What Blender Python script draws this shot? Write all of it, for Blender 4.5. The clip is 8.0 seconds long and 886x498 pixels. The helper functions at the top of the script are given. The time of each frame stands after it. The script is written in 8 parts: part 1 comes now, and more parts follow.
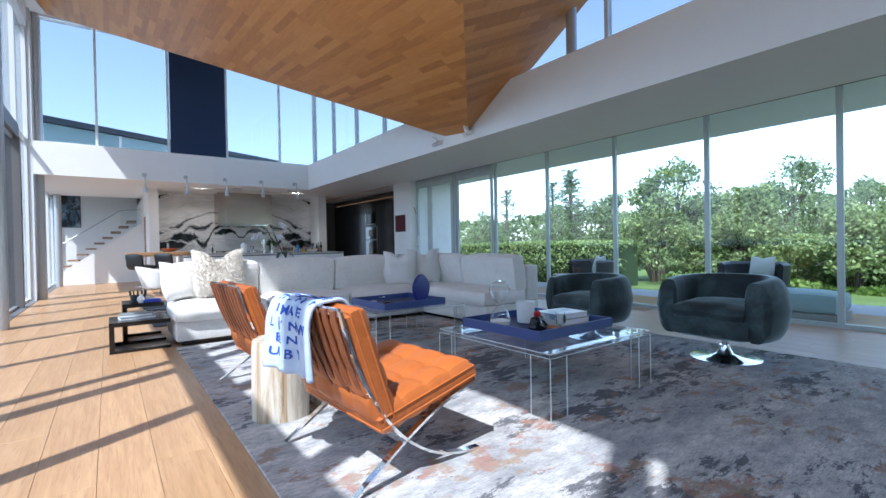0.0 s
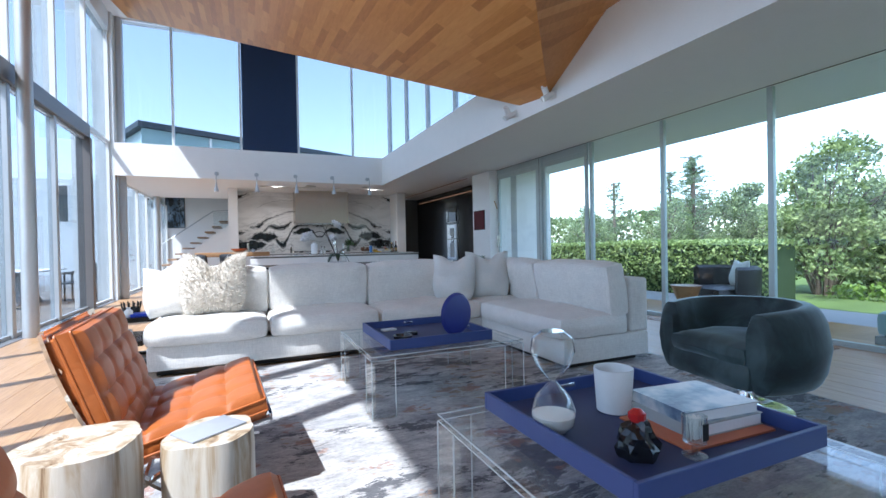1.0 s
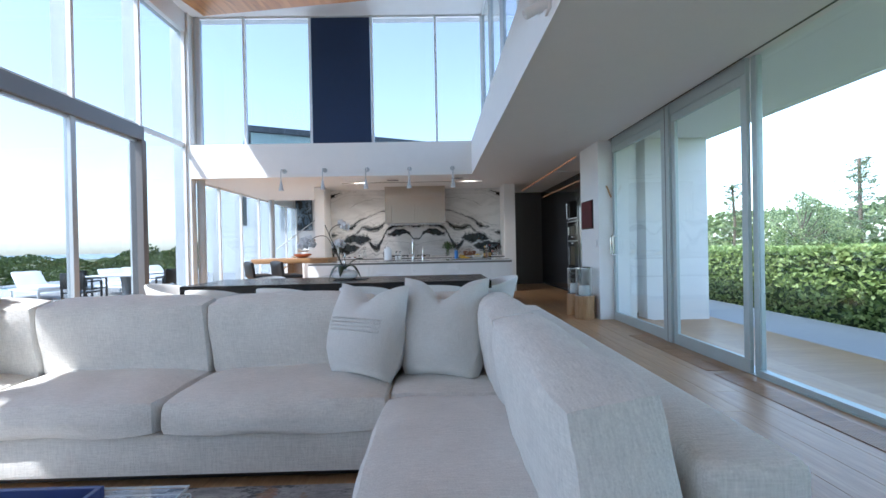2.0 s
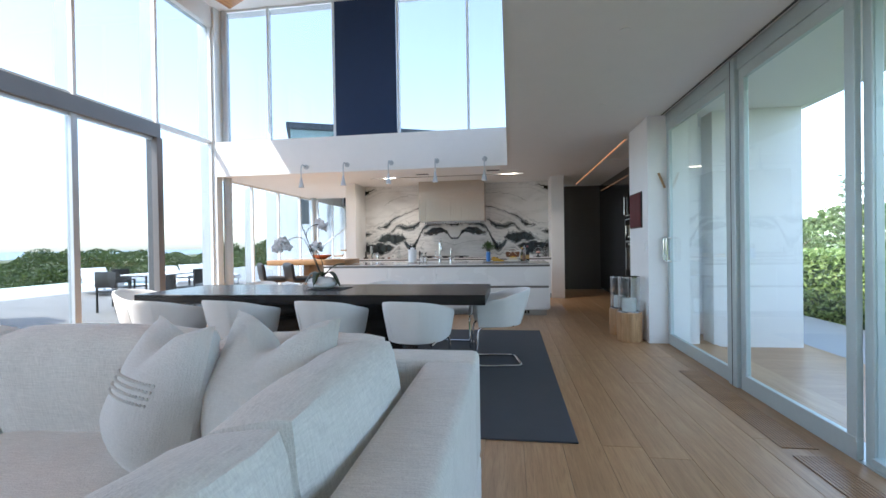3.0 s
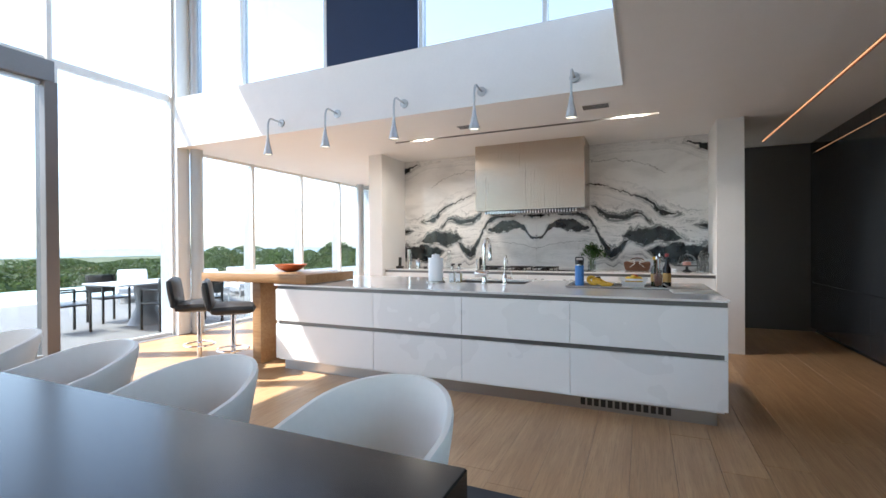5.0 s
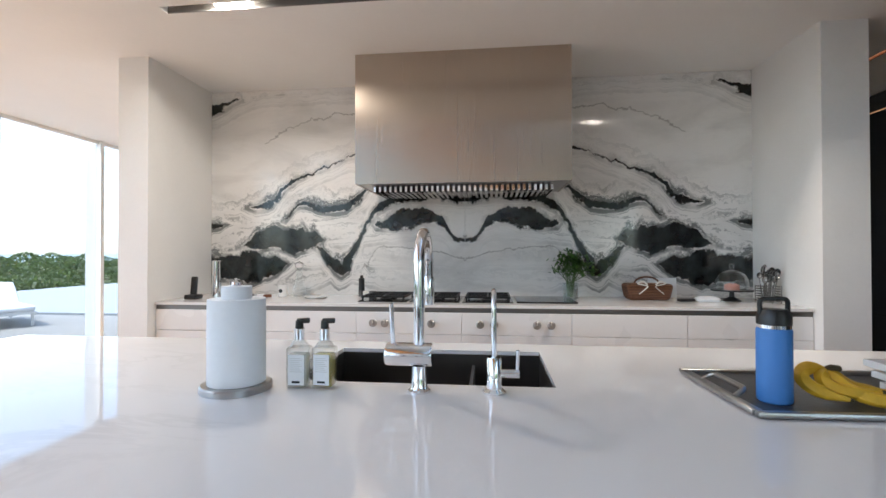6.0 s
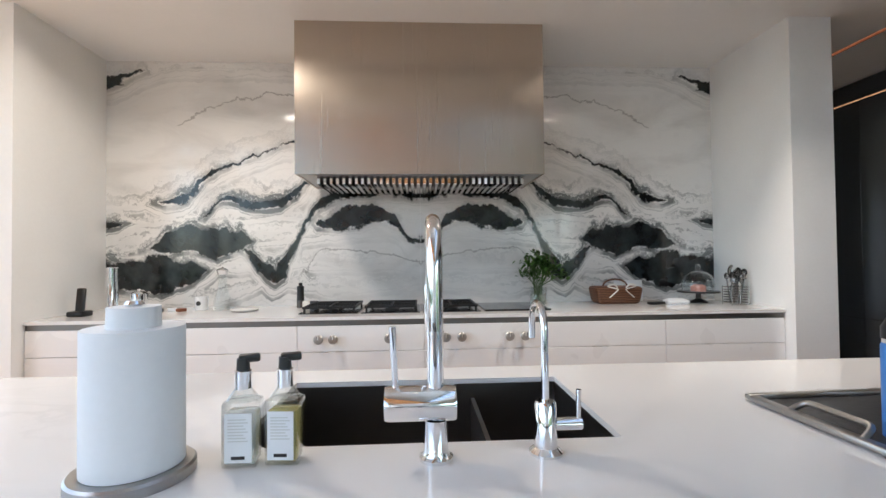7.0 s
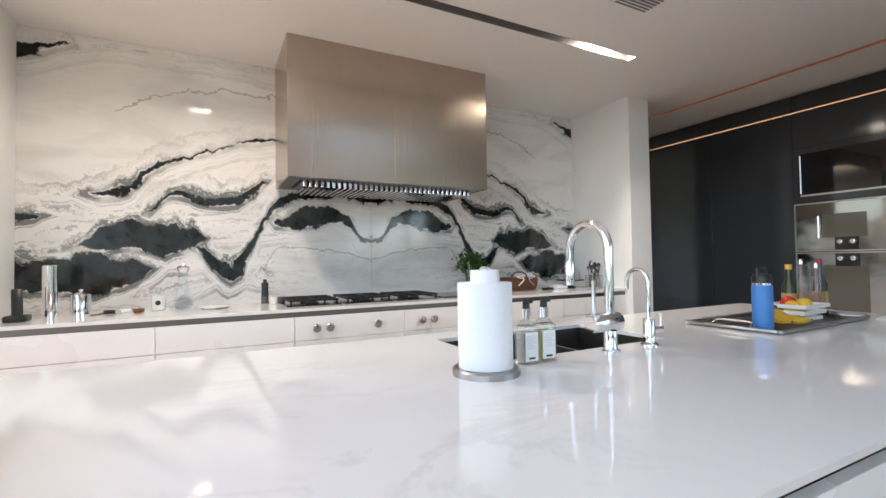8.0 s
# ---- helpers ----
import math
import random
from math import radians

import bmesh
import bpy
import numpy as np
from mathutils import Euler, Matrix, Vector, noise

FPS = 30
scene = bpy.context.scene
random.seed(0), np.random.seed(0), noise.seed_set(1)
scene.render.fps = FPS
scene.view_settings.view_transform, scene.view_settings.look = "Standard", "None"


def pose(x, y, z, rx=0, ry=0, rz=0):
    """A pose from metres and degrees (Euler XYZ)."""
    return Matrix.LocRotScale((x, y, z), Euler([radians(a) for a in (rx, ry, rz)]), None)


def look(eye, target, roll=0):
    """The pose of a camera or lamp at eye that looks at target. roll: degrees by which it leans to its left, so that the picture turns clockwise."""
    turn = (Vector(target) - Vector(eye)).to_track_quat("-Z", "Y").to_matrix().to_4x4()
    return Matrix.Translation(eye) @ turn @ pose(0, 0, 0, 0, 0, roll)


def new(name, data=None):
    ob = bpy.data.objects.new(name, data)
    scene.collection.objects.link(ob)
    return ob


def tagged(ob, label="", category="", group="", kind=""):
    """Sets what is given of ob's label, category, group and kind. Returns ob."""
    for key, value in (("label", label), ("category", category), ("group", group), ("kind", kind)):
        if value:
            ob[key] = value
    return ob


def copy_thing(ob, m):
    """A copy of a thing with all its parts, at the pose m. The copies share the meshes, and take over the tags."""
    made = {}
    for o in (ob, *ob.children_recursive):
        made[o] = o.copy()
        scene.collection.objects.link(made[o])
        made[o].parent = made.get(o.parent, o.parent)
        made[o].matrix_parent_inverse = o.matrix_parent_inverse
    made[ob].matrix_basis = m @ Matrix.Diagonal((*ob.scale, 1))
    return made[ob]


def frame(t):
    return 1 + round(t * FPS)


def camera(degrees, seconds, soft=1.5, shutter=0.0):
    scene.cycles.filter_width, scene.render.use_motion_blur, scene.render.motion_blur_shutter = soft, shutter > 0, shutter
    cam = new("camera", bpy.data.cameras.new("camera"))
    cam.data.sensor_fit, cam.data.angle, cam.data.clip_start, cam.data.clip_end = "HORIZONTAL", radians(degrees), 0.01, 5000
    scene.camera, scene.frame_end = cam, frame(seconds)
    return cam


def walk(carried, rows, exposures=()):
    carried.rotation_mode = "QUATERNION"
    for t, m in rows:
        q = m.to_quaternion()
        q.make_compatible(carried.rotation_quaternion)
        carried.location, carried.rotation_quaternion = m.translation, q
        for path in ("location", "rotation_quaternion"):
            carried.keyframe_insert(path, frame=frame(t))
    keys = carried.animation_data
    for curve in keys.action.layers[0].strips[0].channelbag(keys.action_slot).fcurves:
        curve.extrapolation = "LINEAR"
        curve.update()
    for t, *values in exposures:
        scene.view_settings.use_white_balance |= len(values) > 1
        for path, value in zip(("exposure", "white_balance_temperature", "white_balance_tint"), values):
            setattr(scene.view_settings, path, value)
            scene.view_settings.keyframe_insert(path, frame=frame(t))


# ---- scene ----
cam = camera(89.2, 8.0)
# seconds, eye, target, roll
PATH = [
    (0, (-1.09, -3.168, 1.05), (0.104, -1.564, 1.029), -1.1),
    (0.5, (-0.691, -2.803, 1.044), (0.404, -1.129, 1.023), -1.2),
    (1, (0.249, -2.038, 1.078), (1.051, -0.206, 1.059), -1.1),
    (1.5, (1.775, -0.799, 1.145), (2.088, 1.176, 1.129), -1.25),
    (1.7, (2.302, -0.349, 1.16), (2.472, 1.643, 1.149), -1.25),
    (2.8, (3.535, 0.859, 1.215), (3.348, 2.85, 1.201), -0.9),
    (3, (3.714, 1.21, 1.232), (3.42, 3.188, 1.215), -0.9),
    (3.5, (4.184, 2.72, 1.265), (3.518, 4.606, 1.244), -0.8),
    (4, (4.255, 3.656, 1.255), (3.431, 5.479, 1.239), -0.6),
    (4.5, (4.197, 4.189, 1.275), (3.347, 6.0, 1.256), -0.5),
    (4.7, (4.13, 4.53, 1.28), (3.267, 6.333, 1.262), -0.5),
    (5.8, (2.739, 8.228, 1.262), (2.392, 10.198, 1.281), 0.0),
    (6, (2.578, 8.526, 1.285), (2.364, 10.515, 1.305), -0.1),
    (6.5, (2.458, 8.848, 1.304), (2.402, 10.847, 1.339), -0.4),
    (7, (2.345, 8.94, 1.271), (2.45, 10.937, 1.31), -0.6),
    (7.5, (1.639, 8.773, 1.221), (2.29, 10.664, 1.259), -0.7),
    (8, (1.132, 8.659, 1.22), (2.052, 10.434, 1.272), -0.9),
]
walk(cam, [(t, look(eye, target, roll)) for t, eye, target, roll in PATH],
     exposures=[(0, 2.10, 5500, 10), (1.5, 2.40, 5600, 10), (3.0, 2.72, 6050, 10), (4.5, 3.05, 6200, 10), (6.0, 2.92, 6150, 10), (8.0, 3.24, 6250, 10)])

# ---- light ----
SUN_WAY = Vector((0.87, 0.48, -1.44)).normalized()
world = bpy.data.worlds.new("sky")
world.use_nodes = True
scene.world = world
wn = world.node_tree.nodes
sky = wn.new("ShaderNodeTexSky")
sky.sky_type, sky.sun_disc = "NISHITA", False
sky.sun_elevation, sky.sun_rotation = radians(55), radians(241)
sky.air_density, sky.dust_density, sky.ozone_density = 1.0, 1.3, 1.5
wn["Background"].inputs["Strength"].default_value = 0.15
haze = wn.new("ShaderNodeHueSaturation")
haze.inputs["Saturation"].default_value = 0.76
world.node_tree.links.new(sky.outputs[0], haze.inputs["Color"])
world.node_tree.links.new(haze.outputs[0], wn["Background"].inputs["Color"])
sun = new("sun", bpy.data.lights.new("sun", "SUN"))
sun.data.energy, sun.data.angle, sun.data.color = 1.75, radians(0.6), (1.0, 0.96, 0.90)
sun.matrix_world = look(Vector((-20, -11, 37)), Vector((-20, -11, 37)) + SUN_WAY)


# ---- materials ----
class Nodes:
    """A small node-tree writer."""

    def __init__(self, name):
        self.mat = bpy.data.materials.new(name)
        self.mat.use_nodes = True
        self.tree = self.mat.node_tree
        self.bsdf = self.tree.nodes["Principled BSDF"]
        self.out = self.tree.nodes["Material Output"]

    def add(self, kind, **values):
        n = self.tree.nodes.new("ShaderNode" + kind)
        for k, v in values.items():
            if k in n.inputs:
                self.put(n.inputs[k], v)
        return n

    def put(self, socket, v):
        if isinstance(v, bpy.types.NodeSocket):
            self.tree.links.new(v, socket)
        elif isinstance(v, tuple) and len(v) == 3 and socket.type == "RGBA":
            socket.default_value = (*v, 1)
        else:
            socket.default_value = v

    def set(self, **values):
        for k, v in values.items():
            self.put(self.bsdf.inputs[k.replace("_", " ")], v)
        return self

    def coords(self, kind="Object", scale=(1, 1, 1), turn=(0, 0, 0)):
        c = self.add("TexCoord")
        m = self.add("Mapping")
        m.inputs["Scale"].default_value = scale
        m.inputs["Rotation"].default_value = [radians(a) for a in turn]
        self.tree.links.new(c.outputs[kind], m.inputs["Vector"])
        return m.outputs[0]

    def position(self):
        return self.add("NewGeometry").outputs["Position"]

    def noise(self, vec, scale, detail=4.0, rough=0.55, distortion=0.0):
        n = self.add("TexNoise", Vector=vec, Scale=scale, Detail=detail, Roughness=rough, Distortion=distortion)
        return n.outputs["Fac"]

    def ramp(self, fac, stops):
        r = self.add("ValToRGB", Fac=fac)
        e = r.color_ramp.elements
        while len(e) < len(stops):
            e.new(0.5)
        for el, (p, c) in zip(e, stops):
            el.position = p
            el.color = (*c, 1) if isinstance(c, tuple) else (c, c, c, 1)
        return r.outputs["Color"]

    def math(self, op, a, b=0.0, c=0.0):
        n = self.add("Math")
        n.operation = op
        for s, v in zip(n.inputs, (a, b, c)):
            self.put(s, v)
        return n.outputs[0]

    def mix(self, fac, a, b):
        n = self.add("MixRGB")
        self.put(n.inputs[0], fac), self.put(n.inputs[1], a), self.put(n.inputs[2], b)
        return n.outputs[0]

    def bump(self, height, strength=0.2, distance=0.01):
        b = self.add("Bump", Height=height, Strength=strength, Distance=distance)
        self.put(self.bsdf.inputs["Normal"], b.outputs[0])
        return self


def plain(name, colour, rough=0.5, metal=0.0, grain=0.04, scale=30.0, bump=0.0, **more):
    """A plain surface with slight tone variation at two scales."""
    n = Nodes(name)
    v = n.position()
    a = n.noise(v, scale, 5.0)
    b = n.noise(v, scale * 0.08, 3.0)
    s = n.math("ADD", n.math("MULTIPLY", a, 0.6), n.math("MULTIPLY", b, 0.6))
    lo = tuple(max(0.0, c * (1 - grain)) for c in colour)
    hi = tuple(min(1.0, c * (1 + grain)) for c in colour)
    n.set(Base_Color=n.ramp(s, [(0.35, lo), (0.8, hi)]), Metallic=metal)
    n.set(Roughness=n.math("ADD", rough - 0.04, n.math("MULTIPLY", b, 0.08)))
    if bump:
        n.bump(a, bump, 0.004)
    n.set(**more)
    return n.mat


def pane(name, tint, gloss=1.0, rough=0.0, power=5.0):
    """Clear flat glass: daylight passes straight through, the faces mirror by Fresnel."""
    n = Nodes(name)
    clear = n.add("BsdfTransparent", Color=tint)
    shine = n.add("BsdfGlossy", Color=(1, 1, 1), Roughness=rough)
    f = n.add("LayerWeight", Blend=0.5)
    edge = n.math("ADD", 0.03, n.math("MULTIPLY", n.math("POWER", f.outputs["Facing"], power), 0.85))
    m = n.add("MixShader", Fac=n.math("MULTIPLY", edge, gloss))
    n.tree.links.new(clear.outputs[0], m.inputs[1])
    n.tree.links.new(shine.outputs[0], m.inputs[2])
    n.tree.links.new(m.outputs[0], n.out.inputs["Surface"])
    return n.mat


def wood(name, dark, light, along=(1.2, 14.0, 14.0), rough=0.4, coords="Object", bump=0.08, random_tone=0.0):
    n = Nodes(name)
    v = n.coords(coords, along)
    a = n.noise(v, 2.2, 6.0, 0.6, 0.6)
    b = n.noise(n.coords(coords, tuple(k * 0.25 for k in along)), 1.6, 3.0)
    s = n.math("ADD", n.math("MULTIPLY", a, 0.62), n.math("MULTIPLY", b, 0.4))
    col = n.ramp(s, [(0.3, dark), (0.72, light)])
    streak = n.noise(n.coords(coords, tuple(k * (5.0 if k > 5 else 2.2) for k in along)), 2.2, 6.0, 0.7, 1.2)
    col = n.mix(n.ramp(streak, [(0.34, 0.55), (0.52, 0.0)]), col, tuple(c * 0.62 for c in dark))
    if random_tone:
        r = n.add("ObjectInfo").outputs["Random"]
        col = n.mix(n.math("MULTIPLY", r, random_tone), col, tuple(c * 0.55 for c in dark))
    n.set(Base_Color=col, Roughness=rough).bump(a, bump, 0.003)
    return n.mat


def marble_wall(name):
    """Book-matched panda marble: two mirrored halves about x = MID, dark veins that arch from the middle."""
    n = Nodes(name)
    pos = n.add("SeparateXYZ", Vector=n.position())
    u = n.math("ABSOLUTE", n.math("SUBTRACT", pos.outputs["X"], 2.355))
    comb = n.add("CombineXYZ", X=u, Z=pos.outputs["Z"])
    v = comb.outputs[0]
    big = n.math("SUBTRACT", n.noise(v, 2.4, 5.0, 0.6), 0.5)
    mid = n.math("SUBTRACT", n.noise(v, 6.0, 6.0, 0.62, 0.6), 0.5)
    fine = n.math("SUBTRACT", n.noise(v, 26.0, 5.0, 0.65), 0.5)
    z = n.math("ADD", pos.outputs["Z"], n.math("ADD", n.math("MULTIPLY", mid, 0.17), n.math("MULTIPLY", fine, 0.05)))
    un = n.math("DIVIDE", n.math("ADD", u, n.math("MULTIPLY", big, 0.12)), 2.4)

    def curve(pts, x, straight=False):
        c = n.add("FloatCurve", Value=x)
        cp = c.mapping.curves[0].points
        for i, (a, b) in enumerate(pts):
            if i < 2:
                cp[i].location = (a, b)
            else:
                cp.new(a, b)
        if straight:
            for q in cp:
                q.handle_type = "VECTOR"
        c.mapping.update()
        return c.outputs[0]

    raw = []

    def vein(line, thick, soft):
        """line: (u, z) and thick: (u, half width), in metres."""
        cz = n.math("MULTIPLY", curve([(a / 2.4, b / 3.0) for a, b in line], un), 3.0)
        ct = n.math("SUBTRACT", n.math("MULTIPLY", curve([(a / 2.4, b * 2 + 0.2) for a, b in thick], un, True), 0.5), 0.1)
        ct = n.math("MULTIPLY", ct, n.math("ADD", 0.75, n.math("MULTIPLY", big, 1.6)))
        d = n.math("SUBTRACT", ct, n.math("ABSOLUTE", n.math("SUBTRACT", z, cz)))
        raw.append(d)
        r = n.add("MapRange", Value=d)
        r.inputs["From Min"].default_value, r.inputs["From Max"].default_value = -soft * 0.45, soft * 0.15
        return r.outputs[0]

    masks = [
        vein([(0, 1.74), (0.25, 1.77), (0.65, 1.74), (0.80, 1.62), (0.95, 1.36), (1.08, 1.16), (2.4, 1.1)],
             [(0, 0.028), (0.3, 0.035), (0.7, 0.055), (0.85, 0.03), (0.95, 0.065), (1.08, 0.075), (1.14, -0.08), (2.4, -0.08)], 0.03),
        vein([(0, 1.40), (0.10, 1.43), (0.2, 1.56), (0.45, 1.60), (0.75, 1.53), (2.4, 1.5)],
             [(0, 0.03), (0.12, 0.02), (0.26, 0.085), (0.62, 0.09), (0.78, 0.015), (0.84, -0.08), (2.4, -0.08)], 0.025),
        vein([(0, 2.16), (1.0, 2.14), (1.18, 2.06), (1.40, 1.98), (1.53, 1.91), (1.75, 1.73), (2.0, 1.68), (2.4, 1.66)],
             [(0, -0.08), (0.9, 0.02), (1.05, 0.0), (1.45, 0.02), (1.65, 0.045), (1.9, 0.015), (2.02, -0.08), (2.4, -0.08)], 0.02),
        vein([(0, 1.95), (0.82, 1.85), (1.0, 1.72), (1.22, 1.68), (1.45, 1.72), (1.62, 1.58), (2.4, 1.4)],
             [(0, -0.08), (0.78, -0.06), (0.85, 0.03), (1.1, 0.045), (1.4, 0.03), (1.6, 0.01), (1.68, -0.08), (2.4, -0.08)], 0.025),
        vein([(0, 1.5), (1.22, 1.42), (1.5, 1.4), (1.75, 1.42), (1.95, 1.36), (2.4, 1.3)],
             [(0, -0.08), (1.2, -0.06), (1.32, 0.11), (1.6, 0.125), (1.85, 0.115), (2.0, -0.01), (2.4, -0.08)], 0.03),
        vein([(0, 1.2), (1.6, 1.2), (1.9, 1.17), (2.4, 1.16)],
             [(0, -0.08), (1.5, -0.08), (1.68, 0.10), (1.9, 0.16), (2.4, 0.15)], 0.03),
        vein([(0, 1.1), (1.05, 1.12), (1.15, 1.18), (1.30, 1.33), (2.4, 1.4)],
             [(0, -0.08), (1.0, -0.06), (1.1, 0.07), (1.25, 0.06), (1.38, -0.06), (2.4, -0.08)], 0.03),
        vein([(0, 2.5), (1.95, 2.68), (2.25, 2.6), (2.4, 2.58)],
             [(0, -0.08), (1.9, -0.06), (2.05, 0.01), (2.25, 0.035), (2.4, 0.03)], 0.02),
        vein([(0, 1.6), (2.1, 1.55), (2.4, 1.53)], [(0, -0.08), (2.1, -0.06), (2.22, 0.02), (2.4, 0.03)], 0.02),
    ]
    black = masks[0]
    for m in masks[1:]:
        black = n.math("MAXIMUM", black, m)
    thin = n.math("MAXIMUM",
                  vein([(0, 1.22), (0.39, 1.32), (0.74, 1.31), (0.96, 1.1), (2.4, 1.0)],
                       [(0, 0.006), (0.9, 0.006), (1.0, -0.05), (2.4, -0.08)], 0.012),
                  vein([(0, 2.5), (0.98, 2.51), (1.2, 2.5), (1.5, 2.41), (1.85, 2.26), (2.4, 2.1)],
                       [(0, 0.005), (1.8, 0.005), (1.88, -0.05), (2.4, -0.08)], 0.012))
    # grey flow lines that run beside the dark bands
    far = raw[0]
    for d in raw[1:9]:
        far = n.math("MAXIMUM", far, d)
    far = n.math("MULTIPLY", far, -1.0)
    wob = n.math("ADD", n.math("MULTIPLY", mid, 7.0), n.math("MULTIPLY", fine, 3.5))
    w1 = n.math("SINE", n.math("ADD", n.math("MULTIPLY", far, 62.0), wob))
    w2 = n.math("SINE", n.math("ADD", n.math("MULTIPLY", far, 150.0), n.math("MULTIPLY", wob, 1.7)))
    l1 = n.add("MapRange", Value=w1)
    l1.inputs["From Min"].default_value, l1.inputs["From Max"].default_value = 0.35, 1.0
    l2 = n.add("MapRange", Value=w2)
    l2.inputs["From Min"].default_value, l2.inputs["From Max"].default_value = 0.55, 1.0
    near = n.add("MapRange", Value=far)
    near.inputs["From Min"].default_value, near.inputs["From Max"].default_value = 0.24, 0.01
    side = n.add("MapRange", Value=u)
    side.inputs["From Min"].default_value, side.inputs["From Max"].default_value = 0.55, 0.95
    low = n.add("MapRange", Value=pos.outputs["Z"])
    low.inputs["From Min"].default_value, low.inputs["From Max"].default_value = 2.05, 1.70
    patchy = n.ramp(n.noise(v, 5.0, 3.0), [(0.38, 0.25), (0.62, 1.0)])
    both = n.math("ADD", n.math("MULTIPLY", l1.outputs[0], 0.75), n.math("MULTIPLY", l2.outputs[0], 0.45))
    greys = n.math("MULTIPLY", n.math("MULTIPLY", both, n.math("POWER", near.outputs[0], 1.3)), n.math("MULTIPLY", patchy, n.math("ADD", 0.42, n.math("MULTIPLY", side.outputs[0], n.math("ADD", 0.2, n.math("MULTIPLY", low.outputs[0], 1.5))))))
    clouds = n.ramp(n.noise(n.coords("Object", (0.8, 1, 2.2), (0, 20, 0)), 1.6, 5.0, 0.6, 0.8), [(0.45, (0.80, 0.785, 0.76)), (0.75, (0.62, 0.605, 0.58))])
    col = n.mix(n.math("MINIMUM", greys, 0.9), clouds, (0.12, 0.13, 0.13))
    col = n.mix(n.math("MULTIPLY", thin, 0.6), col, (0.2, 0.19, 0.175))
    dark = n.ramp(n.noise(v, 9.0, 5.0), [(0.4, (0.008, 0.010, 0.011)), (0.75, (0.035, 0.045, 0.045))])
    col = n.mix(black, col, dark)
    n.set(Base_Color=col, Roughness=0.08)
    return n.mat


def living_rug(name):
    """Worn abstract pile: pale ground, smoky grey fields, ragged navy blots, clusters of rust and ochre."""
    n = Nodes(name)
    v = n.position()
    wide = n.coords("Object", (0.55, 1.25, 1.0))
    ground = n.ramp(n.noise(wide, 7.0, 9.0, 0.75), [(0.30, (0.22, 0.22, 0.225)), (0.46, (0.50, 0.485, 0.465)), (0.62, (0.74, 0.715, 0.675))])
    field = n.ramp(n.noise(n.coords("Object", (0.5, 0.9, 1)), 1.5, 6.0, 0.65, 0.4), [(0.45, 0.0), (0.60, 0.85)])
    smoke = n.ramp(n.noise(wide, 9.0, 8.0, 0.75), [(0.35, (0.14, 0.15, 0.17)), (0.65, (0.46, 0.46, 0.465))])
    col = n.mix(field, ground, smoke)
    ragged = n.noise(n.coords("Object", (0.55, 1.3, 1.0), (0, 0, 8)), 6.5, 10.0, 0.8, 0.25)
    where = n.noise(n.coords("Object", (0.5, 1.0, 1)), 1.8, 3.0)
    blots = n.ramp(n.math("ADD", ragged, n.math("MULTIPLY", n.math("SUBTRACT", where, 0.5), 0.55)), [(0.555, 0.0), (0.575, 1.0)])
    col = n.mix(n.math("MULTIPLY", blots, 0.92), col, (0.035, 0.038, 0.052))
    patch = n.noise(n.coords("Object", (0.9, 1.1, 1), (0, 0, 30)), 1.9, 2.0)
    spots = n.noise(n.coords("Object", (0.8, 1.2, 1)), 7.5, 8.0, 0.72)
    rust = n.ramp(n.math("ADD", spots, n.math("MULTIPLY", n.math("SUBTRACT", patch, 0.5), 0.9)), [(0.600, 0.0), (0.65, 1.0)])
    tint = n.ramp(n.noise(v, 5.0, 3.0), [(0.40, (0.36, 0.115, 0.045)), (0.54, (0.33, 0.20, 0.085))])
    col = n.mix(n.math("MULTIPLY", rust, 0.72), col, tint)
    pile = n.noise(v, 170.0, 3.0)
    worn = n.ramp(n.noise(n.coords("Object", (0.7, 1.4, 1.0)), 42.0, 8.0, 0.8), [(0.36, 0.55), (0.50, 0.0)])
    col = n.mix(worn, col, (0.13, 0.13, 0.14))
    thread = n.ramp(n.noise(n.coords("Object", (18, 150, 1)), 1.0, 3.0, 0.6), [(0.35, 0.45), (0.6, 0.0)])
    col = n.mix(thread, col, (0.20, 0.20, 0.205))
    n.set(Base_Color=n.mix(n.math("MULTIPLY", pile, 0.2), col, (0.2, 0.2, 0.205)), Roughness=0.95)
    n.bump(n.math("ADD", pile, n.math("MULTIPLY", ragged, 0.6)), 0.35, 0.006)
    return n.mat


def fabric(name, colour, weave=260.0, rough=0.95, bump=0.25, sheen=0.1, grain=0.08):
    n = Nodes(name)
    v = n.position()
    k = weave / 260.0
    weft = n.noise(n.coords("Object", (22 * k, 210 * k, 210 * k)), 1.0, 3.0, 0.6)
    warp = n.noise(n.coords("Object", (210 * k, 210 * k, 22 * k)), 1.0, 3.0, 0.6)
    a = n.noise(v, weave, 2.0)
    b = n.noise(v, 5.0, 4.0)
    h = n.math("ADD", n.math("ADD", weft, warp), n.math("MULTIPLY", a, 0.5))
    s = n.math("ADD", n.math("MULTIPLY", n.math("ADD", weft, warp), 0.38), n.math("MULTIPLY", b, 0.24))
    n.set(Base_Color=n.ramp(s, [(0.3, tuple(c * (1 - grain) for c in colour)), (0.7, tuple(min(1, c * (1 + grain)) for c in colour))]),
          Roughness=rough, Sheen_Weight=sheen)
    return n.bump(h, bump, 0.003).mat


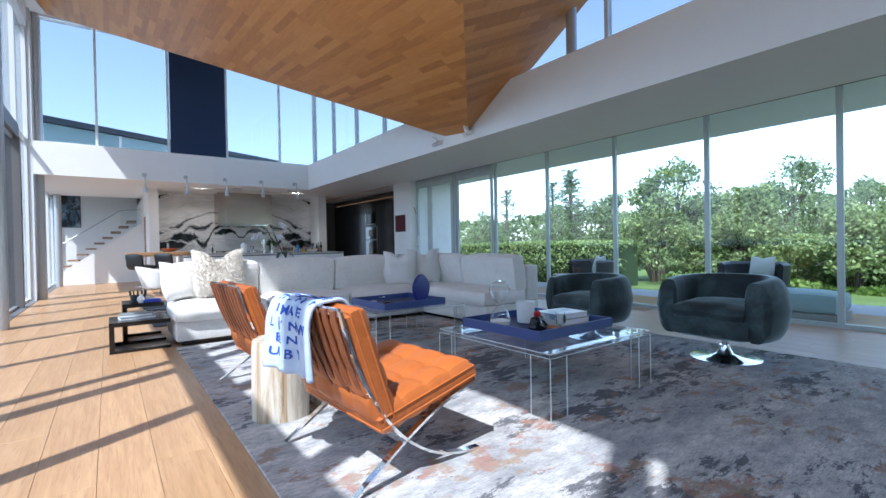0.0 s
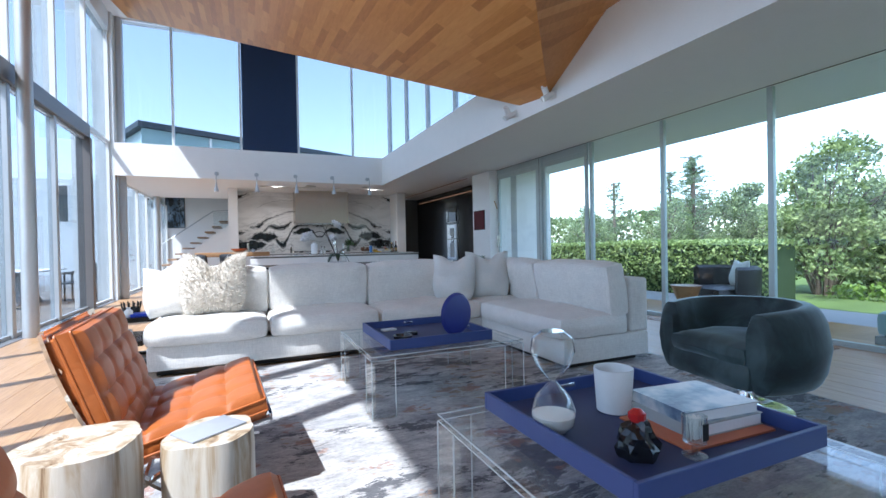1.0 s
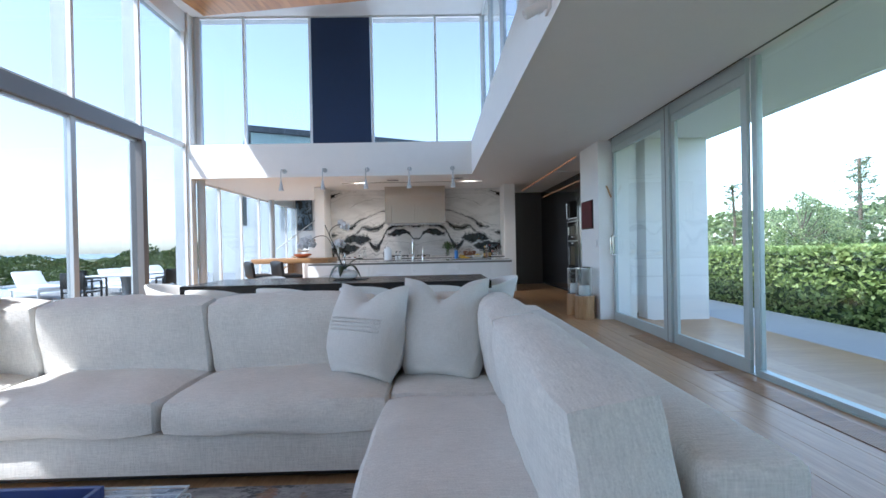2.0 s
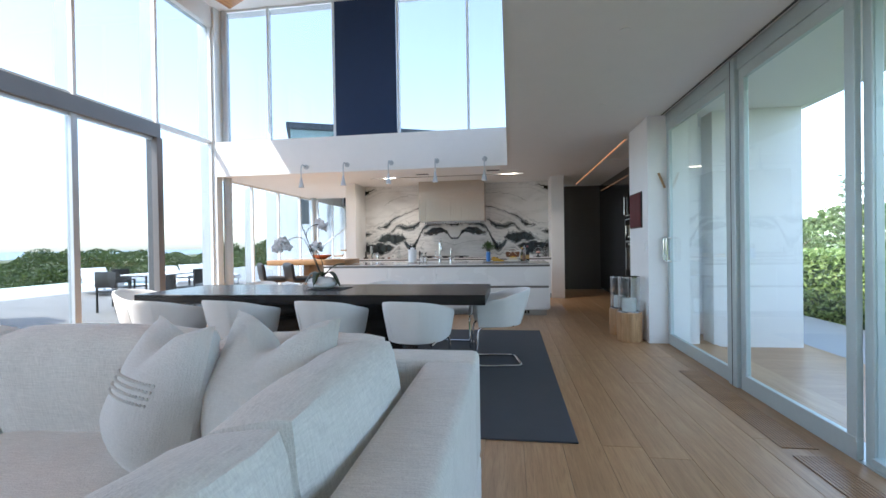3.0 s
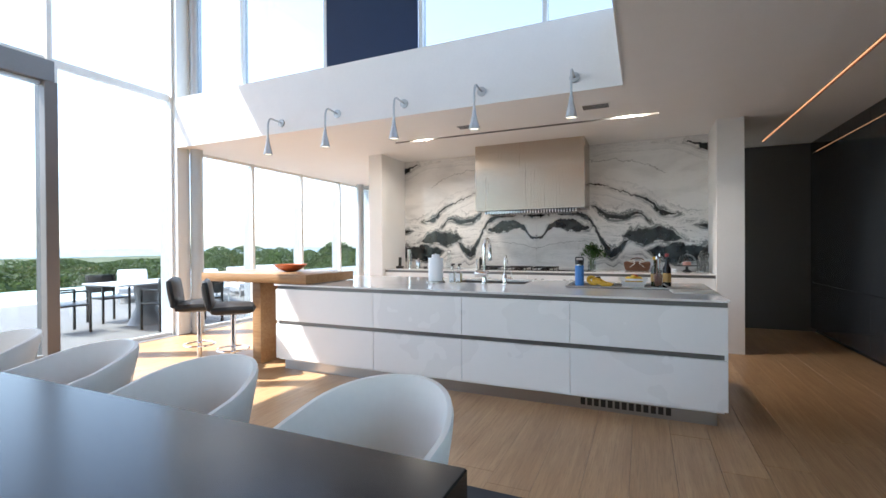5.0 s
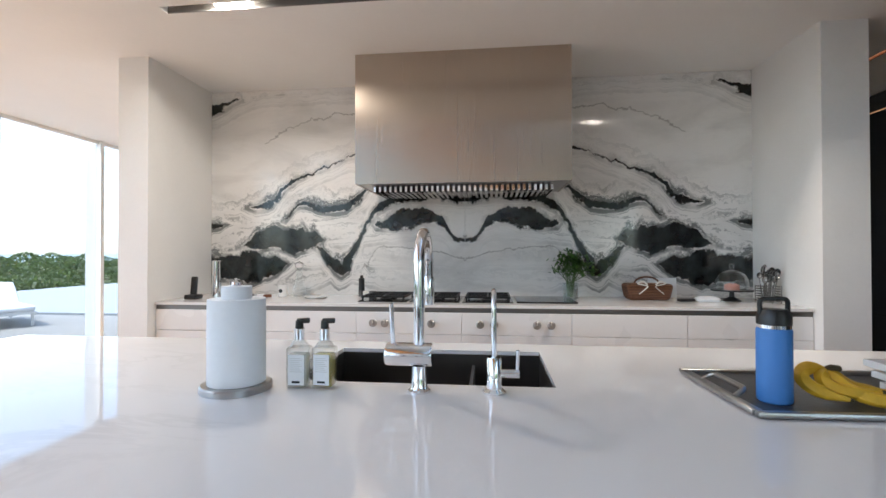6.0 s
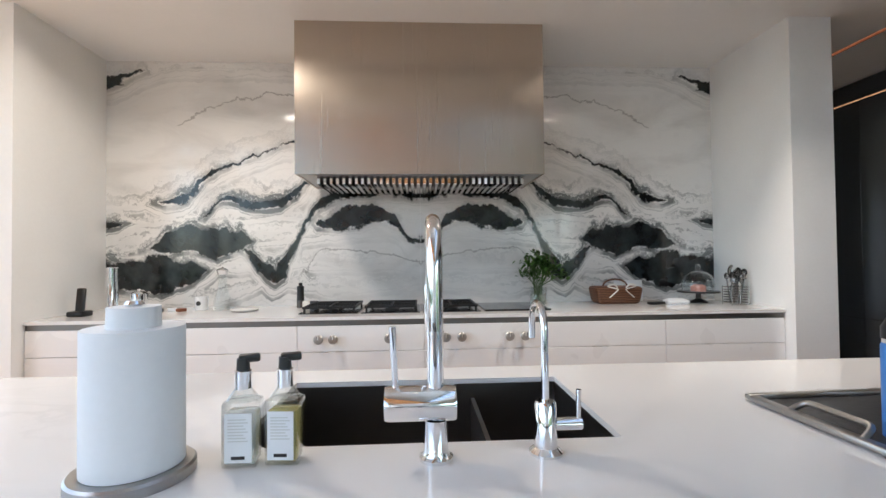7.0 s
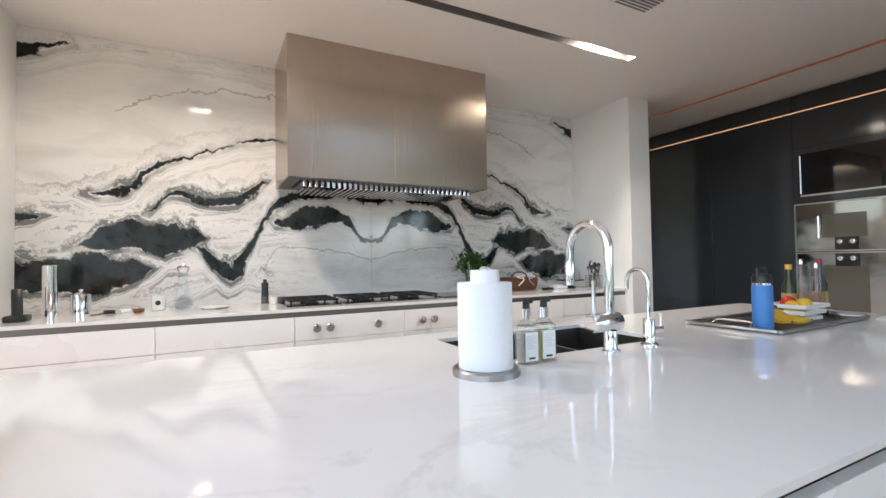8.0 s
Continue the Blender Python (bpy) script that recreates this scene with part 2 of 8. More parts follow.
def velvet(name):
    n = Nodes(name)
    v = n.position()
    # uneven sheen of the pile, painted as blotches in the base colour
    a = n.noise(v, 3.5, 4.0, 0.6, 0.5)
    n.set(Base_Color=n.ramp(a, [(0.38, (0.006, 0.014, 0.016)), (0.5, (0.018, 0.034, 0.036)), (0.62, (0.045, 0.072, 0.074))]), Roughness=0.7,
          Sheen_Weight=0.9, Sheen_Roughness=0.35, Sheen_Tint=(0.45, 0.55, 0.58, 1))
    return n.bump(n.noise(v, 240.0, 2.0), 0.15, 0.002).mat


def brushed(name, colour, rough=0.28, along=(60, 60, 0.8)):
    n = Nodes(name)
    a = n.noise(n.coords("Object", along), 3.0, 5.0, 0.7)
    n.set(Base_Color=n.ramp(a, [(0.3, tuple(c * 0.95 for c in colour)), (0.7, colour)]), Metallic=1.0,
          Roughness=n.math("ADD", rough - 0.04, n.math("MULTIPLY", a, 0.10)))
    return n.bump(a, 0.008, 0.002).mat


def leafy(name, dark, light):
    n = Nodes(name)
    r = n.add("NewGeometry").outputs["Random Per Island"]
    col = n.ramp(r, [(0.0, dark), (0.6, tuple((a + b) / 2 for a, b in zip(dark, light))), (1.0, light)])
    n.set(Base_Color=col, Roughness=0.55, Transmission_Weight=0.0)
    tr = n.add("BsdfTranslucent", Color=col)
    m = n.add("MixShader", Fac=0.42)
    n.tree.links.new(n.bsdf.outputs[0], m.inputs[1])
    n.tree.links.new(tr.outputs[0], m.inputs[2])
    n.tree.links.new(m.outputs[0], n.out.inputs["Surface"])
    return n.mat


def ceiling_oak(name):
    n = Nodes(name)
    r = n.add("NewGeometry").outputs["Random Per Island"]
    g = n.noise(n.coords("Object", (16, 1.6, 16)), 2.0, 6.0, 0.6, 0.5)
    s = n.math("ADD", n.math("MULTIPLY", r, 0.5), n.math("MULTIPLY", g, 0.55))
    n.set(Base_Color=n.ramp(s, [(0.12, (0.36, 0.135, 0.032)), (0.5, (0.55, 0.235, 0.060)), (0.95, (0.70, 0.345, 0.11))]), Roughness=0.42)
    return n.bump(g, 0.06, 0.003).mat


def quartz(name):
    n = Nodes(name)
    a = n.noise(n.coords("Object", (1, 1.8, 1), (0, 0, 25)), 1.3, 6.0, 0.6, 1.4)
    vein = n.ramp(n.math("ABSOLUTE", n.math("SUBTRACT", a, 0.5)), [(0.0, 1.0), (0.035, 0.0)])
    some = n.ramp(n.noise(n.position(), 1.1, 2.0), [(0.5, 0.0), (0.7, 0.28)])
    n.set(Base_Color=n.mix(n.math("MULTIPLY", vein, some), (0.79, 0.775, 0.765), (0.50, 0.49, 0.48)), Roughness=0.05)
    return n.mat


def glow(name, colour, strength):
    n = Nodes(name)
    n.set(Base_Color=colour, Emission_Color=colour, Emission_Strength=strength)
    return n.mat


WHITE = plain("white_paint", (0.86, 0.85, 0.83), 0.6, grain=0.02, scale=60, bump=0.03)
CEIL = plain("ceiling_paint", (0.86, 0.85, 0.835), 0.7, grain=0.015, scale=50, bump=0.02)
LACQUER = plain("white_lacquer", (0.85, 0.84, 0.83), 0.28, grain=0.01, scale=20)
ALU = plain("satin_aluminium", (0.50, 0.52, 0.53), 0.42, 0.55, grain=0.05, scale=40)
FIN = plain("white_aluminium_fin", (0.74, 0.755, 0.75), 0.45, 0.1, grain=0.02, scale=30)
DARK_ALU = plain("grey_aluminium", (0.20, 0.205, 0.215), 0.45, 0.4, grain=0.06, scale=40)
GREEN_ALU = plain("pale_green_aluminium", (0.50, 0.57, 0.565), 0.42, 0.25, grain=0.04, scale=30)
FLOOR_OAK = wood("oak_floor", (0.36, 0.20, 0.095), (0.57, 0.37, 0.195), (12.0, 0.8, 12.0), 0.36, "Object", 0.05, 0.22)
CEIL_OAK = ceiling_oak("oak_ceiling_strips")
PANE_CLEAR = pane("clear_glass", (0.61, 0.64, 0.655), 0.5)
PANE_GREEN = pane("green_tinted_glass", (0.95, 0.99, 0.985), 1.0)
ACRYLIC = pane("clear_acrylic", (0.955, 0.965, 0.965), 1.0)
# whitish colour that paints the bright glint along the acrylic's edges
ACRYLIC_EDGE = plain("acrylic_edge_glint", (0.72, 0.78, 0.78), 0.15, grain=0.05, Alpha=0.55)
GLASS = pane("thin_clear_glass", (0.93, 0.955, 0.96), 1.1, 0.0, 2.4)
NAVY = plain("navy_blind_fabric", (0.014, 0.032, 0.085), 0.75, grain=0.1, scale=90, bump=0.05)
MARBLE = marble_wall("panda_marble")
RUG = living_rug("distressed_rug_wool")
DARK_RUG = fabric("charcoal_rug_wool", (0.040, 0.042, 0.049), 120.0, 0.95, 0.22, 0.05, 0.15)
SOFA = fabric("ivory_sofa_weave", (0.68, 0.66, 0.62), 230.0, 0.95, 0.7, 0.1, 0.22)
PILLOW = fabric("pale_grey_pillow_weave", (0.64, 0.635, 0.61), 260.0, 0.95, 0.5, 0.15, 0.12)
FUR = fabric("cream_fur", (0.62, 0.57, 0.49), 60.0, 1.0, 0.9, 0.4, 0.15)
VELVET = velvet("dark_teal_velvet")
CHROME = plain("polished_chrome", (0.82, 0.82, 0.83), 0.06, 1.0, grain=0.02, scale=10)
STEEL = brushed("brushed_steel", (0.52, 0.45, 0.38), 0.25, (24, 24, 0.25))
STEEL.node_tree.nodes["Principled BSDF"].inputs["Anisotropic"].default_value = 0.6
STEEL_EDGE = brushed("steel_edge", (0.42, 0.41, 0.40), 0.3, (0.8, 60, 60))
CHANNEL = brushed("dark_channel_steel", (0.20, 0.195, 0.19), 0.4, (0.8, 60, 60))
TAN = plain("tan_leather", (0.40, 0.112, 0.023), 0.40, grain=0.15, scale=25, bump=0.12)
STRAP = plain("saddle_leather_strap", (0.20, 0.065, 0.025), 0.5, grain=0.15, scale=25, bump=0.1)
BLUE_TRAY = plain("blue_lacquer", (0.042, 0.066, 0.20), 0.42, grain=0.05, scale=20)
COBALT = plain("cobalt_ceramic", (0.022, 0.030, 0.19), 0.45, grain=0.08, scale=40, bump=0.05)
BLACK_OAK = wood("ebonised_oak", (0.008, 0.0075, 0.007), (0.020, 0.018, 0.016), (1.0, 18.0, 18.0), 0.24, "Object", 0.06)
BLACK_OAK.node_tree.nodes["Principled BSDF"].inputs["Specular IOR Level"].default_value = 0.35
CHAIR_WHITE = fabric("off_white_chair_leather", (0.72, 0.71, 0.68), 40.0, 0.6, 0.06, 0.02, 0.03)
QUARTZ = quartz("white_quartz")
BLACK_LEATHER = plain("black_leather", (0.012, 0.012, 0.013), 0.45, grain=0.2, scale=40, bump=0.1)
BLACK = plain("black_enamel", (0.012, 0.012, 0.012), 0.35, grain=0.1, scale=40)
CABINET_BLACK = plain("charcoal_lacquer", (0.027, 0.030, 0.034), 0.14, grain=0.06, scale=8)
OVEN_GLASS = plain("smoked_mirror_glass", (0.34, 0.335, 0.325), 0.07, 1.0)
GLOSS_BLACK = plain("black_lacquer", (0.010, 0.011, 0.013), 0.12, grain=0.1, scale=8)
IRON = plain("cast_iron", (0.015, 0.015, 0.016), 0.55, 0.3, grain=0.2, scale=60, bump=0.2)
BAR_OAK = wood("oiled_oak", (0.26, 0.13, 0.05), (0.46, 0.27, 0.13), (1.2, 14.0, 14.0), 0.35)
LOG_OAK = wood("split_oak_log", (0.30, 0.15, 0.06), (0.56, 0.36, 0.18), (10.0, 10.0, 1.0), 0.55, "Object", 0.3)
TREAD_OAK = wood("oak_tread", (0.22, 0.13, 0.07), (0.40, 0.27, 0.16), (1.2, 14.0, 14.0), 0.45)
PAPER = plain("white_paper", (0.82, 0.83, 0.84), 0.8, grain=0.02, scale=60, bump=0.08)
CERAMIC = plain("white_ceramic", (0.80, 0.79, 0.77), 0.2, grain=0.02, scale=20)
WAX = plain("white_wax", (0.80, 0.77, 0.71), 0.5, grain=0.02, scale=20)
TERRACE = plain("pale_terrace_stone", (0.31, 0.32, 0.325), 0.7, grain=0.08, scale=12, bump=0.06)
DECK = wood("bleached_deck_boards", (0.22, 0.20, 0.18), (0.36, 0.34, 0.31), (14.0, 1.0, 14.0), 0.7, "Object", 0.1)
GRASS = plain("lawn", (0.085, 0.13, 0.028), 0.9, grain=0.35, scale=14, bump=0.5)
SAND = plain("dune_ground", (0.12, 0.13, 0.06), 0.95, grain=0.4, scale=2.0, bump=0.5)
SEA = plain("sea_water", (0.05, 0.11, 0.17), 0.25, grain=0.15, scale=0.3)
POOL = plain("pool_water", (0.10, 0.30, 0.36), 0.05, grain=0.05, scale=2)
LEAF = leafy("broad_leaves", (0.11, 0.165, 0.05), (0.41, 0.48, 0.19))
TREE_LEAF = leafy("tree_leaves", (0.075, 0.115, 0.045), (0.30, 0.36, 0.155))
HEDGE_LEAF = leafy("hedge_leaves", (0.14, 0.21, 0.06), (0.42, 0.50, 0.18))
PINE_LEAF = leafy("pine_needles", (0.06, 0.10, 0.05), (0.19, 0.25, 0.12))
SHRUB_LEAF = leafy("dune_shrub_leaves", (0.040, 0.068, 0.018), (0.14, 0.18, 0.055))
BARK = plain("bark", (0.10, 0.075, 0.055), 0.9, grain=0.3, scale=18, bump=0.5)
LED = glow("warm_light_strip", (0.95, 0.50, 0.26), 0.16)
LAMP_LENS = glow("lamp_lens", (1.0, 0.86, 0.68), 0.25)
DOWNLIGHT = glow("downlight_lens", (1.0, 0.90, 0.76), 4.0)


# ---- mesh helpers ----
def box(bm, x0, x1, y0, y1, z0, z1, bevel=0.0, seg=2):
    r = bmesh.ops.create_cube(bm, size=1.0)
    vs = r["verts"]
    for v in vs:
        v.co = Vector(((x0 + x1) / 2 + v.co.x * (x1 - x0), (y0 + y1) / 2 + v.co.y * (y1 - y0), (z0 + z1) / 2 + v.co.z * (z1 - z0)))
    if bevel:
        es = list({e for v in vs for e in v.link_edges})
        bmesh.ops.bevel(bm, geom=es, offset=bevel, segments=seg, affect="EDGES", profile=0.5)
    return bm


def boxed(*a, **k):
    return box(bmesh.new(), *a, **k)


def lathe(profile, n=32, centre=(0, 0, 0)):
    """A turned solid from (radius, height) pairs, bottom to top."""
    bm = bmesh.new()
    rings = []
    for r, z in profile:
        if r < 1e-6:
            rings.append([bm.verts.new((centre[0], centre[1], centre[2] + z))])
        else:
            rings.append([bm.verts.new((centre[0] + r * math.cos(i * math.tau / n), centre[1] + r * math.sin(i * math.tau / n), centre[2] + z)) for i in range(n)])
    for a, b in zip(rings, rings[1:]):
        for i in range(n):
            j = (i + 1) % n
            if len(a) == 1 and len(b) == 1:
                continue
            if len(a) == 1:
                bm.faces.new((a[0], b[j], b[i]))
            elif len(b) == 1:
                bm.faces.new((a[i], a[j], b[0]))
            else:
                bm.faces.new((a[i], a[j], b[j], b[i]))
    for ring, flip in ((rings[0], True), (rings[-1], False)):
        if len(ring) > 2:
            bm.faces.new(ring[::-1] if flip else ring)
    return bm


def tube(points, r, n=12, bm=None, closed=False, flat=1.0):
    """A round bar along points; flat squeezes it to a strip."""
    bm = bm or bmesh.new()
    pts = [Vector(p) for p in points]
    rings = []
    prev = None
    for i, p in enumerate(pts):
        a = pts[i - 1] if (i or closed) else p
        b = pts[(i + 1) % len(pts)] if (i + 1 < len(pts) or closed) else p
        d = (b - a).normalized()
        side = prev if prev else (Vector((0, 0, 1)) if abs(d.z) < 0.9 else Vector((1, 0, 0)))
        side = (side - d * side.dot(d)).normalized()
        prev = side
        up = d.cross(side)
        rings.append([bm.verts.new(p + r * (math.cos(k * math.tau / n) * side + flat * math.sin(k * math.tau / n) * up)) for k in range(n)])
    pairs = list(zip(rings, rings[1:])) + ([(rings[-1], rings[0])] if closed else [])
    for a, b in pairs:
        for k in range(n):
            j = (k + 1) % n
            bm.faces.new((a[k], a[j], b[j], b[k]))
    if not closed:
        bm.faces.new(rings[0][::-1])
        bm.faces.new(rings[-1])
    return bm


def rounded(points, r, n=5, closed=False):
    """The polyline with its corners rounded off by r."""
    pts = [Vector(p) for p in points]
    out = []
    for i, p in enumerate(pts):
        if not closed and i in (0, len(pts) - 1):
            out.append(p)
            continue
        a, b = pts[i - 1] - p, pts[(i + 1) % len(pts)] - p
        k = min(r, a.length / 2, b.length / 2)
        a, b = p + a.normalized() * k, p + b.normalized() * k
        for j in range(n + 1):
            t = j / n
            out.append((1 - t) ** 2 * a + 2 * t * (1 - t) * p + t * t * b)
    return out


def cushion(w, d, h, puff=0.03, r=0.05, n=10, seed=0, sag=0.0):
    """A soft upholstered block round the origin's floor: rounded edges, swollen faces, slight unevenness."""
    bm = bmesh.new()
    bmesh.ops.create_cube(bm, size=2.0)
    bmesh.ops.subdivide_edges(bm, edges=bm.edges[:], cuts=n, use_grid_fill=True)
    r = min(r, w / 2.1, d / 2.1, h / 2.1)
    for v in bm.verts:
        c = v.co.copy()
        full = Vector((c.x * (w / 2 - r), c.y * (d / 2 - r), c.z * (h / 2 - r)))
        nrm = Vector([k if abs(k) > 0.999 else math.copysign(max(0.0, (abs(k) - 0.7) / 0.3) ** 2, k) for k in c])
        if nrm.length:
            nrm.normalize()
        p = full + nrm * r
        ax, ay, az = (1 - c.x ** 2), (1 - c.y ** 2), (1 - c.z ** 2)
        if abs(c.z) > 0.999:
            p.z += math.copysign(puff * (ax * ay) ** 0.6, c.z) - sag * (ax * ay)
        elif abs(c.y) > 0.999:
            p.y += math.copysign(puff * 0.8 * (ax * az) ** 0.6, c.y)
        elif abs(c.x) > 0.999:
            p.x += math.copysign(puff * 0.5 * (ay * az) ** 0.6, c.x)
        q = p * 5 + Vector((seed * 3.7, seed, 0))
        p += noise.noise_vector(q) * min(0.012, puff * 0.5)
        p.z += h / 2
        v.co = p
    return bm


def throw_pillow(s, thick=0.16, seed=0, chop=0.25):
    """A knife-edge pillow standing on its lower edge in the xz plane, ears up, with a chop in its top edge."""
    bm = bmesh.new()
    n = 18
    grid = {}
    for side in (1, -1):
        for i in range(n + 1):
            for j in range(n + 1):
                a, b = i / n * 2 - 1, j / n * 2 - 1
                edge = abs(a) > 0.999 or abs(b) > 0.999
                if edge and side < 0:
                    grid[(side, i, j)] = grid[(1, i, j)]
                    continue
                pinch = 1 - 0.10 * (1 - a * a) if abs(b) > 0.5 else 1
                x = a * s / 2 * (1 - 0.09 * (1 - b * b)) * (1 - 0.30 * max(0.0, (-b - 0.1) / 0.9) ** 2) * (1 - 0.10 * max(0.0, b))
                z = b * s / 2 * (1 - 0.09 * (1 - a * a))
                if b > 0:
                    z -= chop * s * 0.5 * math.exp(-(a / 0.38) ** 2) * b
                y = side * thick / 2 * ((1 - a * a) * (1 - b * b)) ** 0.42 * (1 - 0.28 * b)
                p = Vector((x * pinch, y, z + s / 2))
                p += noise.noise_vector(p * 6 + Vector((seed * 5.1, side, seed))) * 0.012 * (0 if edge else 1)
                grid[(side, i, j)] = bm.verts.new(p)
    for side in (1, -1):
        for i in range(n):
            for j in range(n):
                f = [grid[(side, i, j)], grid[(side, i + 1, j)], grid[(side, i + 1, j + 1)], grid[(side, i, j + 1)]]
                bm.faces.new(f if side < 0 else f[::-1])
    return bm


def mesh_of(name, bm, mat, soft=True, angle=35):
    bmesh.ops.recalc_face_normals(bm, faces=bm.faces[:])
    if soft:
        for e in bm.edges:
            if len(e.link_faces) == 2 and e.calc_face_angle(0) > radians(angle):
                e.smooth = False
        for f in bm.faces:
            f.smooth = True
    me = bpy.data.meshes.new(name)
    bm.to_mesh(me)
    bm.free()
    me.materials.append(mat)
    return me


def part(name, bm, mat, parent, label="", at=None, soft=True):
    ob = new(name, mesh_of(name, bm, mat, soft))
    ob.parent = parent
    if at is not None:
        ob.matrix_basis = at
    if label:
        tagged(ob, label)
    return ob


def thing(name, label, category, group="", at=None):
    ob = new(name)
    ob.empty_display_size = 0.1
    if at is not None:
        ob.matrix_basis = at
    return tagged(ob, label, category, group)


def solid(name, bm, mat, label, category, group="", at=None, soft=True):
    ob = new(name, mesh_of(name, bm, mat, soft))
    if at is not None:
        ob.matrix_basis = at
    return tagged(ob, label, category, group)


def setting(name, bm, mat, label, category, soft=False):
    return tagged(new(name, mesh_of(name, bm, mat, soft)), label, category, "", "structure")


# ---- the room's plan ----
XL, XR = -2.5, 5.65          # sea-side and garden-side glass
YN, YB = 9.87, -7.5          # kitchen fascia, wall behind the start
LOW, SILL, ROOF = 2.75, 3.46, 6.30
XF = 3.70                    # garden-side fascia
YM = 12.35                   # marble

# ground that reaches the horizon, lower towards the sea
bm = bmesh.new()
box(bm, -3000, 3000, -3000, 3000, -1.6, -1.5)
setting("ground", bm, SAND, "dune ground of low green and sandy scrub", "ground")
setting("water", boxed(-3000, -160, -3000, 3000, -1.499, -1.45), SEA, "flat blue sea out to the horizon", "sea")
setting("terrace_garden", boxed(XR + 0.16, 8.65, -16, 40, -1.49, -0.06), TERRACE, "pale blue-grey stone terrace outside the glass", "terrace")
setting("lawn", boxed(8.65, 60, -40, 60, -1.49, -0.10), GRASS, "strip of sunlit green lawn", "lawn")

# floor
setting("floor", boxed(XL - 0.2, 7.2, YB - 0.2, 19.0, -0.30, -0.022), BAR_OAK, "oak plank floor in wide honey-coloured boards", "floor")

# low ceiling: garden side, kitchen, hall
SLOT = (5.405, 5.452, 8.17, 13.25)


def ceiling_field(bm, x0, x1, y0, y1, z0, z1):
    """A ceiling block with the light slot left out of it."""
    a, b, c, d = max(x0, SLOT[0]), min(x1, SLOT[1]), max(y0, SLOT[2]), min(y1, SLOT[3])
    if a >= b or c >= d:
        box(bm, x0, x1, y0, y1, z0, z1)
        return
    box(bm, x0, a, y0, y1, z0, z1)
    box(bm, b, x1, y0, y1, z0, z1)
    if c > y0:
        box(bm, a, b, y0, c, z0, z1)
    if d < y1:
        box(bm, a, b, d, y1, z0, z1)
    box(bm, a, b, c, d, z0 + 0.06, z1)


YS = 14.6                    # the stair hall is higher from here on
bm = bmesh.new()
ceiling_field(bm, XF, XR - 0.10, YB, YN, LOW, SILL - 0.002)
box(bm, XR - 0.10, 6.0, YB - 6, YN, LOW + 0.02, SILL - 0.004)
box(bm, 6.0, 7.05, YB - 6, YN, LOW + 0.02, 3.02)
ceiling_field(bm, XL, 7.6, YN, 10.98, LOW, SILL - 0.002)
box(bm, XL, 0.62, 10.98, 11.06, LOW, SILL - 0.002)
ceiling_field(bm, 4.02, 7.6, 10.98, 11.06, LOW, SILL - 0.002)
ceiling_field(bm, XL, 7.6, 11.06, YS, LOW, SILL - 0.002)
box(bm, -0.183, 7.6, YS, 19.0, LOW, SILL - 0.002)
box(bm, XL - 0.1, -0.183, YS, 19.0, 3.95, 4.1)
box(bm, XL, -0.183, YS - 0.12, YS, SILL, 3.95)
setting("ceiling_low", bm, CEIL, "smooth white low ceiling and fascia", "ceiling")
bm = bmesh.new()
box(bm, 0.62, 4.02, 10.98, 11.06, LOW + 0.07, LOW + 0.12)
box(bm, 0.62, 4.02, 10.98, 10.985, LOW + 0.001, LOW + 0.07)
box(bm, 0.62, 4.02, 11.055, 11.06, LOW + 0.001, LOW + 0.07)
setting("ceiling_slot", bm, plain("slot_grey", (0.22, 0.21, 0.20), 0.6), "narrow recessed slot in the kitchen ceiling", "ceiling slot")
bm = bmesh.new()
box(bm, XL - 0.08, 4.4, YB - 0.4, 10.4, ROOF, ROOF + 0.35)
setting("roof", bm, WHITE, "flat roof over the tall room", "roof")

# folded oak ceiling
P0, P1, K = Vector((-1.9, 9.83, 6.20)), Vector((3.7, 3.12, 2.94)), Vector((1.54, 0.0, 3.63))


def plane_of(a, b, c):
    nrm = (b - a).cross(c - a)
    return lambda x, y: a.z - (nrm.x * (x - a.x) + nrm.y * (y - a.y)) / nrm.z


main = plane_of(P0, P1, K)
G = Vector((XF, 2.52, main(XF, 2.52)))
B = Vector((XF, 1.57, 3.43))
facet = plane_of(G, K, B)
M = Vector((XL, YB, 6.24))
L = Vector((XL, 7.2, main(XL, 7.2)))
back = plane_of(K, L, M)


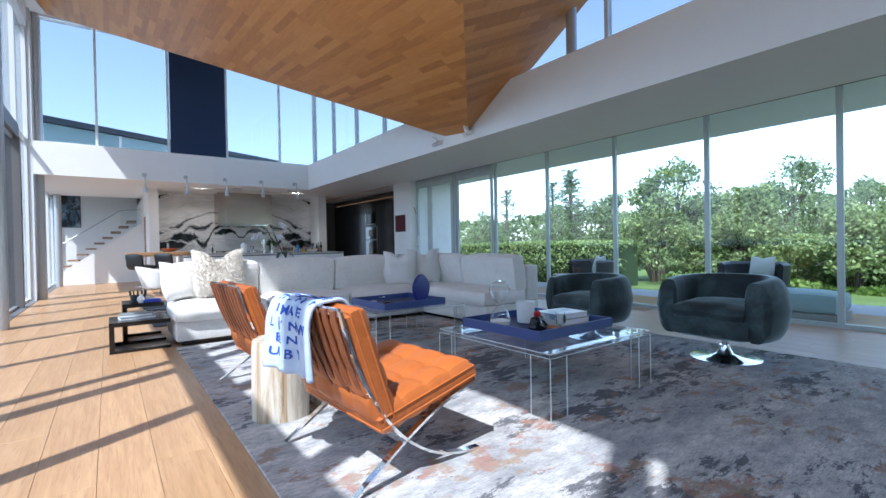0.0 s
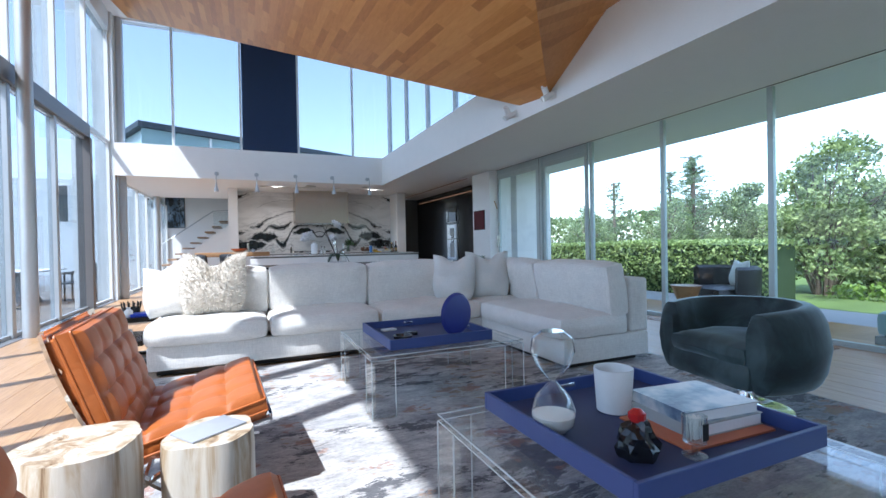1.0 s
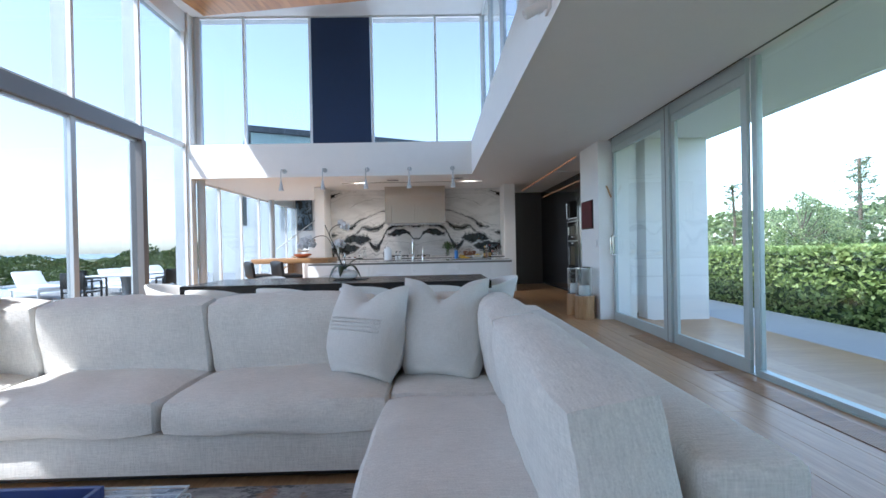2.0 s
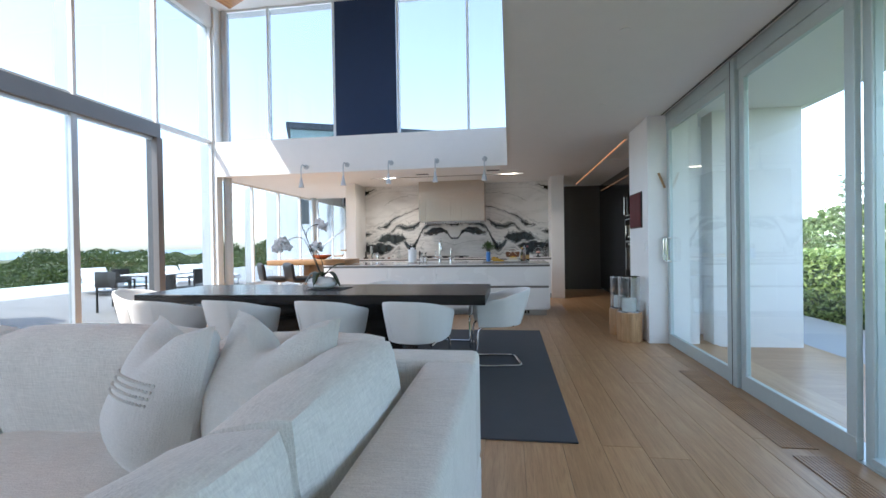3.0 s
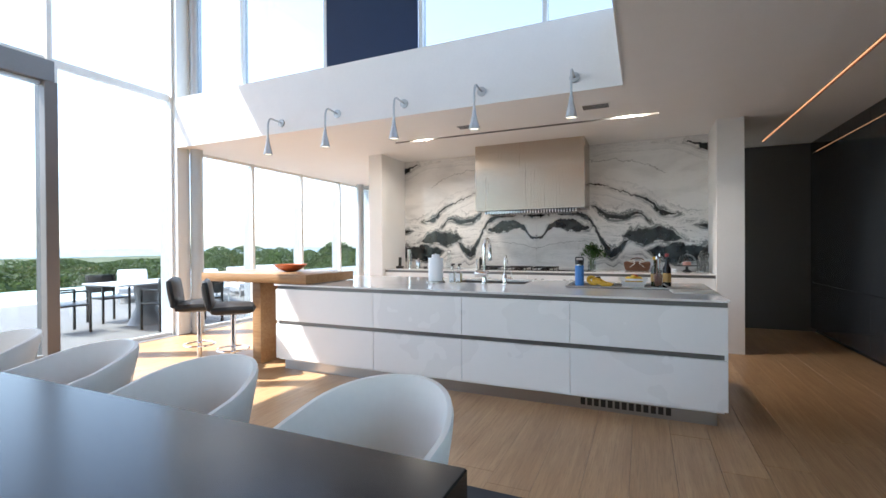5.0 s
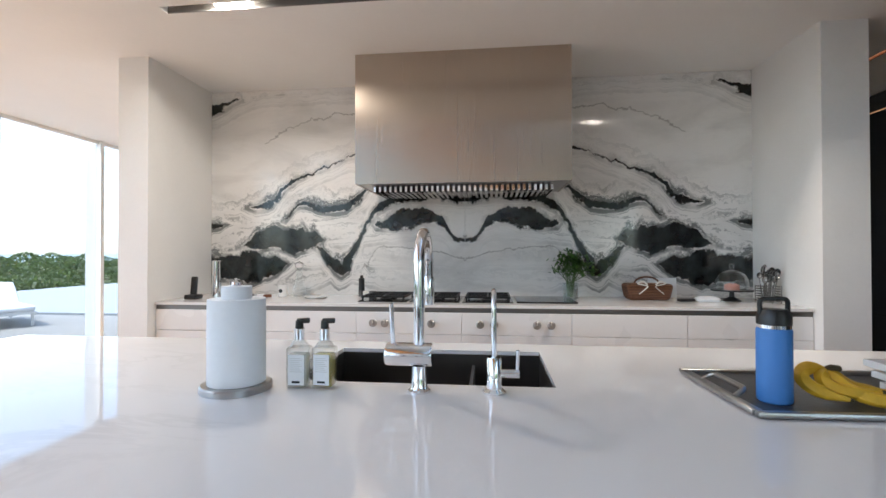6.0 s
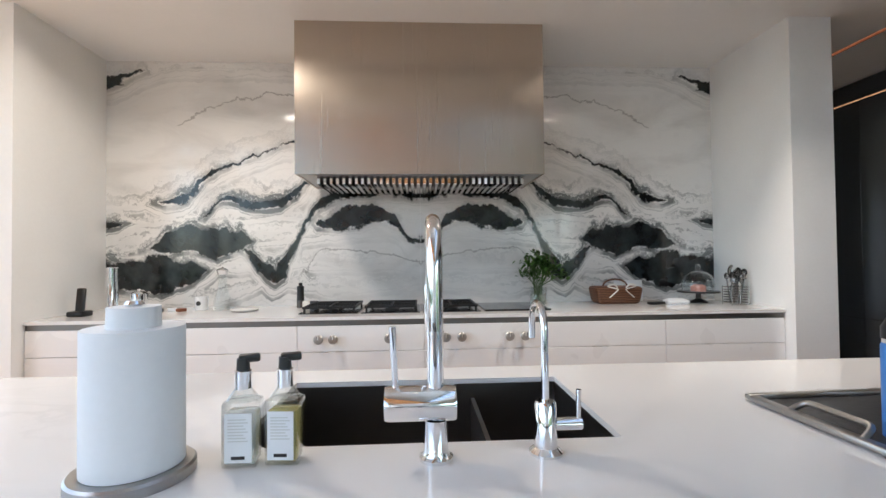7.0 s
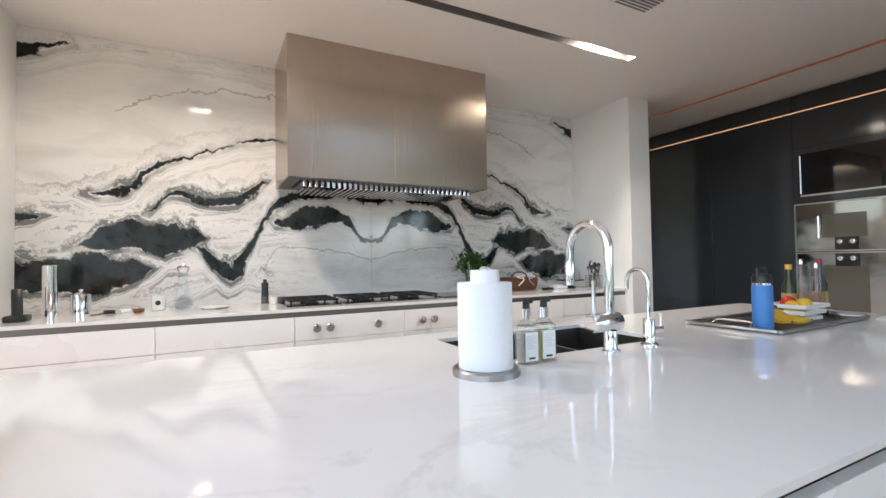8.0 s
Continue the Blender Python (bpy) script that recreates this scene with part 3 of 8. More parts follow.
def oak_facet(bm, height, plan, turn=0.0):
    """Oak strips that run along y, turned in plan, cut to a convex outline and laid on a sloping plane."""
    w = 0.095
    cs, sn = math.cos(radians(turn)), math.sin(radians(turn))
    xs = [p[0] * cs + p[1] * sn for p in plan]
    ys = [p[1] * cs - p[0] * sn for p in plan]
    work = bmesh.new()
    x = min(xs)
    rng = random.Random(5)
    while x < max(xs):
        y = min(ys) - rng.uniform(0, 1.2)
        while y < max(ys):
            ln = rng.uniform(0.5, 1.5)
            f = [work.verts.new((x + 0.0012, y + 0.001, 0)), work.verts.new((x + w - 0.0012, y + 0.001, 0)),
                 work.verts.new((x + w - 0.0012, y + ln - 0.001, 0)), work.verts.new((x + 0.0012, y + ln - 0.001, 0))]
            work.faces.new(f)
            y += ln
        x += w
    for v in work.verts:
        v.co = Vector((v.co.x * cs - v.co.y * sn, v.co.x * sn + v.co.y * cs, 0))
    for (ax, ay), (bx, by) in zip(plan, plan[1:] + plan[:1]):
        nrm = Vector((by - ay, ax - bx, 0))
        bmesh.ops.bisect_plane(work, geom=work.verts[:] + work.edges[:] + work.faces[:], plane_co=(ax, ay, 0), plane_no=nrm, clear_outer=True)
    for v in work.verts:
        v.co.z = height(v.co.x, v.co.y)
    me = bpy.data.meshes.new("oak_strips")
    work.to_mesh(me)
    work.free()
    bm.from_mesh(me)
    bpy.data.meshes.remove(me)
    base = [bm.verts.new((px, py, height(px, py) + 0.006)) for px, py in plan]
    top = [bm.verts.new((px, py, height(px, py) + 0.07)) for px, py in plan]
    bm.faces.new(base)
    bm.faces.new(top[::-1])
    for i in range(len(plan)):
        j = (i + 1) % len(plan)
        bm.faces.new((base[i], base[j], top[j], top[i]))


bm = bmesh.new()
oak_facet(bm, main, [(XL, L.y), (K.x, K.y), (G.x, G.y), (XF, 3.12), (-2.12, 10.06), (XL, 10.06)])
oak_facet(bm, facet, [(K.x, K.y), (XL, YB), (4.02, YB), (4.02, 1.40), (B.x, B.y), (G.x, G.y)], 80)
oak_facet(bm, back, [(XL, YB), (K.x, K.y), (XL, L.y)])
me = bpy.data.meshes.new("ceiling_oak")
bm.to_mesh(me)
bm.free()
me.materials.append(CEIL_OAK)
tagged(new("ceiling_oak", me), "folded warm oak strip ceiling hanging over the tall room", "ceiling", "", "structure")

# solid walls
setting("wall_back", boxed(XL - 0.3, 7.6, YB - 0.2, YB, 0, 7.4), WHITE, "plain white wall behind the start", "wall")
setting("wall_kitchen", boxed(0.055, 4.65, YM + 0.02, YM + 0.3, 0, LOW), WHITE, "white wall behind the marble", "wall")
setting("wall_kitchen_pier_1", boxed(-0.183, 0.055, 11.59, YM + 0.3, 0, LOW), WHITE, "white pier on the sea side of the marble niche", "wall")
setting("wall_kitchen_pier_2", boxed(4.65, 4.927, 11.59, YM + 0.3, 0, LOW), WHITE, "white pier on the hall side of the marble niche", "wall")
bm = bmesh.new()
box(bm, 0.055, 2.354, YM, YM + 0.02, 0.90, LOW - 0.001)
splash = setting("wall_marble", bm, MARBLE, "book-matched white marble wall with bold black veins", "wall")
ob = part("marble_slab", boxed(2.356, 4.65, YM, YM + 0.02, 0.90, LOW - 0.001), MARBLE, splash, soft=False)
setting("wall_pier", boxed(5.378, 5.95, 6.968, 7.80, 0, LOW), WHITE, "white pier beside the glass door", "wall")
bm = bmesh.new()
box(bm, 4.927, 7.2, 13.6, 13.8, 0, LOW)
# the hall's dimness is put into this plaster's dark colour
setting("wall_hall", bm, plain("plaster_with_hall_dimness", (0.10, 0.097, 0.093), 0.7, scale=30), "plaster wall at the hall's end, coloured dark for its dimness", "wall")
setting("wall_side", boxed(6.7, 6.9, 7.8, 13.6, 0, LOW), WHITE, "white wall behind the tall cabinets", "wall")
setting("wall_side_return", boxed(5.95, 6.7, 7.60, 7.80, 0, LOW), WHITE, "short white return wall", "wall")
# stair hall beyond the kitchen
bm = bmesh.new()
box(bm, XL - 0.2, 0.6, 17.6, 17.8, 0, 3.95)
box(bm, XL - 0.2, XL - 0.1, YS, 17.6, LOW, 3.95)
setting("wall_stair", bm, WHITE, "white wall behind the stair", "wall")
setting("wall_stair_side", boxed(-0.183, 0.02, YS, 17.6, 0, 3.95), WHITE, "white wall beside the stair hall", "wall")
setting("wall_core", boxed(-0.183, 0.10, 12.652, 14.0, 0, LOW), WHITE, "white wall behind the kitchen niche", "wall")


# ---- glazing ----
def glazed(name, label, axis, at, lo, hi, z0, z1, posts, frame_mat, glass, depth=(0.05, 0.05), width=0.06, rails=(), skip=()):
    """A glass wall along y (axis 'x', at x = at) or along x: posts, rails and panes as parts."""
    w = tagged(new(name), label, "window wall", "", "structure")

    def blk(a, b, c, d, e, f, bev=0.004):
        return boxed(c, d, a, b, e, f, bevel=bev, seg=1) if axis == "x" else boxed(a, b, c, d, e, f, bevel=bev, seg=1)

    for p in posts:
        part("post", blk(p - width / 2, p + width / 2, at - depth[0], at + depth[1], z0, z1), frame_mat, w, soft=False)
    edges = sorted(posts)
    for a, b in zip(edges, edges[1:]):
        if (a, b) in skip:
            continue
        levels = [z0 + 0.03] + list(rails) + [z1 - 0.03]
        part("head", blk(a + width / 2, b - width / 2, at - 0.03, at + 0.03, z1 - 0.04, z1, 0), frame_mat, w, soft=False)
        part("sill", blk(a + width / 2, b - width / 2, at - 0.03, at + 0.03, z0, z0 + 0.05, 0), frame_mat, w, soft=False)
        for r in rails:
            part("rail", blk(a + width / 2, b - width / 2, at - 0.03, at + 0.03, r - 0.025, r + 0.025, 0), frame_mat, w, soft=False)
        for z_a, z_b in zip(levels, levels[1:]):
            pn = part("pane", blk(a + width / 2, b - width / 2, at - 0.004, at + 0.004, z_a + 0.02, z_b - 0.02, 0), glass, w, soft=False)
            pn.visible_shadow = False
    return w


# sea side, tall: deep white fins above a grey rail, sliders below
FINS = [9.86, 8.36, 6.83, 5.30, 3.77, 2.24, 0.71, -0.82, -2.35, -3.88, -5.41, -6.94]
glazed("window_1", "tall sea-side glass wall with deep white fins", "x", XL, 0, 0, SILL, ROOF, FINS, FIN, PANE_CLEAR, (0.22, 0.08), 0.055)
glazed("window_2", "sea-side sliding glass doors in grey metal frames", "x", XL, 0, 0, 0.0, 3.21, FINS[1:], ALU, PANE_CLEAR, (0.05, 0.06), 0.10)
glazed("window_3", "fixed sea-side pane beside the kitchen corner", "x", XL, 0, 0, 0.0, SILL, [9.86, 8.42], FIN, PANE_CLEAR, (0.20, 0.06), 0.055)
setting("rail_sea", boxed(XL - 0.10, XL + 0.10, YB, 8.40, 3.21, SILL, bevel=0.01), DARK_ALU, "deep grey metal transom over the sliding doors", "transom")
setting("post_door", boxed(XL - 0.10, XL + 0.12, 8.29, 8.42, 0, 3.21, bevel=0.008), plain("bronze_grey_post", (0.16, 0.15, 0.145), 0.45, 0.3), "dark grey post at the end of the sliders", "post")
setting("post_corner", boxed(XL - 0.12, XL + 0.148, 9.862, 10.05, 0, ROOF, bevel=0.004), FIN, "white corner post", "post")
setting("beam_head", boxed(XL - 0.10, XL + 0.10, YB, 9.85, 5.88, ROOF - 0.002), FIN, "white head beam over the tall glass", "beam")
# added out of view to block sun, so the patch on the rug ends
setting("sun_block_panel", boxed(XL + 0.101, XL + 0.16, YB, -3.95, SILL, 5.878), WHITE, "added unseen panel blocking the sun over the last glass bays", "wall")
setting("threshold_sea", boxed(XL - 0.16, XL + 0.16, YB, 16, -0.30, 0.004), DARK_ALU, "grey door track along the sea side", "track")
# sea side beyond the kitchen fascia
LOWFINS = [10.10, 11.35, 12.60, 13.85, 15.10, 16.35, 17.55]
glazed("window_4", "low sea-side glazing with white fins beside the kitchen", "x", XL, 0, 0, 0.0, LOW, LOWFINS, FIN, PANE_CLEAR, (0.16, 0.06), 0.055)
# round columns
for y, top in ((5.30, ROOF), (10.12, ROOF), (14.40, LOW), (0.45, ROOF), (-4.4, ROOF)):
    setting("column", lathe([(0.085, 0), (0.085, top)], 28, (-2.28, y, 0)), ALU, "slender round grey steel column", "column", True)

# kitchen-side clerestory and fascia
setting("fascia_kitchen", boxed(XL + 0.15, XF, YN - 0.012, YN + 0.0, LOW - 0.012, SILL), WHITE, "white fascia band over the kitchen opening", "fascia")
setting("fascia_garden", boxed(XF - 0.012, XF, YB, YN - 0.012, LOW - 0.012, SILL), WHITE, "white fascia band along the garden side", "fascia")
glazed("window_5", "upper clerestory glass over the kitchen", "y", 10.09, 0, 0, SILL, ROOF, [-2.36, -1.25, 0.19, 1.54, 2.95, 3.97], FIN, PANE_CLEAR, (0.05, 0.05), 0.05)
blind = solid("roller_blind", boxed(0.225, 1.51, 10.03, 10.042, SILL + 0.01, ROOF - 0.05), NAVY, "navy roller blind drawn down over a clerestory pane", "blind", soft=False)
part("bottom_bar", boxed(0.225, 1.51, 10.025, 10.047, SILL + 0.004, SILL + 0.03), BLACK, blind, soft=False)
CL = [10.05 - 1.42 * i for i in range(13)]
glazed("window_6", "upper clerestory glass along the garden side", "x", 4.0, 0, 0, SILL, ROOF, CL, FIN, PANE_CLEAR, (0.05, 0.05), 0.05)
setting("column", lathe([(0.07, SILL), (0.07, 5.2)], 24, (3.86, 0.56, 0)), ALU, "round grey steel column above the fascia", "column", True)

# garden side
GM = [5.32] + [3.955 - 1.428 * i for i in range(9)]
glazed("window_7", "garden-side glass wall with slim pale green frames", "x", XR, 0, 0, 0.0, LOW + 0.10, GM, GREEN_ALU, PANE_GREEN, (0.015, 0.045), 0.062, skip=((3.955, 5.32),))
door = thing("door_1", "pale green framed sliding glass door with pull handles", "door")
tagged(door, kind="structure")
for y0, y1 in ((5.40, 6.962), (3.99, 5.24)):
    leaf = part("leaf", boxed(XR - 0.055, XR - 0.018, y0, y1, 0.008, 0.13, bevel=0.003, seg=1), GREEN_ALU, door, soft=False)
    for a in ((y0, y1, 2.55, 2.64), (y0, y0 + 0.075, 0.13, 2.55), (y1 - 0.075, y1, 0.13, 2.55)):
        part("stile", boxed(XR - 0.055, XR - 0.018, a[0], a[1], a[2], a[3], bevel=0.003, seg=1), GREEN_ALU, leaf, soft=False)
    pn = part("pane", boxed(XR - 0.040, XR - 0.034, y0 + 0.075, y1 - 0.075, 0.13, 2.55), PANE_GREEN, leaf, soft=False)
    pn.visible_shadow = False
part("jamb", boxed(XR - 0.085, XR - 0.016, 5.25, 5.39, 0.006, LOW - 0.002, bevel=0.004, seg=1), GREEN_ALU, door, soft=False)
part("gasket", boxed(XR - 0.0865, XR - 0.0852, 5.315, 5.325, 0.006, LOW - 0.01), BLACK, door, "black joint line", soft=False)
for y in (6.83, 6.925):
    pts = rounded([(XR - 0.055, y, 1.0), (XR - 0.11, y, 1.0), (XR - 0.11, y, 1.28), (XR - 0.055, y, 1.28)], 0.025)
    part("pull_handle", tube(pts, 0.010), CHROME, door, "steel pull handle")
setting("trim_door_head", boxed(XR - 0.06, XR - 0.016, 3.99, 6.966, 2.642, LOW + 0.10), GREEN_ALU, "pale green frame over the glass door", "frame")
setting("threshold_garden", boxed(XR - 0.05, XR + 0.16, YB, 7.0, -0.3, 0.006), GREEN_ALU, "pale metal threshold under the garden glass", "threshold")
setting("ceiling_gap", boxed(XR - 0.125, XR - 0.105, YB, 6.93, LOW - 0.003, LOW + 0.02), BLACK, "dark shadow gap along the garden glass", "ceiling gap")
setting("soffit_garden", boxed(7.05, 7.15, YB - 6, YN, LOW + 0.015, 3.03), WHITE, "white outdoor soffit edge over the terrace", "soffit")
setting("wall_fin_garden", boxed(6.1, 7.06, 6.95, 7.25, -0.06, LOW + 0.02), WHITE, "white outdoor fin wall beyond the glass door", "wall")


# ---- living room ----
bm = bmesh.new()
box(bm, -0.54, 3.75, -5.6, 2.33, 0.0, 0.014, bevel=0.004, seg=1)
solid("area_rug", bm, RUG, "large distressed grey rug with navy and rust patches", "rug", soft=False)


def sofa():
    s = thing("sectional_sofa", "ivory woven L-shaped sectional sofa with loose cushions", "sofa")
    x0, x1, y0, y1, wx, yf = -0.55, 3.57, 0.92, 3.28, 2.60, 2.33
    part("base", boxed(x0 + 0.02, x1, yf + 0.02, y1, 0.06, 0.27, bevel=0.02), SOFA, s)
    part("base", boxed(wx + 0.02, x1 - 0.001, y0 + 0.02, yf + 0.019, 0.06, 0.27, bevel=0.02), SOFA, s)
    bm = bmesh.new()
    box(bm, x0 + 0.08, x1 - 0.08, yf + 0.10, y1 - 0.08, 0.012, 0.06)
    box(bm, wx + 0.10, x1 - 0.08, y0 + 0.10, yf + 0.10, 0.012, 0.058)
    part("plinth", bm, BLACK, s, "black recessed plinth")
    part("back_frame", boxed(x0 + 0.02, x1, y1 - 0.22, y1, 0.27, 0.75, bevel=0.03, seg=3), SOFA, s)
    part("back_frame", boxed(x1 - 0.22, x1 - 0.001, y0 + 0.02, y1 - 0.221, 0.27, 0.75, bevel=0.03, seg=3), SOFA, s)
    for i, (a, b) in enumerate(((x0, 0.42), (0.43, 1.46), (1.47, 2.60))):
        part("seat_cushion", cushion(b - a, 0.80, 0.20, 0.028, 0.06, 12, i), SOFA, s, at=pose((a + b) / 2, yf + 0.375, 0.255))
    part("seat_cushion", cushion(0.70, 0.72, 0.20, 0.02, 0.05, 12, 5), SOFA, s, at=pose(2.945, 2.72, 0.25))
    part("seat_cushion", cushion(0.76, 1.40, 0.20, 0.028, 0.06, 12, 6), SOFA, s, at=pose(2.955, 1.63, 0.255))
    for i, (a, b) in enumerate(((x0 + 0.05, 0.44), (0.45, 1.46), (1.47, 2.47))):
        part("back_cushion", cushion(b - a, 0.22, 0.47, 0.028, 0.045, 12, 10 + i), SOFA, s, at=pose((a + b) / 2, 2.97, 0.42, 9))
    part("back_cushion", cushion(0.72, 0.20, 0.45, 0.026, 0.045, 12, 15), SOFA, s, at=pose(2.86, 2.98, 0.42, 9))
    for i, (a, b) in enumerate(((2.04, 2.84), (0.93, 2.03))):
        part("back_cushion", cushion(b - a, 0.22, 0.47, 0.028, 0.045, 12, 20 + i), SOFA, s, at=pose(3.25, (a + b) / 2, 0.42, 9, 0, -90))
    return s


sofa()
ob = solid("throw_pillow", throw_pillow(0.55, 0.33, 1, 0.30), PILLOW, "pale grey pillow with knitted ribs, top chopped in", "pillow", "sofa pillows", pose(2.42, 2.64, 0.43, -14, 0, -30))
bmr = bmesh.new()
for k in range(4):
    for j in range(23):
        a, b = -0.66 + j * 0.06, -0.02 + k * 0.085
        y = -0.165 * ((1 - a * a) * (1 - b * b)) ** 0.42 * (1 - 0.28 * b)
        bmesh.ops.create_icosphere(bmr, subdivisions=1, radius=0.0065, matrix=pose(a * 0.275 * (1 - 0.09 * (1 - b * b)), y - 0.001, 0.275 + b * 0.25))
part("knitted_rib", bmr, PILLOW, ob)
solid("throw_pillow", throw_pillow(0.58, 0.32, 2, 0.36), fabric("sage_grey_pillow", (0.59, 0.60, 0.575), 260.0, 0.95, 0.5, 0.15, 0.12), "soft sage grey pillow, top chopped in", "pillow", "sofa pillows", pose(2.86, 2.60, 0.43, -14, 0, -20))
solid("throw_pillow", throw_pillow(0.48, 0.24, 3, 0.15), SOFA, "plain white pillow leaning at the sofa's open end", "pillow", "sofa pillows", pose(-0.40, 2.78, 0.455, -18, 0, 8))


def fur_pillow():
    rng = random.Random(4)
    bm = throw_pillow(0.62, 0.30, 7, 0.42)
    faces = [f for f in bm.faces]
    tufts = []
    for f in faces:
        c0 = f.calc_center_median()
        vs = [v.co.copy() for v in f.verts]
        for _ in range(9):
            a, b = rng.random(), rng.random()
            c = (vs[0] * (1 - a) + vs[1] * a) * (1 - b) + (vs[3] * (1 - a) + vs[2] * a) * b
            out = Vector((0, math.copysign(1, c0.y), 0)) * 0.5 + (c - Vector((0, 0, 0.28))) * 1.6
            d = out.normalized() * rng.uniform(0.02, 0.045) + Vector((rng.uniform(-1, 1), rng.uniform(-1, 1), rng.uniform(-1.3, 0.6))) * 0.018
            s = Vector((rng.uniform(-1, 1), rng.uniform(-1, 1), rng.uniform(-1, 1))).normalized() * 0.004
            tufts.append((c, c + d, s))
    for c, e, s in tufts:
        bm.faces.new([bm.verts.new(c - s), bm.verts.new(c + s), bm.verts.new(e)])
    return solid("fur_pillow", bm, FUR, "shaggy cream fur pillow on the sofa", "pillow", "sofa pillows", pose(-0.05, 2.66, 0.45, -18, 0, -6))


fur_pillow()


def acrylic_table(x0, x1, y0, y1, h=0.403):
    t = thing("coffee_table", "clear acrylic coffee table with corner legs on the rug", "coffee table", "coffee tables", pose((x0 + x1) / 2, (y0 + y1) / 2, 0.014))
    hx, hy, k = (x1 - x0) / 2, (y1 - y0) / 2, 0.03
    h -= 0.014
    part("tabletop", boxed(-hx, hx, -hy, hy, h - k, h, bevel=0.003, seg=1), ACRYLIC, t, soft=False)
    # thin pale strips laid on the edges as painted glints
    e = 0.003
    bm = bmesh.new()
    for a in (-1, 1):
        box(bm, -hx, hx, a * hy - (e if a > 0 else 0), a * hy + (0 if a > 0 else e), h - 0.006, h + 0.0005)
        box(bm, a * hx - (e if a > 0 else 0), a * hx + (0 if a > 0 else e), -hy, hy, h - 0.006, h + 0.0006)
        box(bm, -hx, hx, a * hy - (e if a > 0 else 0), a * hy + (0 if a > 0 else e), h - k, h - k + 0.004)
        box(bm, a * hx - (e if a > 0 else 0), a * hx + (0 if a > 0 else e), -hy, hy, h - k, h - k + 0.0045)
    part("edge_glint", bm, ACRYLIC_EDGE, t, "pale strip painted as the glint on the polished edge", soft=False)
    for a in (-1, 1):
        for b in (-1, 1):
            bm = bmesh.new()
            X, Y = a * hx, b * hy
            box(bm, min(X, X - a * 0.15), max(X, X - a * 0.15), min(Y, Y - b * k), max(Y, Y - b * k), 0, h - k)
            box(bm, min(X, X - a * k), max(X, X - a * k), min(Y - b * k, Y - b * 0.15), max(Y - b * k, Y - b * 0.15), 0, h - k)
            leg = part("leg", bm, ACRYLIC, t, soft=False)
            bm = bmesh.new()
            for px, py in ((X, Y), (X - a * 0.15, Y), (X, Y - b * 0.15)):
                box(bm, px - 0.0025, px + 0.0025, py - 0.0025, py + 0.0025, 0, h - k)
            part("edge_glint", bm, ACRYLIC_EDGE, leg, soft=False)
    return t


acrylic_table(0.936, 2.03, -1.459, -0.381)
acrylic_table(0.93, 2.02, 0.63, 1.60)


def tray(x0, x1, y0, y1, z=0.404):
    t = thing("serving_tray", "square blue lacquer tray with cut-out handles", "tray", "blue trays", pose((x0 + x1) / 2, (y0 + y1) / 2, z))
    hx, hy, k, h = (x1 - x0) / 2, (y1 - y0) / 2, 0.016, 0.068
    part("bottom", boxed(-hx + k, hx - k, -hy + k, hy - k, 0, 0.014), plain("tray_lining", (0.034, 0.045, 0.115), 0.6, scale=30), t, "dark navy lining", soft=False)
    for a in (-1, 1):
        part("side", boxed(-hx, hx, a * hy - (k if a > 0 else 0), a * hy + (0 if a > 0 else k), 0, h, bevel=0.002, seg=1), BLUE_TRAY, t, soft=False)
        sd = part("side", boxed(a * hx - (k if a > 0 else 0), a * hx + (0 if a > 0 else k), -hy + k, hy - k, 0, h, bevel=0.002, seg=1), BLUE_TRAY, t, soft=False)
        part("handle_plate", boxed(a * hx - (k + 0.002 if a > 0 else -0.002), a * hx + (0.002 if a > 0 else k + 0.002) - (0 if a > 0 else 0.004), -0.05, 0.05, 0.030, 0.050, bevel=0.004), CHROME, sd, "small metal handle plate")
    for b in (-1, 1):
        part("handle_plate", boxed(-0.04, 0.04, b * hy - (k + 0.003 if b > 0 else -0.003), b * hy + (0.001 if b > 0 else k + 0.003) - (0 if b > 0 else 0.002), 0.030, 0.050, bevel=0.004), CHROME, t, "small metal handle plate")
    return t


tray(1.13, 1.95, -1.21, -0.42)
tray(1.08, 1.83, 0.73, 1.48)
TB = 0.419
# tray by the chairs: hourglass, cup, books, rock bottle, match glass
hg = thing("hourglass", "clear glass hourglass with white sand run down", "hourglass", at=pose(1.22, -0.755, TB))
prof = [(0.045, 0.0), (0.072, 0.03), (0.078, 0.075), (0.06, 0.125), (0.022, 0.165), (0.009, 0.178), (0.022, 0.191), (0.06, 0.235), (0.078, 0.285), (0.07, 0.33), (0.04, 0.352)]
part("glass", lathe(prof, 32), GLASS, hg)
part("sand", lathe([(0.04, 0.003), (0.068, 0.03), (0.074, 0.062), (0.05, 0.068), (0.0, 0.074)], 28), WAX, hg, "white sand")
solid("cup", lathe([(0.050, 0), (0.064, 0.004), (0.074, 0.168), (0.070, 0.168), (0.061, 0.012), (0, 0.010)], 36), plain("matte_white_glaze", (0.72, 0.73, 0.72), 0.5), "tall matt white ceramic cup", "cup", at=pose(1.55, -0.70, TB))


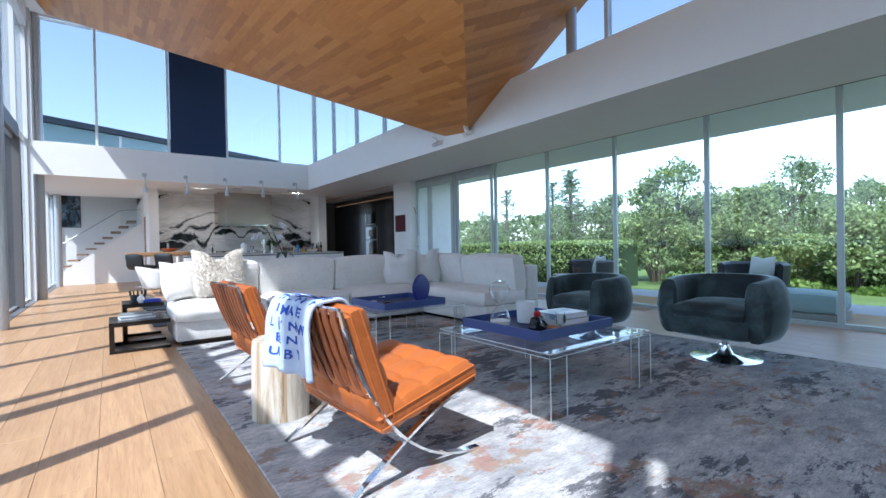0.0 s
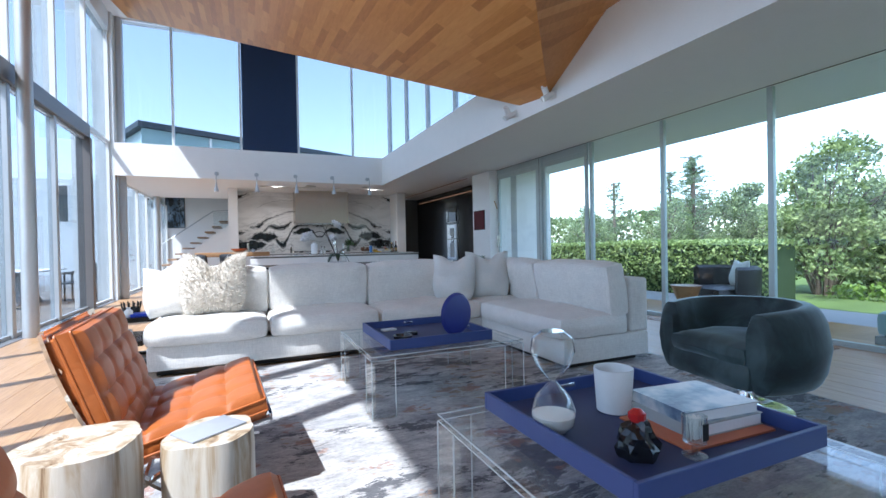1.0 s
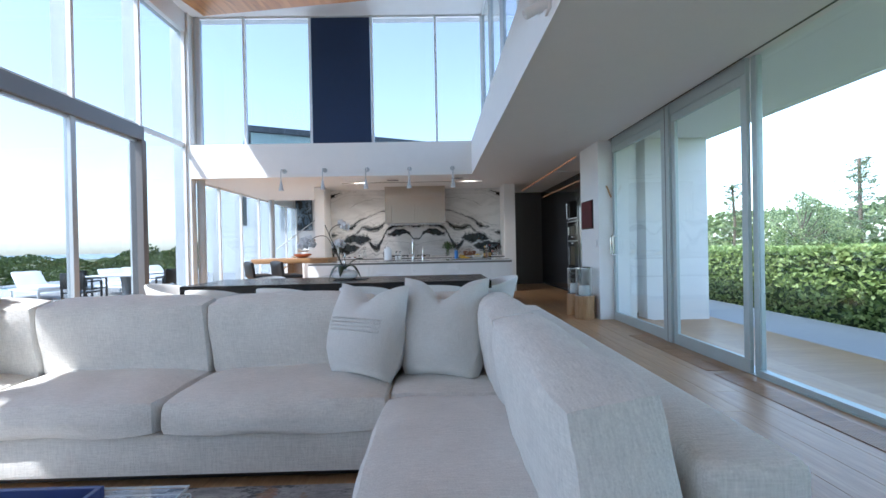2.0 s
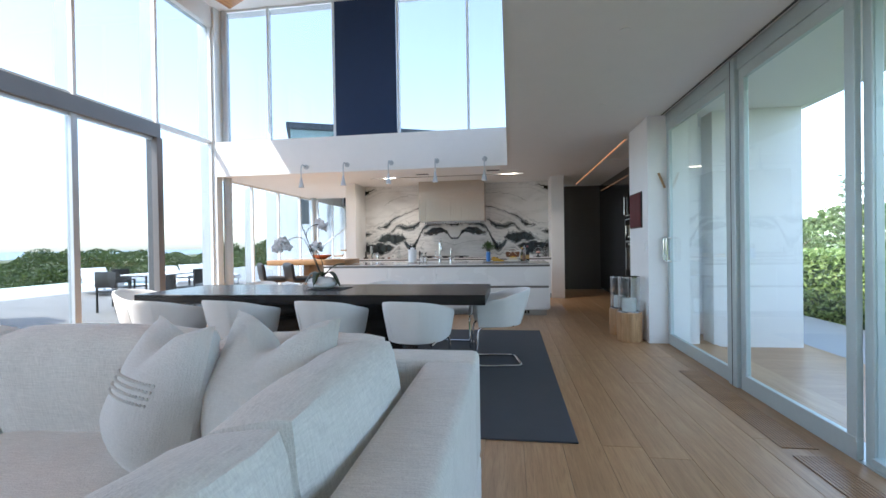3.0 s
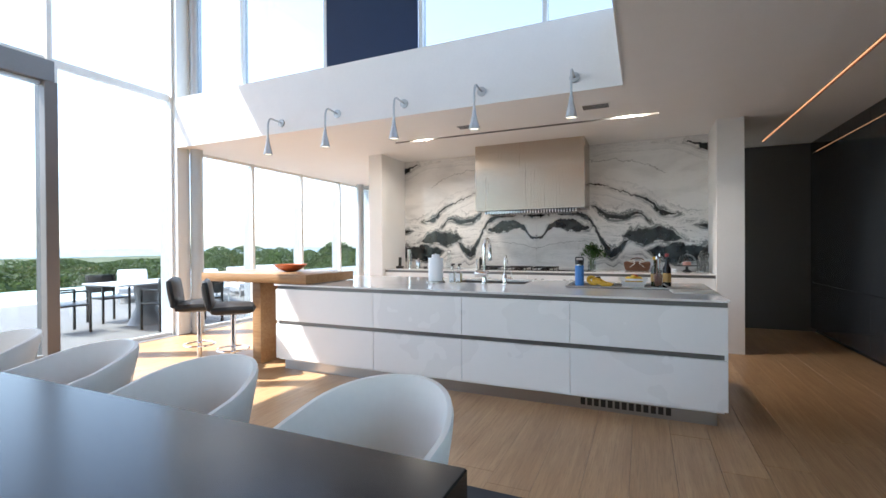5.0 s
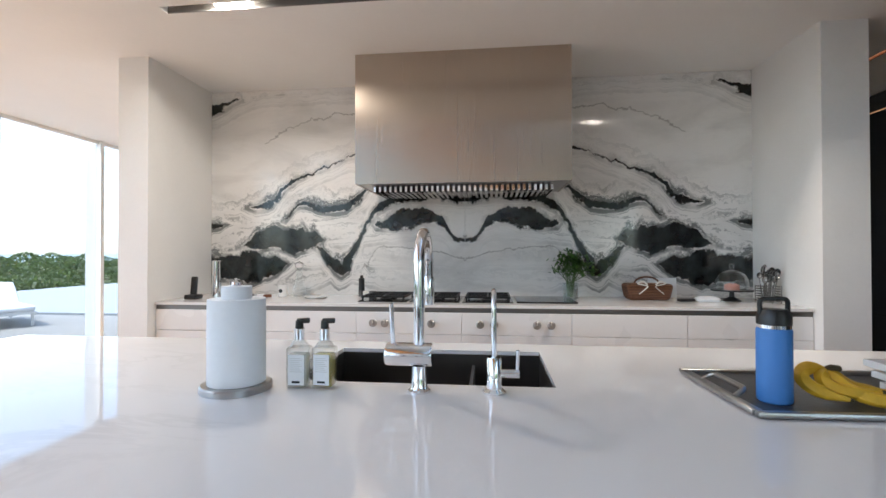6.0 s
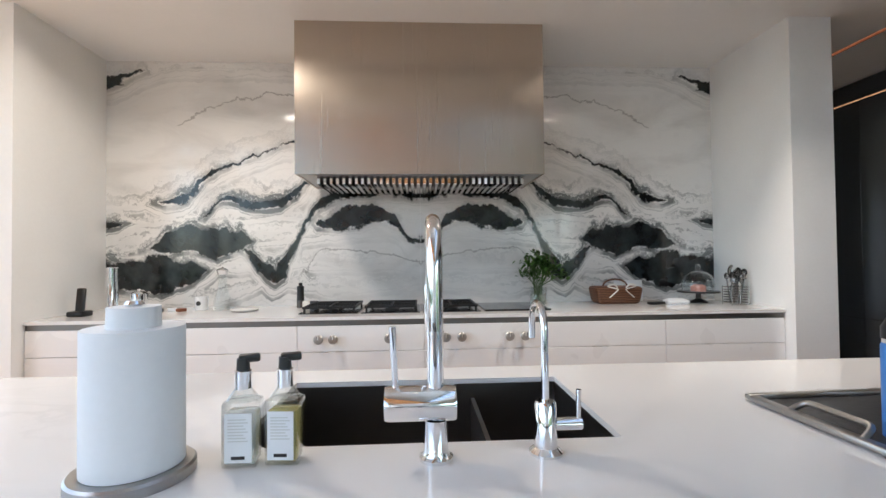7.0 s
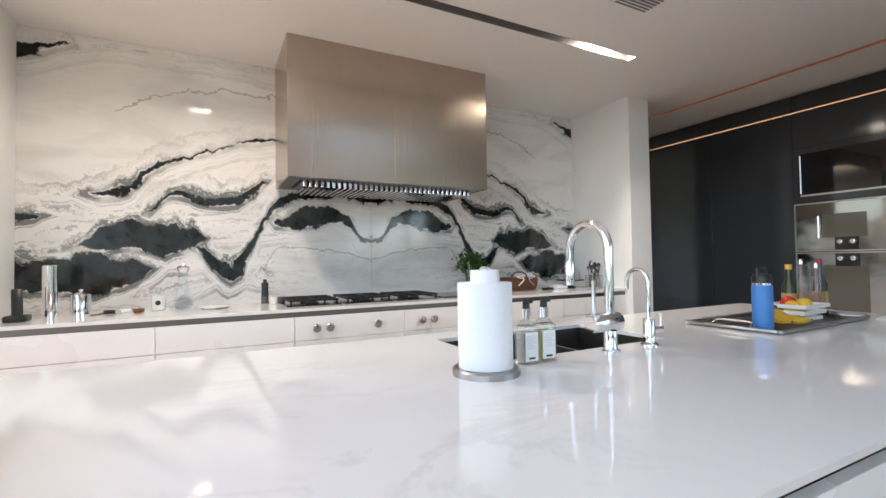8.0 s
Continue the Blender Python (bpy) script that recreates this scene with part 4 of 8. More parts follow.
def book(w, d, h, cover, z, at, rot, label):
    b = thing("book", label, "book", "books on the tray", pose(at[0], at[1], z, 0, 0, rot))
    part("page_block", boxed(-w / 2 + 0.004, w / 2 - 0.004, -d / 2 + 0.004, d / 2 - 0.004, 0.003, h - 0.003), PAPER, b, soft=False)
    bm = bmesh.new()
    box(bm, -w / 2, w / 2, -d / 2, d / 2, h - 0.003, h)
    box(bm, -w / 2, w / 2, -d / 2, d / 2, 0, 0.003)
    box(bm, -w / 2, -w / 2 + 0.003, -d / 2, d / 2, 0.003, h - 0.003)
    part("cover", bm, cover, b, soft=False)
    return b


n = Nodes("photo_jacket")
n.set(Base_Color=n.ramp(n.noise(n.coords("Object", (3, 3, 3)), 2.5, 4.0), [(0.3, (0.05, 0.09, 0.16)), (0.45, (0.25, 0.32, 0.38)), (0.6, (0.55, 0.55, 0.53)), (0.8, (0.66, 0.64, 0.6))]), Roughness=0.3)
book(0.33, 0.27, 0.042, plain("grey_jacket", (0.35, 0.37, 0.36), 0.4), TB + 0.008, (1.74, -0.90), -3, "thick book in a pale grey jacket under another book")
book(0.32, 0.26, 0.040, n.mat, TB + 0.0505, (1.735, -0.895), -6, "thick book with a photograph on its jacket")
book(0.40, 0.30, 0.007, plain("orange_sheet", (0.45, 0.14, 0.06), 0.5), TB + 0.0005, (1.70, -0.93), -2, "thin orange-edged booklet under the stack")
rk = thing("sculptural_bottle", "black faceted rock-shaped bottle with a red stopper", "bottle", at=pose(1.33, -1.02, TB))
bm = bmesh.new()
bmesh.ops.create_icosphere(bm, subdivisions=3, radius=0.07)
for v in bm.verts:
    v.co *= 1 + 0.35 * noise.noise(v.co * 26)
    v.co.z = max(v.co.z, -0.055) + 0.055
    v.co.x *= 1 - v.co.z * 3.2
    v.co.y *= 1 - v.co.z * 3.2
part("body", bm, GLOSS_BLACK, rk, soft=False)
part("stopper", lathe([(0.018, 0.105), (0.026, 0.118), (0.026, 0.135), (0.012, 0.148), (0, 0.15)], 8), plain("red_glass", (0.40, 0.02, 0.02), 0.1), rk, "red glass stopper")
mt = thing("match_cloche", "small glass jar of matches on a foot", "jar", at=pose(1.49, -1.09, TB))
part("glass", lathe([(0.036, 0), (0.036, 0.004), (0.008, 0.012), (0.008, 0.03), (0.034, 0.045), (0.036, 0.125), (0.033, 0.125), (0.031, 0.05), (0, 0.045)], 28), GLASS, mt)
bm = bmesh.new()
rng = random.Random(8)
for i in range(26):
    a, r = rng.uniform(0, 6.28), rng.uniform(0, 0.024)
    tube([(r * math.cos(a), r * math.sin(a), 0.05), (r * 1.1 * math.cos(a + 0.2), r * 1.1 * math.sin(a + 0.2), 0.115 + rng.uniform(0, 0.01))], 0.0018, 5, bm)
part("matches", bm, WAX, mt, "pale matches")
part("striker", boxed(-0.012, 0.012, -0.0385, -0.0365, 0.06, 0.11), BLACK, mt, "black striker strip")
# tray by the sofa: cobalt disc, bowl, boxes
ds = thing("disc_vase", "cobalt blue ceramic disc vase standing on edge", "vase", at=pose(1.63, 0.90, TB, 0, 0, 20) @ Matrix.Scale(1.08, 4))
bm = lathe([(0, -0.028), (0.08, -0.026), (0.125, -0.018), (0.142, 0.0), (0.125, 0.018), (0.08, 0.026), (0, 0.028)], 44)
bmesh.ops.transform(bm, matrix=pose(0, 0, 0.146, 90), verts=bm.verts)
part("body", bm, COBALT, ds)
part("foot", boxed(-0.05, 0.05, -0.03, 0.03, 0, 0.012, bevel=0.004), COBALT, ds)
solid("bowl", lathe([(0.035, 0), (0.058, 0.008), (0.068, 0.038), (0.062, 0.038), (0.05, 0.014), (0, 0.012)], 32), GLOSS_BLACK, "small black bowl in the blue tray", "bowl", at=pose(1.23, 0.93, TB))
solid("coaster_box", boxed(-0.055, 0.055, -0.03, 0.03, 0, 0.014, bevel=0.003), plain("pearl_box", (0.6, 0.6, 0.58), 0.35), "flat pearl-white coaster box in the blue tray", "box", at=pose(1.25, 1.33, TB, 0, 0, 12))
solid("coaster_box", boxed(-0.05, 0.05, -0.03, 0.03, 0, 0.022, bevel=0.003), GLOSS_BLACK, "small black lacquer box in the blue tray", "box", at=pose(1.35, 1.10, TB, 0, 0, -20))


# ---- leather lounge chairs ----
def tufted(w, d, t, nx, ny):
    """A buttoned slab in the xy plane, its top upwards, rounded to a welt at the edge."""
    bm = bmesh.new()
    res = 8
    gx, gy = nx * res, ny * res
    g = {}
    for s in (1, -1):
        for i in range(gx + 1):
            for j in range(gy + 1):
                u, v = i / gx, j / gy
                fu, fv = (u * nx) % 1.0, (v * ny) % 1.0
                du, dv = min(fu, 1 - fu), min(fv, 1 - fv)
                inner = 0.02 < u < 0.98 and 0.02 < v < 0.98
                crease = 0.55 * math.exp(-(du * 11) ** 2) + 0.55 * math.exp(-(dv * 11) ** 2) + 1.0 * math.exp(-((du * 5) ** 2 + (dv * 5) ** 2))
                eu, ev = min(u, 1 - u) * w, min(v, 1 - v) * d
                rim = min(1.0, min(eu, ev) / 0.03)
                z = t / 2 * (0.35 + 0.65 * math.sqrt(max(0.0, 1 - (1 - rim) ** 2)))
                if inner:
                    z -= 0.0125 * min(1.5, crease) * rim
                g[(s, i, j)] = bm.verts.new(((u - 0.5) * w, (v - 0.5) * d, s * z))
    for s in (1, -1):
        for i in range(gx):
            for j in range(gy):
                f = [g[(s, i, j)], g[(s, i + 1, j)], g[(s, i + 1, j + 1)], g[(s, i, j + 1)]]
                bm.faces.new(f if s > 0 else f[::-1])
    for i in range(gx):
        bm.faces.new((g[(1, i + 1, 0)], g[(1, i, 0)], g[(-1, i, 0)], g[(-1, i + 1, 0)]))
        bm.faces.new((g[(1, i, gy)], g[(1, i + 1, gy)], g[(-1, i + 1, gy)], g[(-1, i, gy)]))
    for j in range(gy):
        bm.faces.new((g[(1, 0, j)], g[(1, 0, j + 1)], g[(-1, 0, j + 1)], g[(-1, 0, j)]))
        bm.faces.new((g[(1, gx, j + 1)], g[(1, gx, j)], g[(-1, gx, j)], g[(-1, gx, j + 1)]))
    return bm


def flat_bar(points, width, thick, y):
    """A flat steel bar bent in the xz plane, its width along y."""
    bm = bmesh.new()
    pts = [Vector((p[0], y, p[1])) for p in points]
    rows = []
    for i, p in enumerate(pts):
        d = (pts[min(i + 1, len(pts) - 1)] - pts[max(i - 1, 0)]).normalized()
        nrm = Vector((-d.z, 0, d.x)) * thick / 2
        w = Vector((0, width / 2, 0))
        rows.append([bm.verts.new(p + nrm + w), bm.verts.new(p + nrm - w), bm.verts.new(p - nrm - w), bm.verts.new(p - nrm + w)])
    for a, b in zip(rows, rows[1:]):
        for k in range(4):
            bm.faces.new((a[k], a[(k + 1) % 4], b[(k + 1) % 4], b[k]))
    bm.faces.new(rows[0][::-1])
    bm.faces.new(rows[-1])
    return bm


def bez(p0, p1, p2, p3, n=18):
    out = []
    for i in range(n + 1):
        t = i / n
        out.append(tuple((1 - t) ** 3 * a + 3 * t * (1 - t) ** 2 * b + 3 * t * t * (1 - t) * c + t ** 3 * d for a, b, c, d in zip(p0, p1, p2, p3)))
    return out


def leather_chair(at, label):
    """Faces +x: crossed flat chrome bars, straps, two buttoned cushions."""
    c = thing("lounge_chair", label, "armchair", "leather lounge chairs", at)
    arc = bez((-0.385, 0.775), (-0.285, 0.36), (-0.08, 0.02), (0.37, 0.006))
    ess = bez((0.37, 0.345), (0.12, 0.32), (-0.12, 0.15), (-0.335, 0.006))
    for y in (-0.36, 0.36):
        part("back_bar", flat_bar(arc, 0.035, 0.012, y), CHROME, c, "polished chrome bar", soft=True)
        part("seat_bar", flat_bar(ess, 0.034, 0.012, y), CHROME, c, "polished chrome bar", soft=True)
    for x, z in ((-0.383, 0.77), (-0.26, 0.43), (0.367, 0.342), (-0.09, 0.175)):
        part("crossbar", boxed(x - 0.006, x + 0.006, -0.36, 0.36, z - 0.015, z + 0.015), CHROME, c, soft=False)
    for i in range(9):
        y = -0.315 + i * 0.079
        pts = [(p[0] - 0.012, p[1]) for p in arc[:9]]
        part("back_strap", flat_bar(pts, 0.042, 0.006, y), STRAP, c)
    for i in range(8):
        x, z = ess[1 + i]
        part("seat_strap", boxed(x - 0.02, x + 0.02, -0.36, 0.36, z + 0.008, z + 0.013), STRAP, c, soft=False)
    for name, w, t, m in (("seat_cushion", 0.58, 0.128, pose(0.068, 0, 0.338, 0, -13, 0)), ("back_cushion", 0.51, 0.125, pose(-0.245, 0, 0.530, 0, -108, 0))):
        pad = part(name, tufted(w, 0.75, t, 4, 4), TAN, c, at=m)
        for z in (t * 0.19, -t * 0.19):
            ring = rounded([(-w / 2, -0.375, z), (w / 2, -0.375, z), (w / 2, 0.375, z), (-w / 2, 0.375, z), (-w / 2, -0.375, z)], 0.012, 3)
            part("piping", tube(ring, 0.005, 6), TAN, pad)
    return c


leather_chair(pose(0.0, -1.10, 0.0, 0, 0, 4) @ pose(0, 0, 0.014), "tan buttoned leather lounge chair with crossed chrome frame and a throw")
leather_chair(pose(-0.055, 0.358, 0.014, 0, 0, 3), "tan buttoned leather lounge chair with crossed chrome frame, in sun")


def throw_blanket():
    n = Nodes("blue_white_throw")
    v = n.coords("Object", (1, 1, 1))
    n.set(Base_Color=n.ramp(n.noise(v, 9.0, 4.0), [(0.3, (0.36, 0.46, 0.64)), (0.7, (0.52, 0.60, 0.72))]), Roughness=0.95)
    n.bump(n.noise(n.position(), 200.0, 2.0), 0.3, 0.003)
    t = thing("throw_blanket", "white throw with blue lettering folded over the chair back", "blanket", at=pose(-0.345, -1.115, -0.010, 0, 0, 4))
    arc = rounded([(0.150, 0, 0.63), (0.10, 0, 0.79), (0.065, 0, 0.822), (-0.065, 0, 0.828), (-0.088, 0, 0.74), (-0.060, 0, 0.50)], 0.04, 6)
    run = [0.0]
    for a, b in zip(arc, arc[1:]):
        run.append(run[-1] + (b - a).length)

    def cloth(s, y):
        """The draped surface, s metres along its fall from the seat side and y across."""
        s = min(max(s, 0.0), run[-1])
        k = max(i for i in range(len(run) - 1) if run[i] <= s + 1e-9)
        p = arc[k].lerp(arc[k + 1], (s - run[k]) / (run[k + 1] - run[k]))
        f = s / run[-1]
        v = (y + 0.19) / 0.38
        w = (0.009 * math.sin(v * 15 + f * 4) + 0.006 * math.sin(v * 31 - f * 3)) * (0.4 + f)
        return Vector((p.x + w - 0.085 * v * f ** 3, y * (1 + 0.08 * f) + 0.02 * f, p.z + 0.016 * noise.noise(Vector((f * 4, y * 9, 0))) - 0.02 * f ** 3 * (1 - v)))

    bm = bmesh.new()
    ns, ny = 44, 34
    g = [[bm.verts.new(cloth(run[-1] * i / ns, -0.19 + 0.38 * j / ny)) for j in range(ny + 1)] for i in range(ns + 1)]
    for a, b in zip(g, g[1:]):
        for j in range(ny):
            bm.faces.new((a[j], a[j + 1], b[j + 1], b[j]))
    ob = part("cloth", bm, n.mat, t)
    m = ob.modifiers.new("thick", "SOLIDIFY")
    m.thickness, m.offset = 0.014, 0
    yarn = plain("blue_yarn", (0.03, 0.08, 0.40), 0.9)

    def drape(me, s, y):
        """Lays a flat mesh on the outside of the cloth, its up towards the seat side."""
        for q in me.vertices:
            a, b = s - q.co.y, y - q.co.x
            p = cloth(a, b)
            side = (cloth(a + 0.004, b) - cloth(a - 0.004, b)).cross(cloth(a, b + 0.004) - cloth(a, b - 0.004)).normalized()
            if side.dot(p - Vector((0.05, p.y, 0.55))) < 0:
                side = -side
            q.co = p + side * (0.009 + q.co.z)
        me.materials.clear()
        me.materials.append(yarn)
        new("letter", me).parent = t

    end = run[-1]
    # lines of blue words down the back, and over the top strokes that cannot be read
    for word, y, s in (("I MAKE", 0.0, end - 0.255), ("LET NOW", 0.0, end - 0.19), ("BE N", 0.03, end - 0.125), ("US BY", 0.02, end - 0.06)):
        for q, letter in enumerate(word):
            if letter == " ":
                continue
            cv = bpy.data.curves.new("letter", "FONT")
            cv.body, cv.size, cv.align_x, cv.extrude, cv.offset = letter, 0.056, "CENTER", 0.001, 0.0008
            tmp = new("tmp", cv)
            me = bpy.data.meshes.new_from_object(tmp.evaluated_get(bpy.context.evaluated_depsgraph_get()))
            bpy.data.objects.remove(tmp)
            drape(me, s, y - (q - (len(word) - 1) / 2) * 0.046)
    rng = random.Random(12)
    for k in range(5):
        for q in range(8):
            bm = bmesh.new()
            h = rng.uniform(0.024, 0.042)
            box(bm, -0.005, 0.005, 0, h, -0.001, 0.001)
            if rng.random() < 0.7:
                z = rng.choice((0.0, h * 0.5, h - 0.008))
                box(bm, 0.005, 0.027, z, z + 0.008, -0.001, 0.001)
            me = bpy.data.meshes.new("letter")
            bm.to_mesh(me)
            bm.free()
            drape(me, end - 0.315 - 0.058 * k, 0.158 - q * 0.045)
    return t


throw_blanket()


def stump(at, r, h, seed):
    n = Nodes("petrified_wood")
    v = n.coords("Object", (9, 9, 0.9))
    a = n.noise(v, 1.6, 6.0, 0.65, 0.8)
    col = n.ramp(a, [(0.32, (0.16, 0.09, 0.04)), (0.44, (0.40, 0.30, 0.19)), (0.56, (0.56, 0.51, 0.42)), (0.75, (0.64, 0.61, 0.55))])
    n.set(Base_Color=col, Roughness=0.45).bump(a, 0.4, 0.008)
    bm = bmesh.new()
    rows = []
    for k in range(9):
        z = h * k / 8
        rows.append([])
        for i in range(40):
            an = i * math.tau / 40
            rr = r * (1 + 0.20 * noise.noise(Vector((math.cos(an) * 1.5, math.sin(an) * 1.5, seed + z * 0.6))) + 0.035 * noise.noise(Vector((math.cos(an) * 6, math.sin(an) * 6, seed + z))))
            if k == 8:
                rr *= 0.975
            rows[-1].append(bm.verts.new((rr * math.cos(an), rr * math.sin(an), z)))
    for a_, b_ in zip(rows, rows[1:]):
        for i in range(40):
            bm.faces.new((a_[i], a_[(i + 1) % 40], b_[(i + 1) % 40], b_[i]))
    bm.faces.new(rows[-1])
    bm.faces.new(rows[0][::-1])
    return solid("stump_table", bm, n.mat, "petrified wood stump side table, cream and brown", "side table", "stump tables", at)


stump(pose(-0.24, -0.315, 0.014), 0.172, 0.475, 1.0)
stump(pose(0.115, -0.245, 0.014, 0, 0, 70), 0.15, 0.42, 7.0)
solid("magazine", boxed(-0.10, 0.10, -0.07, 0.07, 0, 0.008, bevel=0.002), plain("grey_magazine", (0.35, 0.37, 0.40), 0.4), "folded grey magazine lying on a stump", "magazine", at=pose(0.115, -0.235, 0.4345, 0, 0, 35))


def swivel_chair(at):
    """Faces +x: tub of dark velvet on a chrome trumpet foot."""
    c = thing("swivel_chair", "dark teal velvet tub chair on a chrome disc foot", "armchair", "velvet swivel chairs", at)
    part("foot", lathe([(0.0, 0.0), (0.29, 0.0), (0.29, 0.006), (0.14, 0.016), (0.075, 0.04), (0.05, 0.09), (0.045, 0.12), (0.0, 0.12)], 48), CHROME, c, "chrome trumpet foot")
    part("stem", lathe([(0.028, 0.12), (0.028, 0.20)], 24), CHROME, c)
    part("seat_base", cushion(0.70, 0.70, 0.20, 0.02, 0.07, 12, 2), VELVET, c, at=pose(0.02, 0, 0.22))
    part("seat_cushion", cushion(0.64, 0.64, 0.15, 0.03, 0.06, 12, 3), VELVET, c, at=pose(0.05, 0, 0.375))
    # back and arms in one U, arms straight, the outside swelling like a barrel
    bm = bmesh.new()
    rows = []
    n = 48
    for i in range(n + 1):
        f = i / n * 2 - 1
        e = abs(f)
        if e > 0.64:
            ctr = Vector((0.06 + (e - 0.64) / 0.36 * 0.24, math.copysign(0.385 - 0.03 * ((e - 0.64) / 0.36) ** 2, f), 0))
            out = Vector((0.0, math.copysign(1.0, f), 0))
        else:
            a = math.pi - f / 0.64 * math.pi / 2
            ctr = Vector((0.06 + 0.40 * math.cos(a), -0.385 * math.sin(a) * -1, 0))
            ctr.y = math.copysign(abs(ctr.y), f)
            out = Vector((math.cos(a), math.copysign(abs(math.sin(a)), f), 0))
        top, low = 0.765 - 0.035 * e ** 2, 0.225
        thick = 0.068
        prof = []
        for k in range(18):
            b = k / 18 * math.tau
            cz = math.sin(b)
            z = (low + top) / 2 + (top - low) / 2 * math.copysign(abs(cz) ** 0.5, cz)
            hh = (z - low) / (top - low)
            swell = 0.06 * math.sin(min(1.0, hh * 0.95 + 0.02) * math.pi)
            side = math.cos(b)
            off = thick * math.copysign(abs(side) ** 0.6, side) + (swell if side > 0 else 0.0)
            prof.append(bm.verts.new(ctr + out * off + Vector((0, 0, z))))
        rows.append(prof)
    for a_, b_ in zip(rows, rows[1:]):
        for k in range(18):
            bm.faces.new((a_[k], a_[(k + 1) % 18], b_[(k + 1) % 18], b_[k]))
    for row, flip in ((rows[0], 1), (rows[-1], 0)):
        ctr = sum((v.co for v in row), Vector()) / 18
        tang = (ctr - sum((v.co for v in (rows[1] if flip else rows[-2])), Vector()) / 18).normalized()
        ring = [bm.verts.new(ctr + (v.co - ctr) * 0.72 + tang * 0.04) for v in row]
        for k in range(18):
            q = (row[k], row[(k + 1) % 18], ring[(k + 1) % 18], ring[k])
            bm.faces.new(q if not flip else q[::-1])
        bm.faces.new(ring if not flip else ring[::-1])
    part("wrap_back", bm, VELVET, c)
    return c


ch = swivel_chair(pose(3.21, -1.49, 0.014, 0, 0, 178) @ Matrix.Scale(0.94, 4))
copy_thing(ch, pose(3.12, -0.20, 0.014, 0, 0, 172) @ Matrix.Scale(0.94, 4))


# ---- low black side tables at the sofa's open end ----
def c_table(name_label, x0, x1, y0, y1, h, things_group):
    t = thing("side_table", name_label, "side table", things_group)
    k = 0.045
    part("tabletop", boxed(x0, x1, y0, y1, h - k, h, bevel=0.003, seg=1), BLACK_OAK, t, soft=False)
    part("side_panel", boxed(x0, x0 + k, y0, y1, 0.0, h - k), BLACK_OAK, t, soft=False)
    part("foot", boxed(x0 + k, x1, y0, y0 + 0.05, 0.0, 0.03), BLACK_OAK, t, soft=False)
    part("foot", boxed(x0 + k, x1, y1 - 0.05, y1, 0.0, 0.03), BLACK_OAK, t, soft=False)
    return t


c_table("low black oak side table at the sofa's end, books on it", -1.105, -0.57, 2.46, 3.02, 0.315, "black side tables")
c_table("taller black oak side table with small objects on top", -0.98, -0.58, 3.04, 3.52, 0.44, "black side tables")
for i, (w, d, z, r) in enumerate(((0.32, 0.24, 0.315, 5), (0.29, 0.21, 0.343, -4))):
    b = thing("book", "grey coffee-table book on the low side table", "book", "books on the side table", pose(-0.86, 2.72, z + 0.0005, 0, 0, r))
    part("page_block", boxed(-w / 2 + 0.004, w / 2 - 0.004, -d / 2 + 0.004, d / 2 - 0.004, 0.003, 0.024), PAPER, b, soft=False)
    bm = bmesh.new()
    box(bm, -w / 2, w / 2, -d / 2, d / 2, 0.024, 0.027)
    box(bm, -w / 2, w / 2, -d / 2, d / 2, 0, 0.003)
    part("cover", bm, plain("slate_cover", (0.22, 0.24, 0.25), 0.35), b, soft=False)
solid("book", boxed(-0.09, 0.09, -0.07, 0.07, 0, 0.03, bevel=0.003), plain("cobalt_cover", (0.02, 0.05, 0.42), 0.4), "small cobalt blue book on the taller side table", "book", at=pose(-0.70, 3.16, 0.4405, 0, 0, 10))
solid("vase", lathe([(0.025, 0), (0.04, 0.03), (0.035, 0.06), (0.015, 0.08), (0.02, 0.095)], 24), CERAMIC, "small white bud vase on the side table", "vase", at=pose(-0.80, 3.12, 0.4405))
cr = thing("crown_bowl", "dark spiky metal bowl on the side table", "bowl", at=pose(-0.82, 3.34, 0.4405))
part("bowl", lathe([(0.05, 0), (0.075, 0.02), (0.08, 0.07), (0.074, 0.07), (0.068, 0.025), (0, 0.012)], 28), BLACK, cr)
for i in range(12):
    a = i * math.tau / 12
    part("spike", tube([(0.077 * math.cos(a), 0.077 * math.sin(a), 0.065), (0.085 * math.cos(a), 0.085 * math.sin(a), 0.125)], 0.006, 6), BLACK, cr)


# ---- fascia spotlights ----
def spotlight(at):
    s = thing("spotlight", "white cylinder spotlight pair on the fascia", "spotlight", "fascia spotlights", at)
    part("mount", boxed(-0.02, 0.0, -0.06, 0.06, -0.05, 0.05, bevel=0.006), WHITE, s)
    for k, (ry, rz) in enumerate(((-62, 18), (-118, -22))):
        part("arm", tube([(-0.02, 0.03 - 0.06 * k, 0.02 - 0.05 * k), (-0.07, 0.03 - 0.06 * k, 0.02 - 0.05 * k)], 0.010), WHITE, s)
        part("head", lathe([(0.0, -0.06), (0.036, -0.06), (0.036, 0.11), (0.030, 0.11), (0.030, 0.09), (0, 0.09)], 24), WHITE, s, at=pose(-0.085, 0.03 - 0.06 * k, 0.02 - 0.05 * k, 0, ry, rz + 20))
    return s


sp = spotlight(pose(XF - 0.012, 3.26, 2.86))
copy_thing(sp, pose(XF - 0.012, 2.40, 2.86))

# ---- beside the garden door ----
art = thing("wall_art", "small dark red canvas in a black edge on the pier", "picture")
part("canvas", boxed(5.352, 5.366, 7.21, 7.70, 1.43, 1.86), plain("dark_red_canvas", (0.10, 0.012, 0.018), 0.6, grain=0.3, scale=9), art, soft=False)
part("frame", boxed(5.362, 5.3775, 7.195, 7.715, 1.415, 1.875, bevel=0.002, seg=1), BLACK, art, soft=False)
